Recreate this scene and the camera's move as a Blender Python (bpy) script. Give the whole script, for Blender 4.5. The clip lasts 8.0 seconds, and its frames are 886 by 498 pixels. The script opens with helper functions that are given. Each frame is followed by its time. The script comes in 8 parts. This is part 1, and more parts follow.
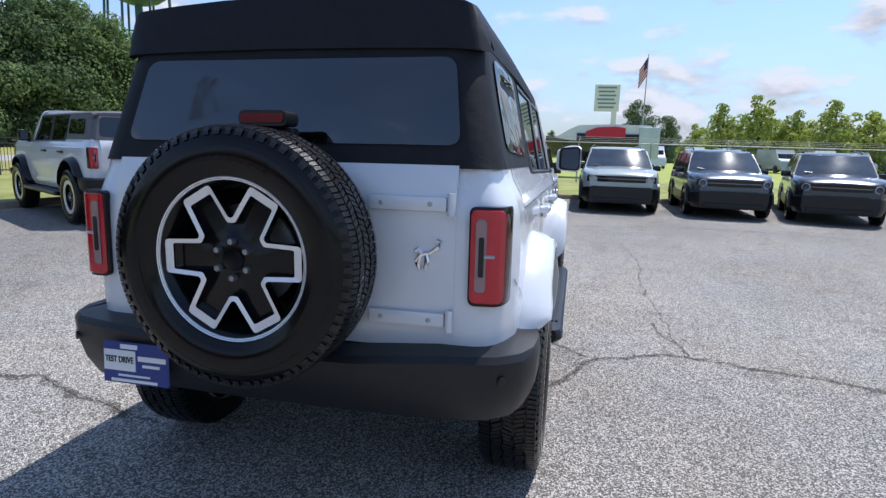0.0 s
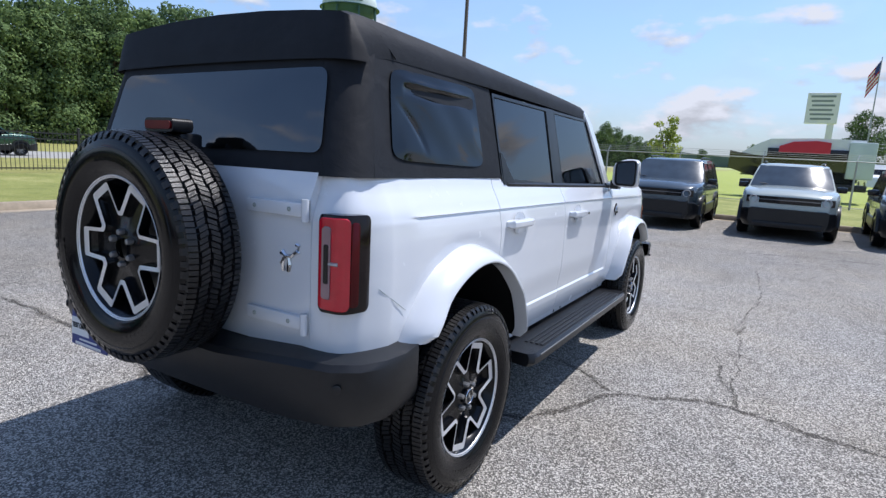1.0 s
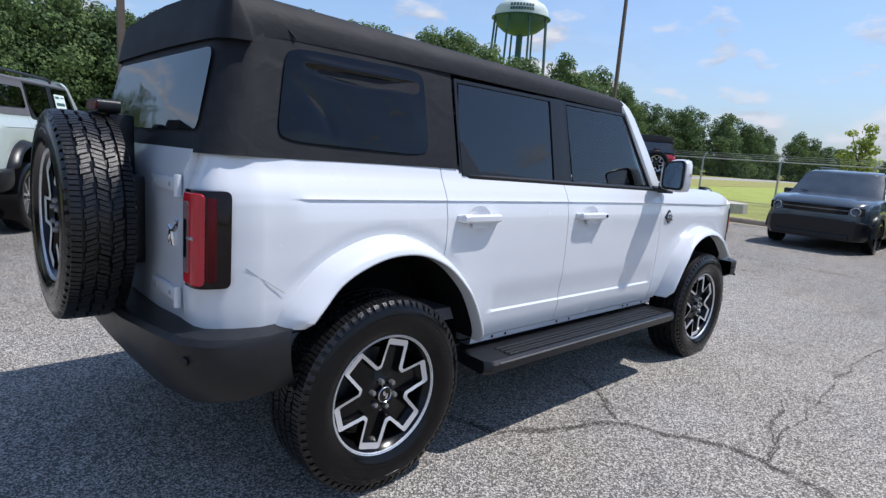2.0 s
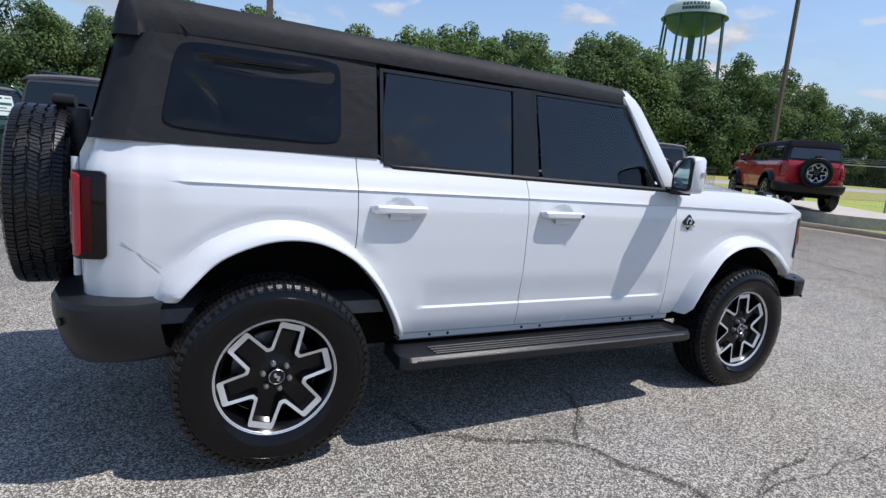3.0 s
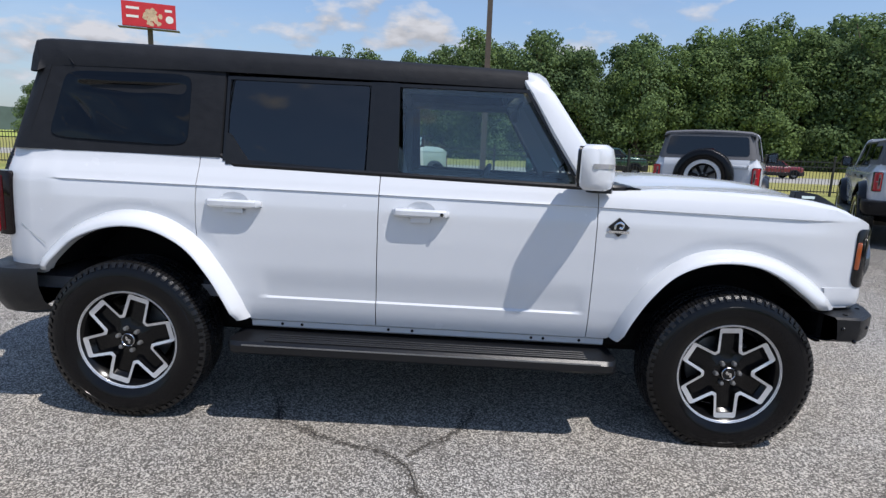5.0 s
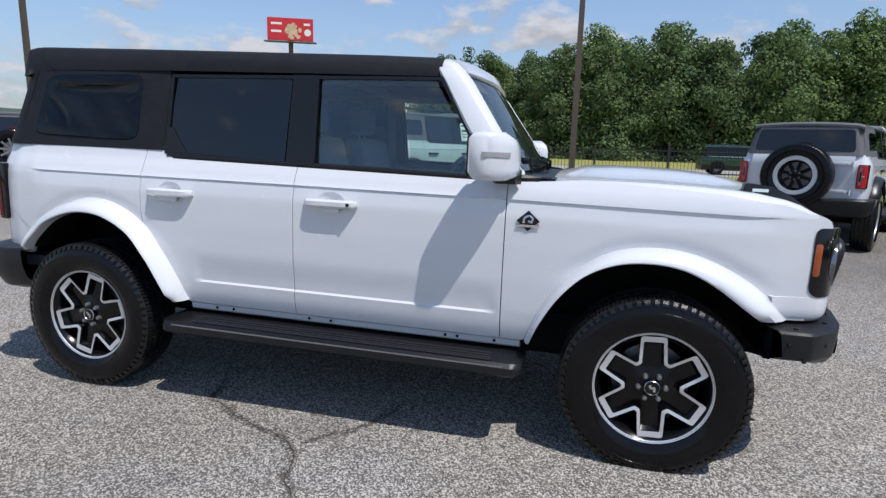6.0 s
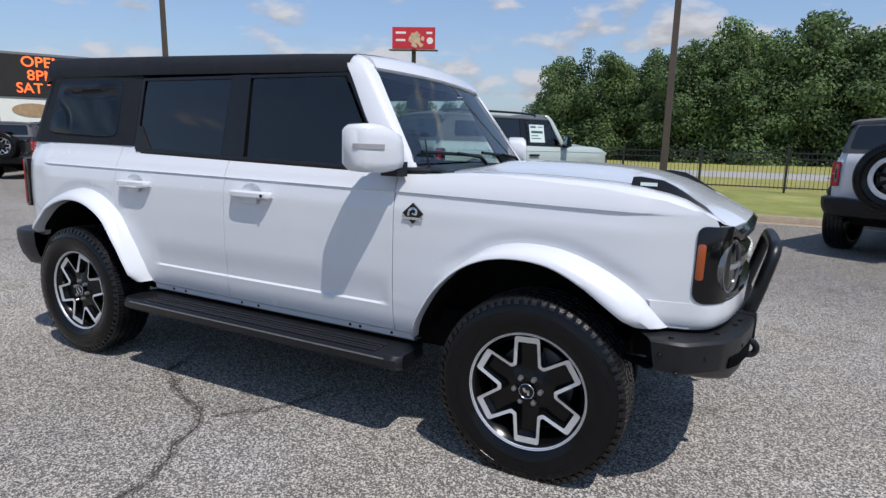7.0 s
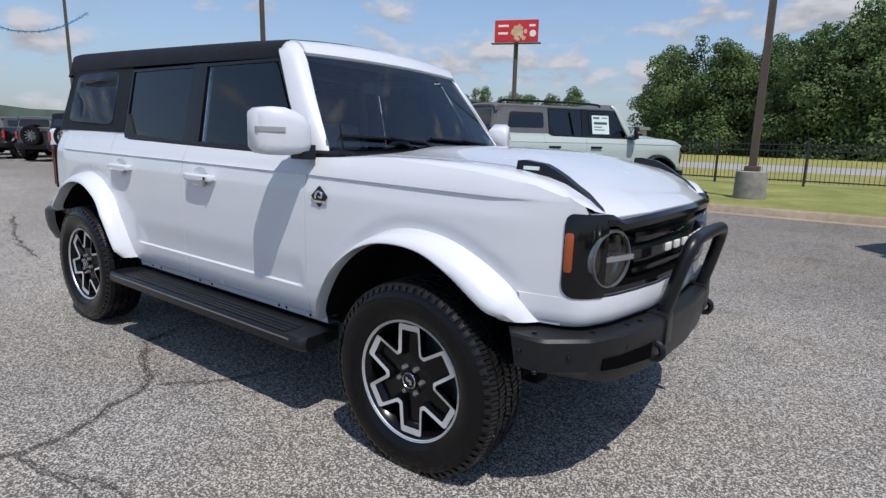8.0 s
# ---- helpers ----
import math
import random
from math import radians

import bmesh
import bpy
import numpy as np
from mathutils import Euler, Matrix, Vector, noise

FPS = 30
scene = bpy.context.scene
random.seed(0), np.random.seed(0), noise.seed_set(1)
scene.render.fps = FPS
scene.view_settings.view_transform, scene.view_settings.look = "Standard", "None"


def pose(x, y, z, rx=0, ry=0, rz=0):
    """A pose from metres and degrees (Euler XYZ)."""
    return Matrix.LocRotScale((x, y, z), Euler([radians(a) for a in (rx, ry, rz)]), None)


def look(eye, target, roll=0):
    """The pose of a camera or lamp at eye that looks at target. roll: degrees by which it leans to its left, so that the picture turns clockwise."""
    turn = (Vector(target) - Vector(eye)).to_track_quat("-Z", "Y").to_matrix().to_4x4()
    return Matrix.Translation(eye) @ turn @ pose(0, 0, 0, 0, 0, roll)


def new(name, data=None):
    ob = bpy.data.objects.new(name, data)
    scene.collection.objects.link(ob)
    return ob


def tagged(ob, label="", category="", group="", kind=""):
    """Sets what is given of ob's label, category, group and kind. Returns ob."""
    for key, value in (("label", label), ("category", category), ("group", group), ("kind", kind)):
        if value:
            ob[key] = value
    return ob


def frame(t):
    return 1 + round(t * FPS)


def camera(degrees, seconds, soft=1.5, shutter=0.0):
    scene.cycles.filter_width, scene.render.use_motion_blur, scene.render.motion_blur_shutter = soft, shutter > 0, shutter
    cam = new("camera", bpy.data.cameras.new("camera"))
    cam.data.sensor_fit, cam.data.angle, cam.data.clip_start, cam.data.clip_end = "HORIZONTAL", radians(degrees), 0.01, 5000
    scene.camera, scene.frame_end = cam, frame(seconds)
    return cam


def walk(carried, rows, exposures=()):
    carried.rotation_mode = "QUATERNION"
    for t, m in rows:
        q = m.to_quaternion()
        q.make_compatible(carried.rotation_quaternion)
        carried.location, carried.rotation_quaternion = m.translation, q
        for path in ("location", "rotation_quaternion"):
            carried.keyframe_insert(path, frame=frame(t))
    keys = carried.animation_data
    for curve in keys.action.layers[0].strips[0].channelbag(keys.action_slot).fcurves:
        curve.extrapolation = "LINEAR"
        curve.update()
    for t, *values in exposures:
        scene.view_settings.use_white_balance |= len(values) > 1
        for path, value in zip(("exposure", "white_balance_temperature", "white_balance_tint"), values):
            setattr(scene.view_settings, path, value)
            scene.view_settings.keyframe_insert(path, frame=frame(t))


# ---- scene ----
cam = camera(75.8, 8.0, soft=1.4)
PATH = [
    (0, (0.99, -2.437, 1.383), (0.552, -0.517, 1.036), 1.8),
    (0.5, (1.475, -2.258, 1.403), (0.755, -0.426, 1.048), 2.3),
    (1, (1.925, -2.032, 1.423), (0.923, -0.335, 1.084), 3.2),
    (1.5, (2.278, -1.691, 1.422), (1.037, -0.158, 1.092), 4.1),
    (1.7, (2.415, -1.553, 1.413), (1.095, -0.093, 1.06), 4.2),
    (2.8, (3.012, -0.652, 1.363), (1.319, 0.367, 1.052), 4.7),
    (3, (3.141, -0.452, 1.392), (1.398, 0.463, 1.034), 4.5),
    (3.5, (3.389, 0.062, 1.403), (1.528, 0.706, 1.057), 4.2),
    (4, (3.454, 0.547, 1.402), (1.531, 0.979, 1.064), 3.6),
    (4.5, (3.552, 1.091, 1.401), (1.591, 1.291, 1.062), 3.0),
    (4.7, (3.552, 1.303, 1.412), (1.585, 1.396, 1.059), 2.6),
    (5.8, (3.399, 2.424, 1.401), (1.468, 2.042, 1.044), 1.7),
    (6, (3.348, 2.621, 1.388), (1.44, 2.146, 1.02), 1.5),
    (6.5, (3.176, 3.109, 1.377), (1.331, 2.427, 1.017), 1.2),
    (7, (3.01, 3.601, 1.36), (1.245, 2.733, 0.997), 1.2),
    (7.5, (2.75, 3.979, 1.322), (1.08, 2.938, 0.968), 1.3),
    (8, (2.523, 4.313, 1.328), (0.946, 3.147, 0.94), 1.2),
]
walk(cam, [(t, look(eye, target, roll)) for t, eye, target, roll in PATH], [(0.0, 0.50, 5980, 13.5), (1.5, 0.39, 6060, 13.5), (3.0, 0.29, 6300, 12.5), (4.5, 0.23, 6340, 12.5), (6.0, 0.15, 6290, 12.5), (8.0, 0.04, 6330, 13)])

# ---- world, sun ----
SUN_EL, SUN_AZ = radians(62.8), radians(55)          # azimuth from +x towards +y
sun_dir = Vector((math.cos(SUN_EL) * math.cos(SUN_AZ), math.cos(SUN_EL) * math.sin(SUN_AZ), math.sin(SUN_EL)))
sun = new("sun", bpy.data.lights.new("sun", "SUN"))
sun.data.energy, sun.data.angle, sun.data.color = 4.1, radians(0.55), (1.0, 0.95, 0.88)
sun.matrix_world = look(sun_dir * 50, (0, 0, 0))

world = bpy.data.worlds.new("sky")
world.use_nodes = True
scene.world = world
wt = world.node_tree
wt.nodes.clear()


def wnode(kind):
    return wt.nodes.new(kind)


sky = wnode("ShaderNodeTexSky")
sky.sky_type, sky.sun_disc, sky.sun_elevation, sky.sun_rotation = "NISHITA", False, SUN_EL, radians(90) - SUN_AZ
sky.air_density, sky.dust_density, sky.ozone_density = 1.0, 0.2, 2.4
co = wnode("ShaderNodeTexCoord")
sep = wnode("ShaderNodeSeparateXYZ")
wt.links.new(co.outputs["Generated"], sep.inputs[0])


def wmath(op, a, b=None, clamp=False):
    n = wnode("ShaderNodeMath")
    n.operation, n.use_clamp = op, clamp
    for slot, v in ((0, a), (1, b)):
        if v is None:
            continue
        if isinstance(v, (int, float)):
            n.inputs[slot].default_value = v
        else:
            wt.links.new(v, n.inputs[slot])
    return n.outputs[0]


def wnoise(vec, scale, detail, rough, dist=0.0):
    n = wnode("ShaderNodeTexNoise")
    n.inputs["Scale"].default_value, n.inputs["Detail"].default_value = scale, detail
    n.inputs["Roughness"].default_value, n.inputs["Distortion"].default_value = rough, dist
    wt.links.new(vec, n.inputs["Vector"])
    return n.outputs["Fac"]


# cumulus low over the horizon: the view direction, flattened and stretched upwards
lift = wmath("MULTIPLY", sep.outputs[2], 2.3)
cu = wnode("ShaderNodeCombineXYZ")
wt.links.new(sep.outputs[0], cu.inputs[0])
wt.links.new(sep.outputs[1], cu.inputs[1])
wt.links.new(lift, cu.inputs[2])
puff = wnoise(cu.outputs[0], 8.6, 9.0, 0.52, 0.05)
band = wmath("SUBTRACT", 1.0, wmath("DIVIDE", wmath("ABSOLUTE", wmath("SUBTRACT", sep.outputs[2], 0.11)), 0.15, True), True)
cover = wmath("ADD", puff, wmath("MULTIPLY", band, 0.12))
cumulus = wmath("MULTIPLY", wmath("SUBTRACT", cover, 0.588, True), 8.0, True)
# thin streaks higher up
plane = wmath("ADD", wmath("MAXIMUM", sep.outputs[2], 0.0), 0.12)
hi = wnode("ShaderNodeCombineXYZ")
wt.links.new(wmath("DIVIDE", sep.outputs[0], plane), hi.inputs[0])
wt.links.new(wmath("MULTIPLY", wmath("DIVIDE", sep.outputs[1], plane), 0.45), hi.inputs[1])
cirrus = wmath("MULTIPLY", wmath("SUBTRACT", wnoise(hi.outputs[0], 1.1, 7.0, 0.55, 0.4), 0.44, True), 2.0, True)
cirrus = wmath("MULTIPLY", cirrus, 0.36)
amount = wmath("MAXIMUM", cumulus, cirrus)
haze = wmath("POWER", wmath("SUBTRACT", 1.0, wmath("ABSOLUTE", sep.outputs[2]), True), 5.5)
above = wnode("ShaderNodeVectorMath")
above.operation = "ADD"
above.inputs[1].default_value = (0.0, 0.0, 0.045)
wt.links.new(cu.outputs[0], above.inputs[0])
# tops bright, undersides grey
slope = wmath("SUBTRACT", puff, wnoise(above.outputs[0], 8.6, 9.0, 0.52, 0.05))
shade = wmath("MINIMUM", wmath("MAXIMUM", wmath("ADD", 0.84, wmath("MULTIPLY", slope, 2.2)), 0.70), 1.05)
ramp = wnode("ShaderNodeCombineXYZ")
CLOUD = 4.0
wt.links.new(wmath("MULTIPLY", shade, CLOUD * 0.97), ramp.inputs[0])
wt.links.new(wmath("MULTIPLY", shade, CLOUD * 0.99), ramp.inputs[1])
wt.links.new(wmath("MULTIPLY", shade, CLOUD * 1.04), ramp.inputs[2])
mixn = wnode("ShaderNodeMix")
mixn.data_type = "RGBA"
wt.links.new(amount, mixn.inputs[0])
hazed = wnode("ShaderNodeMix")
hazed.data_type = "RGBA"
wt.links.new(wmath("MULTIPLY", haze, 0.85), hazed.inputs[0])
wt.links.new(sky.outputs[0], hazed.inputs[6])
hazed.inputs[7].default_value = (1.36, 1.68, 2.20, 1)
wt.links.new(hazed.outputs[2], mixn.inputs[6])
wt.links.new(ramp.outputs[0], mixn.inputs[7])
bg = wnode("ShaderNodeBackground")
bg.inputs[1].default_value = 0.142
wt.links.new(mixn.outputs[2], bg.inputs[0])
wout = wnode("ShaderNodeOutputWorld")
wt.links.new(bg.outputs[0], wout.inputs[0])
scene.view_settings.exposure = 0.0


# ---- materials ----
class Nodes:
    """A small builder for one node material."""

    def __init__(self, name):
        self.m = bpy.data.materials.new(name)
        self.m.use_nodes = True
        self.t = self.m.node_tree
        self.b = self.t.nodes["Principled BSDF"]
        self.out = self.t.nodes["Material Output"]
        self.co = None

    def node(self, kind):
        return self.t.nodes.new(kind)

    def link(self, a, b):
        self.t.links.new(a, b)

    def coord(self):
        if self.co is None:
            self.co = self.node("ShaderNodeTexCoord")
        return self.co.outputs["Object"]

    def noise(self, scale, detail=4.0, rough=0.55, vec=None, dist=0.0):
        n = self.node("ShaderNodeTexNoise")
        n.inputs["Scale"].default_value, n.inputs["Detail"].default_value = scale, detail
        n.inputs["Roughness"].default_value, n.inputs["Distortion"].default_value = rough, dist
        self.link(vec or self.coord(), n.inputs["Vector"])
        return n.outputs["Fac"]

    def voronoi(self, scale, out="Color", feature="F1"):
        n = self.node("ShaderNodeTexVoronoi")
        n.feature = feature
        n.inputs["Scale"].default_value = scale
        self.link(self.coord(), n.inputs["Vector"])
        return n.outputs[out]

    def ramp(self, fac, stops):
        n = self.node("ShaderNodeValToRGB")
        e = n.color_ramp.elements
        while len(e) < len(stops):
            e.new(0.5)
        for s, (p, c) in zip(e, stops):
            s.position, s.color = p, (*c, 1) if len(c) == 3 else (c[0], c[0], c[0], 1)
        self.link(fac, n.inputs[0])
        return n.outputs[0]

    def mix(self, fac, a, b, blend="MIX"):
        n = self.node("ShaderNodeMix")
        n.data_type, n.blend_type = "RGBA", blend
        for slot, v in ((0, fac), (6, a), (7, b)):
            if isinstance(v, (int, float)):
                n.inputs[slot].default_value = v
            elif isinstance(v, tuple):
                n.inputs[slot].default_value = (*v, 1)
            else:
                self.link(v, n.inputs[slot])
        return n.outputs[2]

    def math(self, op, a, b=None, clamp=False):
        n = self.node("ShaderNodeMath")
        n.operation, n.use_clamp = op, clamp
        for slot, v in ((0, a), (1, b)):
            if v is None:
                continue
            if isinstance(v, (int, float)):
                n.inputs[slot].default_value = v
            else:
                self.link(v, n.inputs[slot])
        return n.outputs[0]

    def bump(self, height, strength, distance=0.01):
        n = self.node("ShaderNodeBump")
        n.inputs["Strength"].default_value, n.inputs["Distance"].default_value = strength, distance
        self.link(height, n.inputs["Height"])
        self.link(n.outputs[0], self.b.inputs["Normal"])

    def put(self, **kw):
        for k, v in kw.items():
            s = self.b.inputs[k.replace("_", " ")]
            if isinstance(v, (int, float)):
                s.default_value = v
            elif isinstance(v, tuple):
                s.default_value = (*v, 1)
            else:
                self.link(v, s)
        return self.m


def plain(name, c, rough=0.5, metal=0.0, var=0.12, scale=30.0, bump=0.0, bscale=200.0, coat=0.0, spec=0.5):
    """A surface of one colour with slight mottling at two scales and fine relief."""
    n = Nodes(name)
    lo = tuple(max(0.0, v * (1 - var)) for v in c)
    hi_ = tuple(min(1.0, v * (1 + var)) for v in c)
    f = n.math("ADD", n.math("MULTIPLY", n.noise(scale, 5), 0.6), n.math("MULTIPLY", n.noise(scale * 0.12, 3), 0.4))
    col = n.ramp(f, [(0.3, lo), (0.7, hi_)])
    r = n.math("ADD", rough - 0.06, n.math("MULTIPLY", n.noise(scale * 0.5, 4), 0.12))
    if bump:
        n.bump(n.noise(bscale, 3), bump, 0.004)
    n.b.inputs["Specular IOR Level"].default_value = spec
    return n.put(Base_Color=col, Roughness=r, Metallic=metal, Coat_Weight=coat, Coat_Roughness=0.04)


def carpaint(name, c, flake=0.0):
    n = Nodes(name)
    dust = n.math("MULTIPLY", n.noise(2.2, 6, 0.6), 0.006)
    col = n.mix(dust, c, (0.45, 0.43, 0.40))
    r = n.math("ADD", 0.26, n.math("MULTIPLY", n.noise(7, 5), 0.02))
    return n.put(Base_Color=col, Roughness=r, Metallic=flake, Coat_Weight=0.8, Coat_Roughness=0.06)


def glass(name, tint, gloss=0.03, wave=0.0, ior=1.8):
    """Tinted pane: lets the tinted light through and mirrors by Fresnel."""
    n = Nodes(name)
    n.t.nodes.remove(n.b)
    tr = n.node("ShaderNodeBsdfTransparent")
    tr.inputs[0].default_value = (*tint, 1)
    gl = n.node("ShaderNodeBsdfGlossy")
    gl.inputs["Roughness"].default_value = gloss
    fr = n.node("ShaderNodeFresnel")
    fr.inputs[0].default_value = ior
    if wave:
        b = n.node("ShaderNodeBump")
        b.inputs["Strength"].default_value, b.inputs["Distance"].default_value = wave, 0.02
        n.link(n.noise(3.0, 3, 0.5), b.inputs["Height"])
        n.link(b.outputs[0], gl.inputs["Normal"])
        n.link(b.outputs[0], fr.inputs["Normal"])
    mx = n.node("ShaderNodeMixShader")
    n.link(fr.outputs[0], mx.inputs[0])
    n.link(tr.outputs[0], mx.inputs[1])
    n.link(gl.outputs[0], mx.inputs[2])
    n.link(mx.outputs[0], n.out.inputs[0])
    return n.m


def canvas_material():
    n = Nodes("black_canvas")
    f = n.math("ADD", n.math("MULTIPLY", n.noise(18, 5), 0.6), n.math("MULTIPLY", n.noise(2.2, 3), 0.4))
    col = n.ramp(f, [(0.3, (0.0105, 0.0115, 0.0140)), (0.7, (0.0170, 0.0182, 0.0215))])
    weave = n.math("MULTIPLY", n.noise(700, 2), 0.10)
    mp = n.node("ShaderNodeMapping")
    mp.inputs["Scale"].default_value = (1.6, 2.2, 4.0)
    n.link(n.coord(), mp.inputs[0])
    folds = n.math("MULTIPLY", n.noise(1.6, 4, 0.55, mp.outputs[0], 0.6), 1.5)
    n.bump(n.math("ADD", weave, folds), 0.40, 0.012)
    n.b.inputs["Specular IOR Level"].default_value = 0.17
    return n.put(Base_Color=col, Roughness=n.math("ADD", 0.52, n.math("MULTIPLY", n.noise(5, 4), 0.18)))


def emitter(name, c, strength):
    n = Nodes(name)
    n.b.inputs["Emission Color"].default_value = (*c, 1)
    return n.put(Base_Color=c, Emission_Strength=strength, Roughness=0.6)


def asphalt_material():
    n = Nodes("asphalt")
    stones = n.voronoi(155.0, "Color")
    bw = n.node("ShaderNodeRGBToBW")
    n.link(stones, bw.inputs[0])
    chips = n.ramp(bw.outputs[0], [(0.28, (0.062, 0.060, 0.057)), (0.41, (0.165, 0.160, 0.151)), (0.56, (0.30, 0.292, 0.275)), (0.63, (0.53, 0.515, 0.487)), (0.71, (0.88, 0.855, 0.81))])
    fine = n.ramp(n.noise(330, 2, 0.75), [(0.40, (0.06, 0.059, 0.057)), (0.60, (0.52, 0.507, 0.485))])
    col = n.mix(0.34, chips, fine)
    patch = n.ramp(n.noise(0.30, 5, 0.55, dist=0.3), [(0.30, (0.79,)), (0.66, (1.04,))])
    col = n.mix(1.0, col, patch, "MULTIPLY")
    # darker tone away from the middle of the lot, to the west and north
    sp = n.node("ShaderNodeSeparateXYZ")
    n.link(n.coord(), sp.inputs[0])
    wob = n.math("MULTIPLY", n.math("SUBTRACT", n.noise(0.5, 4, 0.6), 0.5), 3.0)
    west = n.math("DIVIDE", n.math("SUBTRACT", n.math("SUBTRACT", -1.8, sp.outputs[0]), wob), 3.0, True)
    north = n.math("DIVIDE", n.math("SUBTRACT", n.math("SUBTRACT", sp.outputs[1], 5.0), wob), 4.0, True)
    for zone, tone in ((west, 0.72), (north, 0.80)):
        col = n.mix(1.0, col, n.ramp(zone, [(0.0, (1.0,)), (1.0, (tone,))]), "MULTIPLY")
    stain = n.ramp(n.noise(2.4, 6, 0.65), [(0.26, (0.66,)), (0.46, (1.0,))])
    col = n.mix(1.0, col, stain, "MULTIPLY")
    warm = n.ramp(n.noise(0.9, 4), [(0.35, (1.03, 1.01, 0.98)), (0.75, (1.09, 1.02, 0.91))])
    col = n.mix(1.0, col, warm, "MULTIPLY")
    h = n.math("ADD", n.voronoi(155.0, "Distance"), n.math("MULTIPLY", n.noise(300, 3), 0.7))
    n.bump(h, 1.0, 0.008)
    n.b.inputs["Specular IOR Level"].default_value = 0.10
    return n.put(Base_Color=col, Roughness=0.9)


def worn_material():
    """Crumbled asphalt beside a crack: dark grains with the sound surface showing between them."""
    n = Nodes("crumbled_asphalt")
    col = n.ramp(n.noise(90, 3), [(0.35, (0.06, 0.055, 0.048)), (0.65, (0.15, 0.137, 0.12))])
    n.put(Base_Color=col, Roughness=0.95)
    n.b.inputs["Specular IOR Level"].default_value = 0.05
    tr = n.node("ShaderNodeBsdfTransparent")
    mx = n.node("ShaderNodeMixShader")
    n.link(n.ramp(n.math("ADD", n.math("MULTIPLY", n.noise(110, 2), 0.7), n.math("MULTIPLY", n.noise(7, 3), 0.3)), [(0.47, (0.0,)), (0.55, (0.85,))]), mx.inputs[0])
    n.link(tr.outputs[0], mx.inputs[1])
    n.link(n.b.outputs[0], mx.inputs[2])
    n.link(mx.outputs[0], n.out.inputs[0])
    return n.m


def grass_material(name, a, b, c):
    n = Nodes(name)
    f = n.math("ADD", n.math("MULTIPLY", n.noise(14, 6, 0.7), 0.45), n.math("MULTIPLY", n.noise(0.7, 5, 0.6), 0.55))
    col = n.ramp(f, [(0.3, a), (0.5, b), (0.72, c)])
    n.bump(n.noise(60, 4, 0.8), 0.8, 0.04)
    return n.put(Base_Color=col, Roughness=0.9)


def leaf_material(name, dark, light):
    n = Nodes(name)
    geo = n.node("ShaderNodeNewGeometry")
    obi = n.node("ShaderNodeObjectInfo")
    f = n.math("ADD", n.math("MULTIPLY", geo.outputs["Random Per Island"], 0.65), n.math("MULTIPLY", obi.outputs["Random"], 0.35))
    col = n.ramp(f, [(0.0, dark), (1.0, light)])
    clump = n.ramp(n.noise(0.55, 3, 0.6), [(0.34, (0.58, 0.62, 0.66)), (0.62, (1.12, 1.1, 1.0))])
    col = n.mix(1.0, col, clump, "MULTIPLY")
    n.put(Base_Color=col, Roughness=0.85)
    n.b.inputs["Specular IOR Level"].default_value = 0.15
    n.b.inputs["Subsurface Weight"].default_value = 0.0
    tl = n.node("ShaderNodeBsdfTranslucent")
    n.link(col, tl.inputs[0])
    mx = n.node("ShaderNodeMixShader")
    mx.inputs[0].default_value = 0.34
    n.link(n.b.outputs[0], mx.inputs[1])
    n.link(tl.outputs[0], mx.inputs[2])
    n.link(mx.outputs[0], n.out.inputs[0])
    return n.m


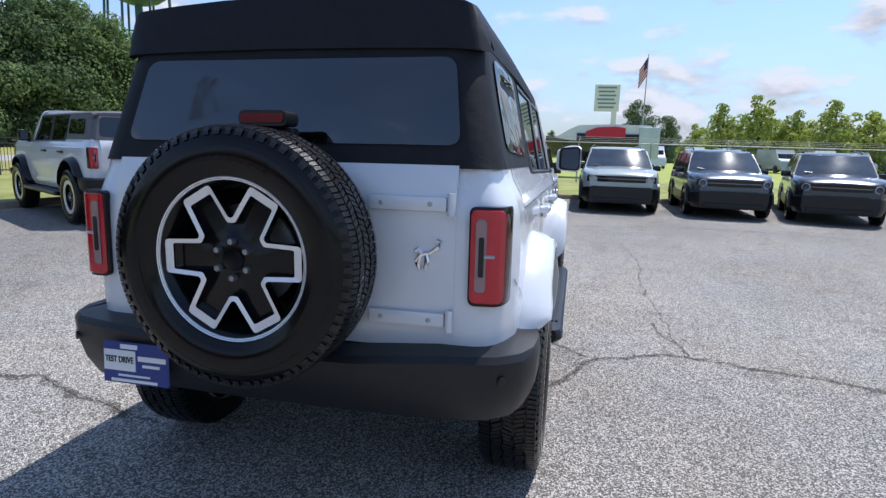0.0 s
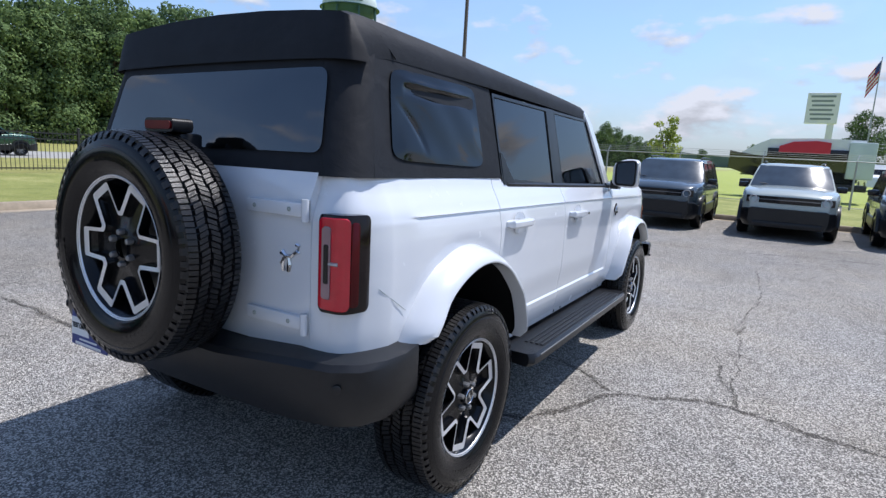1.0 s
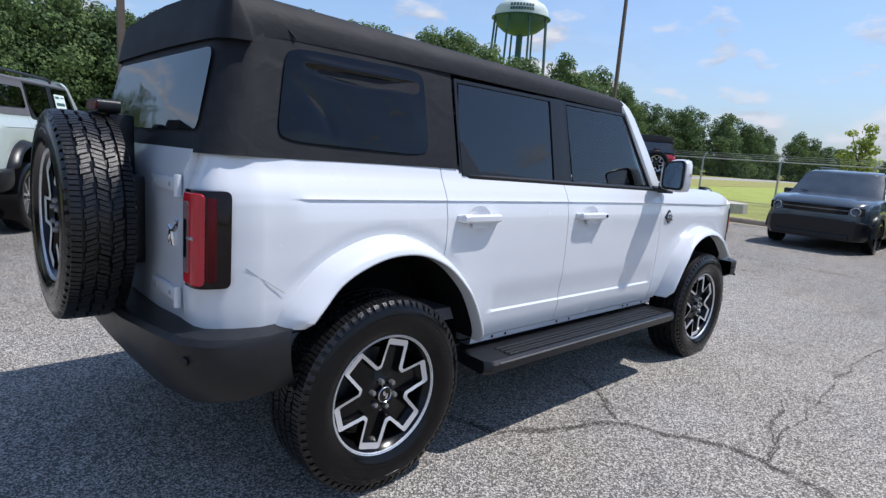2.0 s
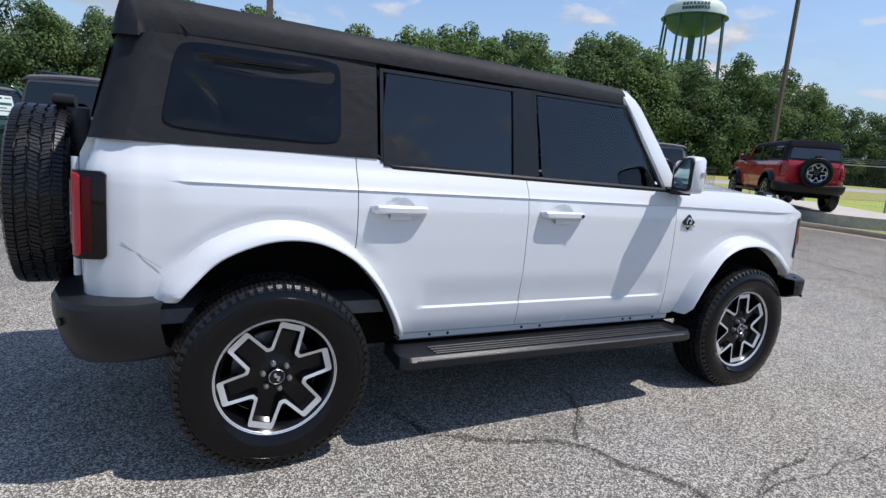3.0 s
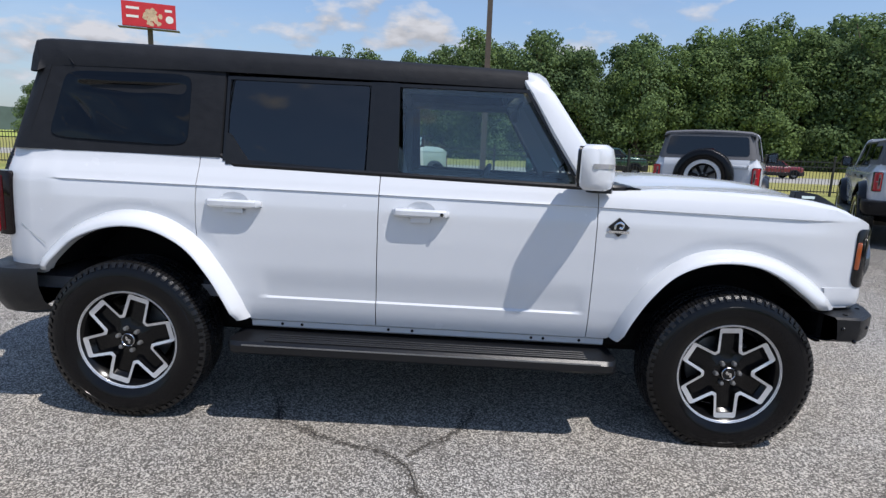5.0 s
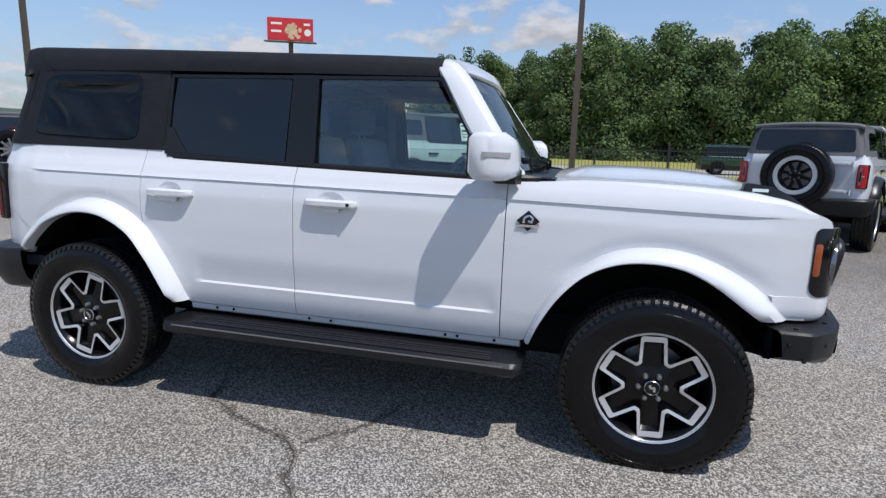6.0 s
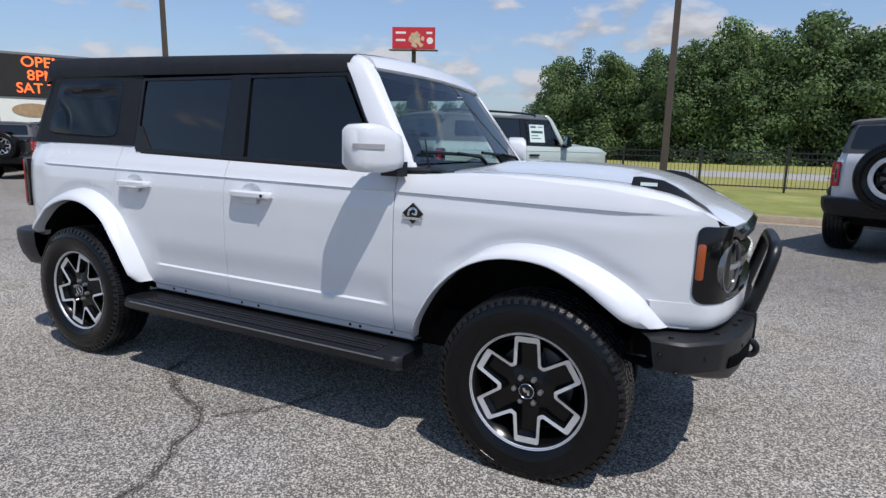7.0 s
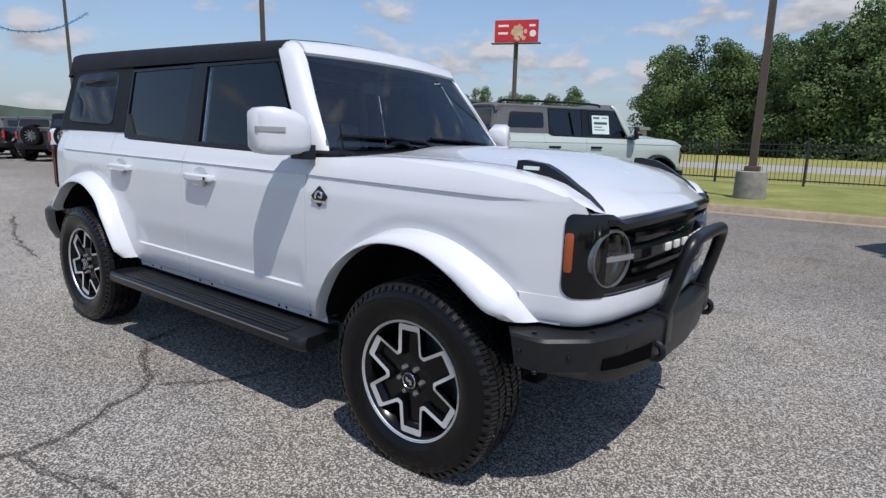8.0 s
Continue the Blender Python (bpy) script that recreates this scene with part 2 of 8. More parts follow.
M = dict(
    asphalt=asphalt_material(),
    crack=plain("crack_split", (0.046, 0.042, 0.037), 0.95, 0, 0.4, 60, spec=0.05),
    worn=worn_material(),
    concrete=plain("concrete", (0.42, 0.39, 0.34), 0.85, 0, 0.2, 12, 0.4, 120),
    footing=plain("weathered_footing", (0.24, 0.225, 0.20), 0.9, 0, 0.35, 7, 0.5, 90),
    kerb=plain("kerb_concrete", (0.31, 0.255, 0.185), 0.88, 0, 0.25, 9, 0.5, 90),
    road=plain("road_concrete", (0.31, 0.30, 0.275), 0.85, 0, 0.15, 4),
    lawn=grass_material("lawn_grass", (0.13, 0.150, 0.032), (0.25, 0.270, 0.062), (0.46, 0.42, 0.17)),
    verge=grass_material("verge_grass", (0.16, 0.17, 0.04), (0.27, 0.26, 0.065), (0.40, 0.35, 0.13)),
    field=grass_material("field_grass", (0.17, 0.23, 0.03), (0.30, 0.35, 0.06), (0.44, 0.43, 0.13)),
    white=carpaint("white_paint", (0.630, 0.648, 0.670)),
    sage=carpaint("sage_paint", (0.42, 0.48, 0.44)),
    red=carpaint("red_paint", (0.46, 0.008, 0.022)),
    crimson=carpaint("crimson_paint", (0.15, 0.010, 0.014)),
    dkgreen=carpaint("dark_green_paint", (0.010, 0.05, 0.03), 0.3),
    black=carpaint("black_paint", (0.012, 0.012, 0.014), 0.2),
    dkgrey=carpaint("grey_paint", (0.06, 0.065, 0.07), 0.4),
    slate=carpaint("slate_blue_paint", (0.034, 0.050, 0.062), 0.2),
    silver=carpaint("pale_grey_paint", (0.33, 0.37, 0.345), 0.1),
    cloth=canvas_material(),
    hardtop=plain("grey_hardtop", (0.10, 0.10, 0.105), 0.6, 0, 0.15, 40, 0.2, 500),
    plastic=plain("black_plastic", (0.007, 0.0075, 0.009), 0.34, 0, 0.25, 40, 0.10, 900, spec=0.4),
    bumper=plain("grained_bumper", (0.011, 0.0115, 0.013), 0.40, 0, 0.25, 30, 0.15, 800, spec=0.33),
    # near-black that paints the shade inside the bumper's fog openings
    recess_shade=plain("recess_shade_black", (0.002, 0.002, 0.002), 0.9, 0, 0.2, 20, spec=0.05),
    gloss=plain("gloss_black", (0.005, 0.005, 0.006), 0.10, 0, 0.2, 30, 0, 100, 0.0, spec=0.42),
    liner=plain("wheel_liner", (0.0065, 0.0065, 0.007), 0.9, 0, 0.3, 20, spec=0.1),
    rubber=plain("tyre_rubber", (0.0038, 0.0038, 0.0045), 0.15, 0, 0.3, 25, 0.04, 90, 0.0, spec=0.26),
    tread=plain("tread_rubber", (0.0090, 0.0090, 0.0098), 0.30, 0, 0.35, 25, 0.35, 260, spec=0.38),
    rimdark=plain("rim_black", (0.004, 0.004, 0.0045), 0.18, 0.0, 0.2, 30, spec=0.28),
    machined=plain("machined_alloy", (0.72, 0.73, 0.75), 0.36, 0.7, 0.06, 60),
    chrome=plain("bright_metal", (0.7, 0.7, 0.71), 0.2, 1.0, 0.05, 30),
    steel=plain("grey_steel", (0.28, 0.28, 0.28), 0.45, 0.8, 0.15, 30),
    redlens=plain("red_lens", (0.45, 0.007, 0.020), 0.15, 0, 0.15, 20, 0, 100, 0.4),
    smoked=plain("smoked_cover", (0.006, 0.003, 0.0035), 0.10, 0, 0.2, 20, 0, 100, 0.0, spec=0.3),
    sidelens=plain("dull_red_lens", (0.15, 0.003, 0.006), 0.3, 0, 0.15, 20, 0, 100, 0.1, spec=0.3),
    dklens=plain("smoked_lens", (0.055, 0.0015, 0.003), 0.2, 0, 0.2, 20, 0, 100, 0.0, spec=0.2),
    clearlens=plain("grey_lens", (0.36, 0.36, 0.37), 0.15, 0.1, 0.1, 20, 0, 100, 0.8),
    pinklens=plain("reverse_lens", (0.24, 0.15, 0.16), 0.15, 0.1, 0.1, 20, 0, 100, 0.8),
    # opaque glass; its lifted bluish base paints in flare over the screen
    flareglass=plain("flare_tinted_glass", (0.040, 0.054, 0.070), 0.13, 0, 0.25, 4, 0, 100, 0.0, spec=0.5),
    lampring=plain("lamp_ring_lens", (0.09, 0.093, 0.097), 0.2, 0.1, 0.1, 20, 0, 100, 0.8),
    lampbar=plain("lamp_bar_lens", (0.22, 0.23, 0.24), 0.25, 0.1, 0.1, 20, 0, 100, 0.8),
    amber=plain("amber_lens", (0.29, 0.058, 0.010), 0.2, 0, 0.15, 20, 0, 100, 0.6),
    lamp=plain("headlamp_reflector", (0.16, 0.17, 0.18), 0.12, 0.7, 0.3, 40, 0, 100, 0.9),
    mirror=plain("mirror_glass", (0.8, 0.8, 0.82), 0.03, 1.0, 0.02, 10),
    seat=plain("grey_leather", (0.46, 0.46, 0.47), 0.6, 0, 0.15, 20, 0.2, 300),
    trim=plain("grey_door_trim", (0.27, 0.275, 0.285), 0.7, 0, 0.12, 20, 0.15, 300),
    dash=plain("dark_dash", (0.19, 0.19, 0.20), 0.6, 0, 0.2, 30),
    tint=glass("dark_tinted_glass", (0.05, 0.055, 0.065), 0.015),
    tint_front=glass("light_tinted_glass", (0.88, 0.945, 0.935), 0.01, 0.0, 1.72),
    screen=glass("windscreen_glass", (0.82, 0.90, 0.89), 0.01, 0.0, 2.05),
    vinyl=glass("dark_vinyl_window", (0.030, 0.036, 0.05), 0.045, 0.10, 1.52),
    vinyl_back=glass("dark_vinyl_back_window", (0.10, 0.11, 0.135), 0.06, 0.12, 2.15),
    pole=plain("bronze_pole", (0.10, 0.075, 0.055), 0.55, 0.2, 0.2, 12),
    fence=plain("black_iron", (0.022, 0.022, 0.023), 0.6, 0.1, 0.2, 20),
    galv=plain("galvanised_steel", (0.36, 0.37, 0.37), 0.5, 0.6, 0.2, 15),
    towergreen=plain("tower_green", (0.030, 0.085, 0.078), 0.6, 0, 0.15, 2),
    towerpale=plain("tower_pale", (0.50, 0.57, 0.57), 0.6, 0, 0.12, 1.5),
    signwhite=plain("sign_white", (0.72, 0.72, 0.70), 0.6, 0, 0.06, 3),
    signgrey=plain("sign_bars", (0.20, 0.24, 0.24), 0.6, 0, 0.1, 3),
    signred=plain("sign_red", (0.52, 0.02, 0.03), 0.5, 0, 0.12, 2),
    food=plain("poster_cream", (0.55, 0.40, 0.26), 0.6, 0, 0.4, 6),
    blueplate=plain("blue_plate", (0.012, 0.035, 0.20), 0.4, 0, 0.15, 30),
    black_text=plain("black_ink", (0.01, 0.01, 0.01), 0.6, 0, 0.1, 30),
    paper=plain("paper", (0.62, 0.72, 0.68), 0.7, 0, 0.06, 30),
    led_off=plain("display_black", (0.012, 0.010, 0.010), 0.7, 0, 0.2, 20),
    led=emitter("display_orange", (1.0, 0.15, 0.03), 0.95),
    tan=plain("tan_board", (0.34, 0.23, 0.13), 0.8, 0, 0.3, 4),
    bark=plain("bark", (0.10, 0.075, 0.055), 0.9, 0, 0.35, 6, 0.8, 30),
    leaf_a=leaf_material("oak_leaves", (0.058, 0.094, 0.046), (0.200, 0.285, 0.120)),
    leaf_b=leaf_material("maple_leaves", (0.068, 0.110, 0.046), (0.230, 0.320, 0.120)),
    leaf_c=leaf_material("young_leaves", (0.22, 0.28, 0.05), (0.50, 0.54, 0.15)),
    hill=plain("wooded_ridge", (0.085, 0.12, 0.115), 0.9, 0, 0.4, 0.05),
    flagred=plain("flag_red", (0.42, 0.03, 0.05), 0.8, 0, 0.1, 5),
    flagwhite=plain("flag_white", (0.7, 0.68, 0.68), 0.8, 0, 0.05, 5),
    flagblue=plain("flag_blue", (0.03, 0.05, 0.18), 0.8, 0, 0.1, 5),
    tinsel=plain("blue_tinsel", (0.05, 0.28, 0.45), 0.3, 0.6, 0.4, 20),
    brick=plain("pale_building", (0.45, 0.40, 0.34), 0.85, 0, 0.1, 2),
)


# ---- mesh helpers ----
def mesh_of(name, bm, material, smooth=35):
    bmesh.ops.recalc_face_normals(bm, faces=bm.faces[:])
    me = bpy.data.meshes.new(name)
    bm.to_mesh(me)
    bm.free()
    me.materials.append(material)
    if smooth:
        me.shade_smooth()
        me.set_sharp_from_angle(angle=radians(smooth))
    return me


def put_mesh(name, me, parent=None, m=None, label=""):
    ob = new(name, me)
    if parent is not None:
        ob.parent = parent
    if m is not None:
        ob.matrix_basis = m
    return tagged(ob, label)


def part(name, bm, material, parent, label="", smooth=35, m=None):
    """One mesh object from a bmesh, under a thing or a part."""
    return put_mesh(name, mesh_of(name, bm, material, smooth), parent, m, label)


def thing(name, m, label, category, group="", kind=""):
    """An Empty at the base of a thing."""
    e = new(name)
    e.empty_display_size = 0.2
    e.matrix_basis = m
    return tagged(e, label, category, group, kind)


def box(bm, lo, hi, bev=0.0, seg=2, m=None):
    lo, hi = Vector(lo), Vector(hi)
    r = bmesh.ops.create_cube(bm, size=1.0)
    vs = r["verts"]
    c, s = (lo + hi) / 2, hi - lo
    for v in vs:
        v.co = Vector((c.x + v.co.x * s.x, c.y + v.co.y * s.y, c.z + v.co.z * s.z))
    if bev:
        es = list({e for v in vs for e in v.link_edges})
        r = bmesh.ops.bevel(bm, geom=es, offset=bev, segments=seg, affect="EDGES", profile=0.6)
        vs = list({v for f in r["faces"] for v in f.verts} | {v for v in vs if v.is_valid})
    if m is not None:
        bmesh.ops.transform(bm, matrix=m, verts=vs)
    return vs


def bm_box(lo, hi, bev=0.0, seg=2):
    bm = bmesh.new()
    box(bm, lo, hi, bev, seg)
    return bm


def loft(bm, rings, closed=False, cap=False):
    """Skin a row of point rings that all have the same number of points."""
    vs = [[bm.verts.new(p) for p in ring] for ring in rings]
    n = len(vs[0])
    for a, b in zip(vs, vs[1:]):
        for i in range(n if closed else n - 1):
            j = (i + 1) % n
            bm.faces.new((a[i], a[j], b[j], b[i]))
    if cap:
        bm.faces.new(list(reversed(vs[0])))
        bm.faces.new(vs[-1])
    return vs


def tube(bm, pts, r, n=10, cap=True):
    pts = [Vector(p) for p in pts]
    rings, up = [], Vector((0.13, 0.21, 0.97))
    for i, p in enumerate(pts):
        d = (pts[min(i + 1, len(pts) - 1)] - pts[max(i - 1, 0)]).normalized()
        u = d.cross(up)
        if u.length < 1e-3:
            u = d.cross(Vector((1, 0, 0)))
        u.normalize()
        w = d.cross(u)
        rr = r[i] if isinstance(r, (list, tuple)) else r
        rings.append([p + rr * (math.cos(a) * u + math.sin(a) * w) for a in (2 * math.pi * k / n for k in range(n))])
    return loft(bm, rings, True, cap)


def lathe(bm, profile, n=48, axis="x", cap=False):
    """Turn (radius, height) pairs about an axis through the origin."""
    rings = []
    for r, h in profile:
        ring = []
        for k in range(n):
            a = 2 * math.pi * k / n
            c, s = r * math.cos(a), r * math.sin(a)
            ring.append({"x": (h, c, s), "y": (c, h, s), "z": (c, s, h)}[axis])
        rings.append(ring)
    return loft(bm, rings, True, cap)


def prism(bm, outline, lo, hi, axis="y"):
    """A flat outline of (u, v) pairs given thickness along an axis."""
    def at(u, v, h):
        return {"x": (h, u, v), "y": (u, h, v), "z": (u, v, h)}[axis]
    a = [bm.verts.new(at(u, v, lo)) for u, v in outline]
    b = [bm.verts.new(at(u, v, hi)) for u, v in outline]
    n = len(a)
    for i in range(n):
        bm.faces.new((a[i], a[(i + 1) % n], b[(i + 1) % n], b[i]))
    bm.faces.new(list(reversed(a)))
    bm.faces.new(b)


def rounded(pts, r, seg=4):
    """Round the corners of a closed 2D outline."""
    out, n = [], len(pts)
    for i in range(n):
        p, a, b = Vector(pts[i]), Vector(pts[i - 1]), Vector(pts[(i + 1) % n])
        ra = min(r, (a - p).length * 0.45, (b - p).length * 0.45)
        s, e = p + (a - p).normalized() * ra, p + (b - p).normalized() * ra
        for k in range(seg + 1):
            t = k / seg
            out.append(tuple((1 - t) ** 2 * s + 2 * t * (1 - t) * p + t * t * e))
    return out


def curve_through(pts, per=6):
    """Catmull-Rom points through a row of points."""
    P = [Vector(p) for p in pts]
    P = [2 * P[0] - P[1]] + P + [2 * P[-1] - P[-2]]
    out = []
    for i in range(1, len(P) - 2):
        for k in range(per):
            t = k / per
            out.append(0.5 * ((2 * P[i]) + (P[i + 1] - P[i - 1]) * t + (2 * P[i - 1] - 5 * P[i] + 4 * P[i + 1] - P[i + 2]) * t * t
                              + (3 * P[i] - P[i - 1] - 3 * P[i + 1] + P[i + 2]) * t ** 3))
    out.append(P[-2])
    return out


def skirt(bm, by):
    """Fold the open border of a sheet inwards by a vector, as a flange."""
    es = [e for e in bm.edges if e.is_boundary]
    r = bmesh.ops.extrude_edge_only(bm, edges=es)
    for v in (g for g in r["geom"] if isinstance(g, bmesh.types.BMVert)):
        v.co += Vector(by)


def mirrored(bm, side):
    if side < 0:
        for v in bm.verts:
            v.co.x = -v.co.x
    return bm


def text_mesh(name, body, size, material, extrude=0.002, bold=0.0):
    cu_ = bpy.data.curves.new(name, "FONT")
    cu_.body, cu_.size, cu_.extrude, cu_.align_x, cu_.align_y, cu_.offset = body, size, extrude, "CENTER", "CENTER", bold
    tmp = bpy.data.objects.new(name, cu_)
    scene.collection.objects.link(tmp)
    me = bpy.data.meshes.new_from_object(tmp.evaluated_get(bpy.context.evaluated_depsgraph_get()))
    bpy.data.objects.remove(tmp)
    me.materials.clear()
    me.materials.append(material)
    return me


# ---- wheels ----
TYRE_R, TYRE_W = 0.402, 0.25


def tyre_profile(R, W, rim):
    h = W / 2
    return [(rim, -h * 0.80), (rim + 0.010, -h * 0.90), (rim + 0.035, -h * 0.99), (rim + 0.070, -h * 1.02), (R - 0.065, -h * 1.0), (R - 0.03, -h * 0.93), (R - 0.014, -h * 0.84),
            (R - 0.010, -h * 0.5), (R - 0.009, 0), (R - 0.010, h * 0.5), (R - 0.014, h * 0.84), (R - 0.03, h * 0.93), (R - 0.05, h * 0.985),
            (rim + 0.085, h * 1.02), (rim + 0.070, h * 1.025), (rim + 0.055, h * 1.018), (rim + 0.036, h * 0.985), (rim + 0.022, h * 0.93), (rim + 0.012, h * 0.885), (rim + 0.008, h * 0.875), (rim, h * 0.80)]


def tread_mesh(R, W):
    """Five ribs of tapered tread blocks, each cut by a slanted sipe, with stepped edges, and shoulder lugs."""
    bm = bmesh.new()
    h, count = W / 2, 66
    st = 2 * math.pi / count
    # each rib: its two edges, slant, drop at the shoulder, phase, step of every other block
    rows = [(-h * 0.86, -h * 0.58, 0.06, 0.006, 0.0, 0.0), (-h * 0.51, -h * 0.22, -0.30, 0.0, 0.35, 0.022), (-h * 0.15, h * 0.15, 0.34, 0.0, 0.1, 0.022), (h * 0.22, h * 0.51, -0.30, 0.0, 0.6, 0.022), (h * 0.58, h * 0.86, 0.06, 0.006, 0.5, 0.0)]
    for x0, x1, slant, drop, phase, jog in rows:
        outer_rib = abs(x0 + x1) > h
        for k in range(count):
            jx = jog * h * (1 if k % 2 else -1) * (0 if outer_rib else 1)
            for a_lo, a_hi in ((0.0, 0.445), (0.485, 0.915)):
                top, foot = [], []
                for x, e in ((x0 + jx, -1), (x1 + jx, 1)):
                    d = drop if outer_rib and abs(x) > h * 0.7 else 0.0
                    for f, g in ((a_lo, 1), (a_hi, -1)):
                        a = st * (k + phase + f + slant * e * 0.5)
                        top.append(bm.verts.new((x - e * 0.0012, (R - d) * math.cos(a + g * 0.003), (R - d) * math.sin(a + g * 0.003))))
                        r = R - 0.011 - d
                        foot.append(bm.verts.new((x, r * math.cos(a), r * math.sin(a))))
                t, b = top, foot
                bm.faces.new((t[0], t[1], t[3], t[2]))
                for p, q in ((0, 1), (1, 3), (3, 2), (2, 0)):
                    bm.faces.new((t[p], b[p], b[q], t[q]))
    # shoulder lugs that run down the sidewall
    for sgn in (-1, 1):
        for k in range(count):
            a0 = st * (k + 0.22)
            da = st * (0.62 if k % 2 else 0.48)
            vs = []
            for a in (a0, a0 + da):
                for x, r in ((sgn * h * 0.85, R - 0.008), (sgn * h * 0.935, R - 0.021), (sgn * h * 0.962, R - 0.031)):
                    vs.append(bm.verts.new((x, r * math.cos(a), r * math.sin(a))))
            bm.faces.new((vs[0], vs[1], vs[4], vs[3]))
            bm.faces.new((vs[1], vs[2], vs[5], vs[4]))
    return bm


def sidewall_marks(R, W):
    """Raised plain bars where the sidewall carries moulded lettering."""
    bm = bmesh.new()
    h = W / 2
    for start, n in ((0.55, 9), (2.6, 12), (4.4, 7)):
        for k in range(n):
            a = start + k * 0.085
            r0, r1 = R - 0.105, R - 0.078
            c0, s0, c1, s1 = math.cos(a), math.sin(a), math.cos(a + 0.055), math.sin(a + 0.055)
            v = [bm.verts.new((h * (1.026 if r < R - 0.09 else 1.018), r * c, r * s)) for r, c, s in ((r0, c0, s0), (r1, c0, s0), (r1, c1, s1), (r0, c1, s1))]
            bm.faces.new(v)
    lathe(bm, [(R - 0.062, h * 0.99), (R - 0.060, h * 1.012), (R - 0.056, h * 0.985)], 64)
    return bm


def star_band(rim, lobes=6):
    """Outer outline of the zig-zag bright band of the spokes, and its inner outline; the band is wide at the lobes' ends."""
    outer, widths = [], []
    st = 2 * math.pi / lobes
    for k in range(lobes):
        a = st * k + math.pi / 2
        for da, ro, w in ((-0.226, 0.972, 0.025), (0.226, 0.972, 0.0135), (st / 2 - 0.052, 0.530, 0.0150), (st / 2 + 0.052, 0.530, 0.0135)):
            outer.append(Vector((ro * rim * math.cos(a + da), ro * rim * math.sin(a + da))))
            widths.append(w)
    inner, n = [], len(outer)
    for i in range(n):
        p, q, r = outer[i - 1], outer[i], outer[(i + 1) % n]
        d1, d2 = (q - p).normalized(), (r - q).normalized()
        n1, n2 = Vector((-d1.y, d1.x)), Vector((-d2.y, d2.x))
        w1, w2 = widths[i - 1], widths[i]
        # the point that lies w1 inside the first edge and w2 inside the second
        det = n1.x * n2.y - n1.y * n2.x
        inner.append(q + Vector(((w1 * n2.y - w2 * n1.y) / det, (n1.x * w2 - n2.x * w1) / det)))
    return outer, inner


WHEEL = {}


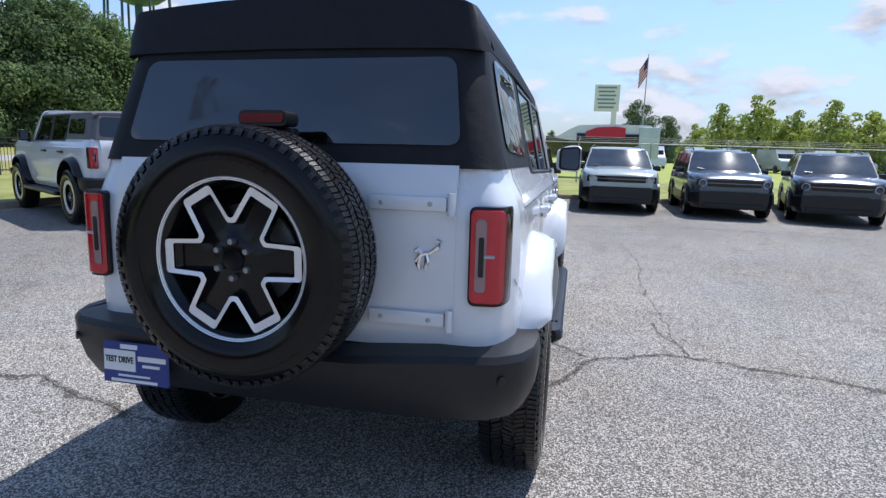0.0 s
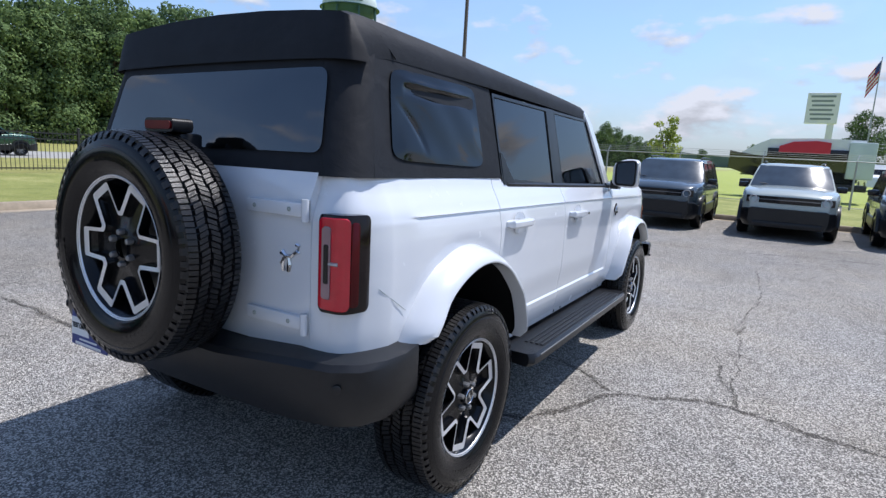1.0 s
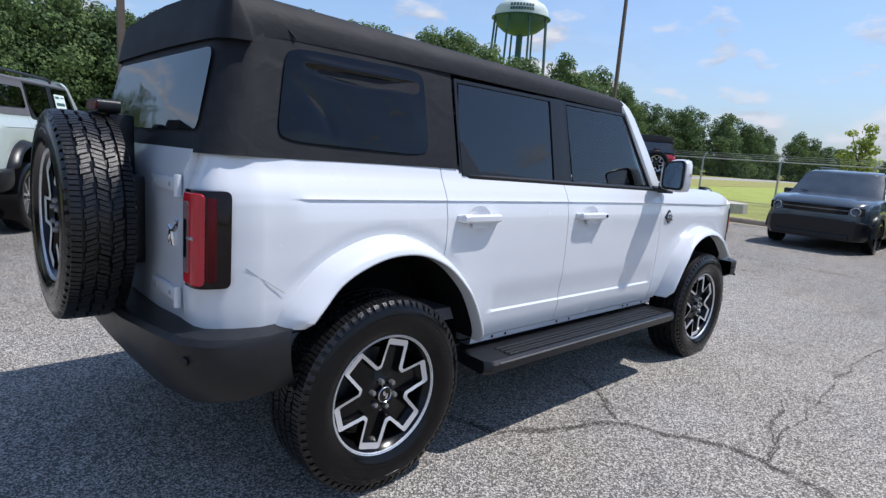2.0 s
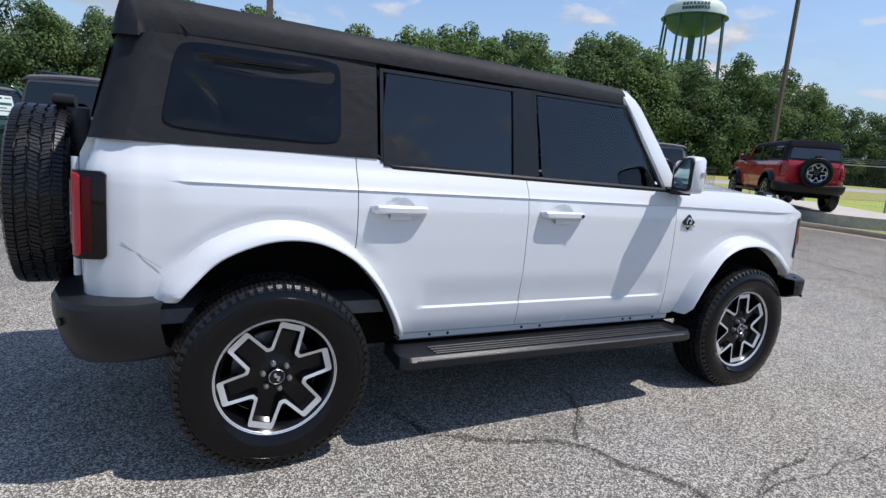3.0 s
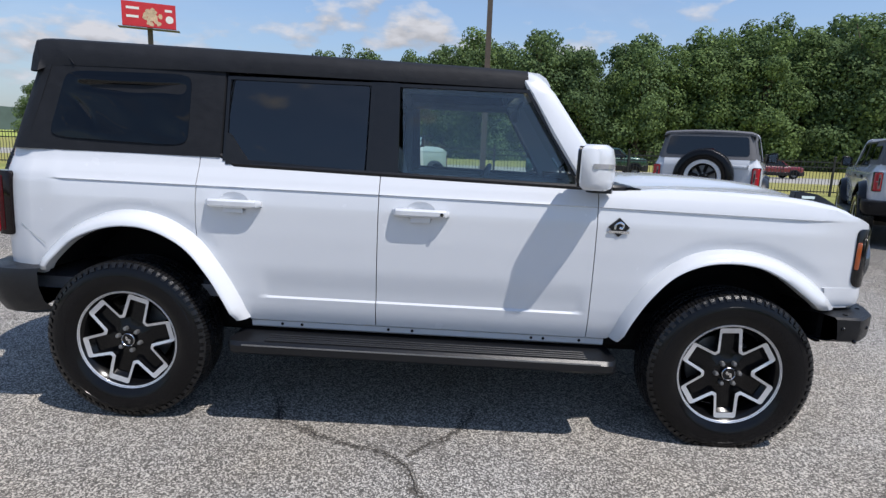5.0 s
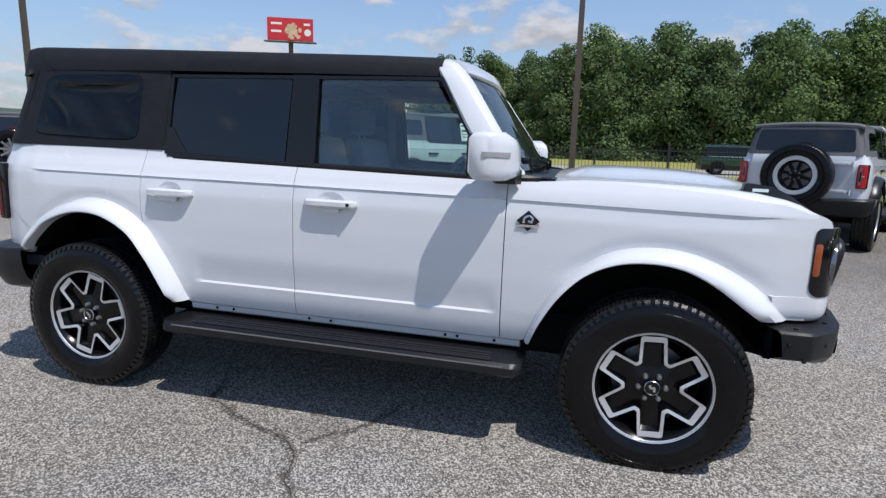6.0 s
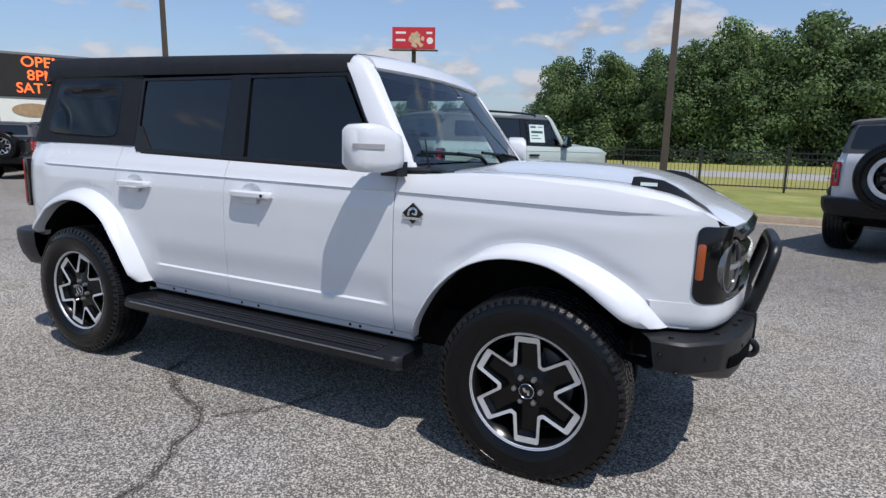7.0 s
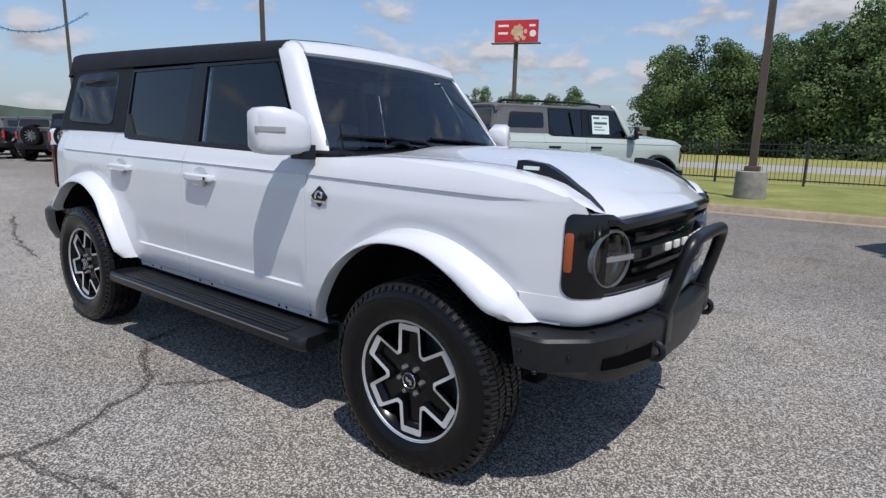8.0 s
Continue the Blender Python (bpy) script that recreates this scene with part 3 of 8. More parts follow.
def wheel_meshes(style):
    """Meshes of a wheel whose outer face looks along +x, shared between all wheels of that style."""
    if style in WHEEL:
        return WHEEL[style]
    rim = 0.247
    face = TYRE_W / 2 - 0.028
    d = {}
    bm = bmesh.new()
    n = 64 if style == "star" else 40
    lathe(bm, tyre_profile(TYRE_R, TYRE_W, rim), n)
    d["tyre"] = mesh_of("tyre", bm, M["rubber"], 40)
    if style in ("star", "beadlock"):
        d["tread"] = mesh_of("tread", tread_mesh(TYRE_R, TYRE_W), M["tread"], 0)
    bm = bmesh.new()
    lathe(bm, [(rim, -face), (rim - 0.03, -face + 0.02), (rim - 0.045, 0.0), (rim - 0.030, face - 0.03), (rim - 0.012, face - 0.004), (rim - 0.002, face + 0.008), (rim + 0.006, face + 0.004), (rim + 0.006, face - 0.02)], n)
    lathe(bm, [(rim - 0.04, -0.035), (0.15, -0.05), (0.05, -0.05), (0.001, -0.05)], n)
    d["wheel"] = mesh_of("wheel", bm, M["rimdark"], 40)
    if style == "star":
        outer, inner = star_band(rim - 0.006)
        outer, inner = rounded(outer, 0.011, 2), rounded(inner, 0.006, 2)
        bm = bmesh.new()
        z = face - 0.008
        vo = [bm.verts.new((z, u, v)) for u, v in outer]
        vi = [bm.verts.new((z - 0.004, u, v)) for u, v in inner]
        m_ = len(vo)
        for i in range(m_):
            j = (i + 1) % m_
            bm.faces.new((vo[i], vo[j], vi[j], vi[i]))
        d["spoke_face"] = mesh_of("spoke_face", bm, M["machined"], 25)
        bm = bmesh.new()
        # black flanks of the bright band
        loft(bm, [[(z, u, v) for u, v in outer], [(z - 0.040, u * 0.985, v * 0.985) for u, v in outer]], True)
        loft(bm, [[(z - 0.004, u, v) for u, v in inner], [(z - 0.045, u, v) for u, v in inner]], True)
        d["spoke_flank"] = mesh_of("spoke_flank", bm, M["rimdark"], 25)
        bm = bmesh.new()
        # black spokes: the lobes' hollow faces fall back towards the hub
        ring0 = [(z - 0.012, u, v) for u, v in inner]
        ring1 = [(z - 0.030, u * 0.93, v * 0.93) for u, v in inner]
        ring2, ring3 = [], []
        for u, v in inner:
            r_ = math.hypot(u, v)
            f = 0.105 if r_ > 0.16 else 0.088
            ring2.append((face - 0.034, u / r_ * f, v / r_ * f))
            ring3.append((face - 0.026, u / r_ * 0.07, v / r_ * 0.07))
        loft(bm, [ring0, ring1, ring2, ring3], True)
        lathe(bm, [(0.078, face - 0.06), (0.076, face - 0.030), (0.062, face - 0.022), (0.036, face - 0.020), (0.034, face - 0.012)], 36)
        d["spokes"] = mesh_of("spokes", bm, M["rimdark"], 30)
        bm = bmesh.new()
        lathe(bm, [(rim - 0.009, face - 0.004), (rim - 0.006, face + 0.0055), (rim + 0.002, face + 0.0095), (rim + 0.006, face + 0.005)], 64)
        d["rim_lip"] = mesh_of("rim_lip", bm, M["machined"], 40)
    elif style == "beadlock":
        bm = bmesh.new()
        lathe(bm, [(rim - 0.055, face), (rim - 0.052, face + 0.012), (rim - 0.004, face + 0.014), (rim + 0.004, face + 0.002)], 40)
        d["bead_ring"] = mesh_of("bead_ring", bm, M["machined"], 40)
        bm = bmesh.new()
        for k in range(8):
            a = 2 * math.pi * k / 8
            c, t = Vector((0, math.cos(a), math.sin(a))), Vector((0, -math.sin(a), math.cos(a)))
            loft(bm, [[c * r + t * w + Vector((x - 0.03, 0, 0)), c * r + t * w + Vector((x, 0, 0)), c * r - t * w + Vector((x, 0, 0)), c * r - t * w + Vector((x - 0.03, 0, 0))] for r, w, x in ((0.05, 0.02, face - 0.03), (0.2, 0.022, face - 0.02))], True, True)
        lathe(bm, [(0.075, face - 0.06), (0.072, face - 0.02), (0.03, face - 0.014), (0.001, face - 0.014)], 24)
        d["spokes"] = mesh_of("spokes", bm, M["rimdark"], 30)
    else:
        bm = bmesh.new()
        for k in range(10):
            a = 2 * math.pi * k / 10
            c, t = Vector((0, math.cos(a), math.sin(a))), Vector((0, -math.sin(a), math.cos(a)))
            loft(bm, [[c * r + t * w + Vector((x - 0.025, 0, 0)), c * r + t * w + Vector((x, 0, 0)), c * r - t * w + Vector((x, 0, 0)), c * r - t * w + Vector((x - 0.025, 0, 0))] for r, w, x in ((0.04, 0.014, face - 0.02), (0.235, 0.02, face - 0.008))], True, True)
        lathe(bm, [(0.06, face - 0.04), (0.055, face - 0.012), (0.001, face - 0.010)], 24)
        d["spokes"] = mesh_of("spokes", bm, M["steel"] if style == "alloy" else M["rimdark"], 30)
    bm = bmesh.new()
    lathe(bm, [(0.035, face - 0.03), (0.035, face - 0.006), (0.031, face - 0.001), (0.026, face - 0.003), (0.001, face - 0.003)], 32)
    d["centre_cap"] = mesh_of("centre_cap", bm, M["gloss"], 40)
    bm = bmesh.new()
    lathe(bm, [(0.029, face - 0.002), (0.031, face + 0.001), (0.033, face - 0.001)], 32)
    for y0, y1, z0, z1 in ((-0.010, 0.012, -0.004, 0.006), (0.004, 0.014, -0.016, 0.002), (-0.014, -0.004, 0.002, 0.014)):
        box(bm, (face - 0.002, y0, z0), (face + 0.001, y1, z1))
    d["cap_badge"] = mesh_of("cap_badge", bm, M["chrome"], 40)
    bm = bmesh.new()
    lathe(bm, [(0.0115, 0.0), (0.0115, 0.022), (0.009, 0.028), (0.001, 0.030)], 6)
    d["lug_nut"] = mesh_of("lug_nut", bm, M["steel"], 30)
    bm = bmesh.new()
    lathe(bm, [(0.16, -0.035), (0.165, -0.030), (0.165, -0.012), (0.09, -0.008), (0.001, -0.008)], 36)
    d["brake_disc"] = mesh_of("brake_disc", bm, M["steel"], 40)
    WHEEL[style] = d
    return d


def add_wheel(car, m, style, name="wheel", marks=False, spin=0.0, cap=True):
    d = wheel_meshes(style)
    face = TYRE_W / 2 - 0.028
    w = put_mesh(name, d["wheel"], car, m @ pose(0, 0, 0, spin, 0, 0))
    for key in ("tyre", "tread", "spoke_face", "spoke_flank", "spokes", "rim_lip", "bead_ring", "centre_cap", "cap_badge", "brake_disc"):
        if key in d and (cap or key not in ("centre_cap", "cap_badge")):
            put_mesh(key, d[key], w, None, {"spoke_face": "bright machined zig-zag spoke face", "bead_ring": "bright alloy outer ring"}.get(key, ""))
    for k in range(6):
        a = 2 * math.pi * k / 6 + math.pi / 3
        put_mesh("lug_nut", d["lug_nut"], w, pose(face - 0.028, 0.056 * math.cos(a), 0.056 * math.sin(a)))
    if marks:
        if "marks" not in WHEEL:
            WHEEL["marks"] = mesh_of("sidewall_mark", sidewall_marks(TYRE_R, TYRE_W), M["rubber"], 0)
        put_mesh("sidewall_mark", WHEEL["marks"], w)
    return w


# ---- the boxy four-door off-roader ----
# car axes: x to its right, y ahead, z up; the rear axle stands over y = 0
AXLE_F, HUB_Z, SIDE = 2.949, 0.398, 0.832
Z_ROWS = [0.47, 0.49, 0.51, 0.54, 0.58, 0.61, 0.628, 0.636, 0.646, 0.656, 0.69, 0.74, 0.80, 0.86, 0.92, 0.98, 1.04, 1.09]
Z_FINE = [0.47, 0.49, 0.51, 0.54, 0.58, 0.61, 0.628, 0.636, 0.646, 0.656] + [0.67 + 0.02 * k for k in range(22)] + [1.105]
Z_UPPER = [1.21, 1.225, 1.24, 1.255, 1.27, 1.29, 1.31, 1.33]
Z_CREASE = [-0.024, -0.012, -0.005, -0.001, 0.0015, 0.004, 0.010, 0.020]
INSET_Z = [0.46, 0.52, 0.58, 0.66, 0.80, 0.95, 1.08, 1.16, 1.20, 1.235, 1.27, 1.31, 1.34]
INSET_X = [0.060, 0.034, 0.018, 0.009, 0.002, 0.000, 0.002, 0.008, 0.018, 0.036, 0.055, 0.068, 0.076]
REAR_OUT = [(-0.455, 0.735), (-0.405, 0.82), (-0.28, 0.945), (-0.10, 1.025), (0.05, 1.040), (0.19, 1.008), (0.33, 0.925), (0.44, 0.800), (0.53, 0.65), (0.585, 0.525)]
REAR_IN = [(-0.375, 0.735), (-0.325, 0.80), (-0.225, 0.895), (-0.085, 0.955), (0.045, 0.972), (0.17, 0.952), (0.30, 0.885), (0.41, 0.77), (0.49, 0.635), (0.54, 0.525)]
FRONT_OUT = [(2.380, 0.525), (2.428, 0.655), (2.515, 0.795), (2.63, 0.905), (2.75, 0.972), (2.89, 0.998), (3.04, 0.988), (3.19, 0.938), (3.34, 0.848), (3.45, 0.735)]
FRONT_IN = [(2.408, 0.525), (2.450, 0.635), (2.53, 0.768), (2.63, 0.868), (2.75, 0.926), (2.88, 0.944), (3.01, 0.930), (3.13, 0.878), (3.245, 0.80), (3.335, 0.735)]


def step01(v, a, b):
    t = min(1.0, max(0.0, (v - a) / (b - a)))
    return t * t * (3 - 2 * t)


def polar(line, cy, cz):
    """An arch line as angle and radius round a centre, for interpolation."""
    pts = sorted((math.atan2(z - cz, y - cy), math.hypot(y - cy, z - cz)) for y, z in line)
    return cy, cz, [p[0] for p in pts], [p[1] for p in pts]


ARCHES = [polar(REAR_OUT, 0.06, 0.45), polar(FRONT_OUT, 2.91, 0.45)]


def crease(y):
    """Height of the long crease under the windows."""
    return float(np.interp(y, [-0.4, 1.2, 2.26, 2.8, 3.45], [1.174, 1.170, 1.164, 1.158, 1.150]))


def inset(y, z):
    """How far the flank stands in from its widest line, with its pressed creases."""
    d = float(np.interp(z, INSET_Z, INSET_X))
    c = z - crease(y)
    run = step01(y, -0.40, -0.33) * (1 - step01(y, 3.20, 3.46))
    d += 0.0075 * run * (step01(c, -0.075, -0.004) - step01(c, -0.001, 0.004))
    d += 0.006 * run * (1 - step01(y, 2.24, 2.28)) * step01(c, 0.004, 0.018)
    low = step01(y, 0.63, 0.68) * (1 - step01(y, 2.20, 2.25))
    d += 0.009 * low * (step01(z, 0.636, 0.647) - step01(z, 0.66, 0.80))
    # the flank is pressed in along the arches
    for cy, cz, angles, radii in ARCHES:
        if abs(y - cy) < 0.75 and z > cz:
            gap = math.hypot(y - cy, z - cz) - float(np.interp(math.atan2(z - cz, y - cy), angles, radii))
            d += 0.011 * (1 - step01(gap, 0.0, 0.058)) * step01(z, 0.80, 0.92)
    return d


def arch_floor(y):
    lo = 0.0
    for po, pi in ((REAR_OUT, REAR_IN), (FRONT_OUT, FRONT_IN)):
        if po[0][0] < y < po[-1][0]:
            mo = [((a[0] * 0.75 + b[0] * 0.25), (a[1] * 0.75 + b[1] * 0.25)) for a, b in zip(po, pi)]
            lo = max(lo, float(np.interp(y, [p[0] for p in mo], [p[1] for p in mo])) if mo[0][0] < y < mo[-1][0] else 0.0)
    return lo


def flank(stations, floor, top, rows):
    """A body panel: upright columns at (x, y, normal x, normal y) stations between a floor and a top line."""
    bm = bmesh.new()
    rings = []
    for x, y, nx, ny in stations:
        zb, zt = max(floor(y), arch_floor(y)), top(y)
        ring = []
        for z in rows + [crease(y) + c for c in Z_CREASE] + Z_UPPER:
            zz = min(max(z, zb), zt)
            d = inset(y, zz) * (1 - 0.28 * max(0.0, -ny))
            ring.append((x - nx * d, y - ny * d, zz))
        rings.append(ring)
    loft(bm, rings)
    bmesh.ops.remove_doubles(bm, verts=bm.verts[:], dist=0.0004)
    bmesh.ops.dissolve_degenerate(bm, edges=bm.edges[:], dist=0.0004)
    return bm


def spread(a, b, step):
    n = max(1, int(math.ceil((b - a) / step)))
    return [a + (b - a) * k / n for k in range(n + 1)]


def belt(y):
    return float(np.interp(y, [-0.70, 0.33, 0.425, 0.50, 1.22, 2.26, 2.30, 2.73, 3.17, 3.40, 3.50], [1.325, 1.322, 1.318, 1.275, 1.262, 1.246, 1.245, 1.262, 1.236, 1.205, 1.174]))


def sill(y):
    return 0.515


def quarter_floor(y):
    return 0.70 if y < 0 else 0.515


def side_stations(a, b, step=0.035):
    out = []
    for y in spread(a, b, step):
        x = SIDE - 0.06 * step01(y, 3.1, 3.62) ** 2 - 0.012 * step01(-y, 0.30, 0.52)
        out.append((x, y, 1.0, 0.0))
    return out


CORNER = [(0.634, -0.693, 0.08, -1.0), (0.70, -0.687, 0.25, -0.97), (0.742, -0.672, 0.5, -0.87), (0.770, -0.645, 0.75, -0.66), (0.789, -0.605, 0.92, -0.4), (0.806, -0.555, 0.97, -0.25)]


def body_sides(car, paint, side, flare_paint, fine=True):
    st = 0.02 if fine else 0.07
    s = side
    for name, a, b, floor in (("quarter_panel", -0.51, 0.3262, quarter_floor), ("rear_door", 0.3305, 1.2150, sill), ("front_door", 1.2193, 2.2638, sill), ("front_fender", 2.2682, 3.522, sill)):
        stations = side_stations(a, b, st)
        if name == "quarter_panel":
            stations = CORNER + stations
        if name == "front_fender":
            fl = (lambda y: 0.735 if y > 2.9 else 0.515)
        else:
            fl = floor
        bm = flank(stations, fl, belt, Z_FINE if fine else Z_ROWS)
        skirt(bm, (-0.035, 0, 0))
        part(name, mirrored(bm, s), paint, car)
    if fine:
        bm = bmesh.new()
        tube(bm, curve_through([(0.8072, -0.555, 0.945), (0.8150, -0.525, 0.922), (0.8222, -0.488, 0.896), (0.8275, -0.425, 0.852)], 5), 0.0010, 5)
        part("panel_seam", mirrored(bm, s), M["signgrey"], car)
    # wheel flares
    for po, pi in ((REAR_OUT, REAR_IN), (FRONT_OUT, FRONT_IN)):
        bm = bmesh.new()
        a, b = curve_through(po, 5 if fine else 2), curve_through(pi, 5 if fine else 2)
        rings = []
        n = len(a)
        for i, (o, q) in enumerate(zip(a, b)):
            e = min(1.0, min(i, n - 1 - i) / (n * 0.16) + 0.72)
            sw = 0.105 * min(1.0, e)
            base = SIDE - inset(o[0], o[1])
            if o[0] > 3.1:
                base -= 0.06 * step01(o[0], 3.1, 3.62) ** 2
            d = q - o
            rings.append([(base - 0.02, *o), (base + 0.004, *o), (base + sw * 0.52, *(o + d * 0.22)), (base + sw * 0.85, *(o + d * 0.50)), (base + sw * 0.97, *(o + d * 0.72)), (base + sw, *(o + d * 0.92)), (base + sw * 0.97, *(o + d * 1.0)), (base + sw * 0.7, *(o + d * 1.01)), (base + sw * 0.35, *(o + d * 1.01))])
        loft(bm, rings)
        part("wheel_flare", mirrored(bm, s), flare_paint, car)
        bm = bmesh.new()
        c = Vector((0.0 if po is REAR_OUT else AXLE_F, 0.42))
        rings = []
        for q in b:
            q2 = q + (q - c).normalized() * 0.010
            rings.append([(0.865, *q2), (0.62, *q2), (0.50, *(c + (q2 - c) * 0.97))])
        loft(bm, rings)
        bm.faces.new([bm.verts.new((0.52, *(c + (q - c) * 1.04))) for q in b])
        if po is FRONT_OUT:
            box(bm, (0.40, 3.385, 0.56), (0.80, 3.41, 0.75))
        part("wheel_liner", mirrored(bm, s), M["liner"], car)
    # rocker with its row of holes, and the plates behind the shut lines
    bm = bmesh.new()
    rows = []
    for y in spread(0.585, 2.36, 0.2):
        rows.append([(0.72, y, 0.514), (0.770, y, 0.512), (0.782, y, 0.505), (0.778, y, 0.478), (0.765, y, 0.468), (0.70, y, 0.466)])
    loft(bm, rows)
    part("rocker", mirrored(bm, s), paint, car)
    if fine:
        for y in (0.74, 0.84, 1.28, 1.40, 2.00, 2.06, 2.24):
            bm = bmesh.new()
            lathe(bm, [(0.0075, 0.778), (0.0075, 0.7825), (0.0005, 0.7825)], 10)
            part("rocker_hole", mirrored(bm, s), M["liner"], car, m=pose(0, y, 0.492))
    bm = bmesh.new()
    for y in (0.328, 1.217, 2.266):
        box(bm, (0.70, y - 0.05, 0.52 if y > 0.5 else 1.04), (0.742, y + 0.05, 1.23))
    box(bm, (0.60, -0.6, 1.0), (0.66, 0.6, 1.24))
    part("inner_body", mirrored(bm, s), M["liner"], car)
    part("door_trim", mirrored(bm_box((0.66, 0.6, 0.47), (0.70, 2.3, 1.235), 0.01), s), M["hardtop"] if not fine else M["trim"], car)


def door_handle(car, y0, y1, z, paint, side, lock):
    bm = bmesh.new()
    yc = (y0 + y1) / 2
    rings = []
    for y in spread(y0, y1, 0.02):
        e = math.sqrt(max(0.0, 1 - (abs(y - yc) / ((y1 - y0) / 2)) ** 6))
        x0, d, h = SIDE - 0.004, 0.014 + 0.034 * e, 0.0195 * (0.6 + 0.4 * e)
        rings.append([(x0, y, z - h), (x0 + d * 0.8, y, z - h), (x0 + d, y, z - h * 0.5), (x0 + d, y, z + h * 0.5), (x0 + d * 0.8, y, z + h), (x0, y, z + h)])
    loft(bm, rings, True, True)
    h = part("door_handle", mirrored(bm, side), paint, car)
    # the cup behind the handle
    bm = bmesh.new()
    rings = []
    for k in range(7):
        f = k / 6
        r = 1 - f * f
        rings.append([(SIDE + 0.003 - 0.0 * f, yc + 0.072 * math.cos(a), z + 0.003 + 0.052 * math.sin(a)) if k == 0 else (SIDE + 0.003 - 0.012 * f, yc + 0.072 * r * math.cos(a), z + 0.003 + 0.052 * r * math.sin(a)) for a in (2 * math.pi * j / 24 for j in range(24))])
    loft(bm, rings[:-1], True)
    part("handle_cup", mirrored(bm, side), paint, car)
    bm = bmesh.new()
    box(bm, (SIDE + 0.004, yc - 0.048, z - 0.046), (SIDE + 0.022, yc + 0.048, z - 0.014), 0.004)
    part("release_tab", mirrored(bm, side), paint, h)
    if lock:
        bm = bmesh.new()
        lathe(bm, [(0.0085, 0), (0.0085, 0.004), (0.001, 0.005)], 14)
        for v in bm.verts:
            v.co += Vector((SIDE + 0.0435, y1 - 0.035, z))
        part("lock_barrel", mirrored(bm, side), M["gloss"], h)


def pane(name, car, corners, material, side, thick=0.005, bulge=0.0, r=0.03, label=""):
    """A flat or slightly bowed pane from its corners, in order, with rounded corners."""
    c = [Vector(p) for p in corners]
    o = sum(c, Vector()) / len(c)
    u = (c[1] - c[0]).normalized()
    nrm = u.cross(c[2] - c[0]).normalized()
    v = nrm.cross(u)
    flat = rounded([((p - o).dot(u), (p - o).dot(v)) for p in c], r, 4)
    bm = bmesh.new()
    a = [bm.verts.new(o + u * p + v * q) for p, q in flat]
    bm.faces.new(a)
    me_r = bmesh.ops.extrude_face_region(bm, geom=bm.faces[:])
    for g in me_r["geom"]:
        if isinstance(g, bmesh.types.BMVert):
            g.co += nrm * thick
    return part(name, mirrored(bm, side), material, car, label, 30)


def frame_strip(bm, corners, w, d, nrm, r=0.03):
    """A closed moulding of width w and depth d round a loop of corners."""
    c = [Vector(p) for p in corners]
    o = sum(c, Vector()) / len(c)
    rings = []
    n = len(c)
    for i in range(n):
        p = c[i]
        inn = ((c[i - 1] - p).normalized() + (c[(i + 1) % n] - p).normalized())
        inn = inn.normalized() if inn.length > 1e-4 else (o - p).normalized()
        if inn.dot(o - p) < 0:
            inn = -inn
        k = w / max(0.35, math.sin(0.5 * (c[i - 1] - p).angle(c[(i + 1) % n] - p)))
        rings.append([p, p + nrm * d, p + inn * k + nrm * d, p + inn * k])
    rings.append(rings[0])
    loft(bm, rings, True)


def seat_parts(car, x, y, wide, material, head=True):
    bm = bmesh.new()
    box(bm, (x - wide / 2, y - 0.02, 0.70), (x + wide / 2, y + 0.50, 0.86), 0.05, 3)
    part("seat_cushion", bm, material, car)
    bm = bmesh.new()
    box(bm, (x - wide / 2 + 0.02, -0.07, 0.0), (x + wide / 2 - 0.02, 0.07, 0.62), 0.05, 3)
    for v in bm.verts:
        v.co = Vector((v.co.x, y + v.co.y - v.co.z * 0.22, 0.80 + v.co.z))
    part("seat_back", bm, material, car)
    if head:
        bm = bmesh.new()
        for s in ((-1, 1) if wide > 0.8 else (0,)):
            box(bm, (x + s * wide * 0.28 - 0.13, y - 0.22, 1.44), (x + s * wide * 0.28 + 0.13, y - 0.11, 1.62), 0.04, 3)
            for d in (-0.05, 0.05):
                tube(bm, [(x + s * wide * 0.28 + d, y - 0.15, 1.36), (x + s * wide * 0.28 + d, y - 0.17, 1.46)], 0.008, 6)
        part("headrest", bm, material, car)


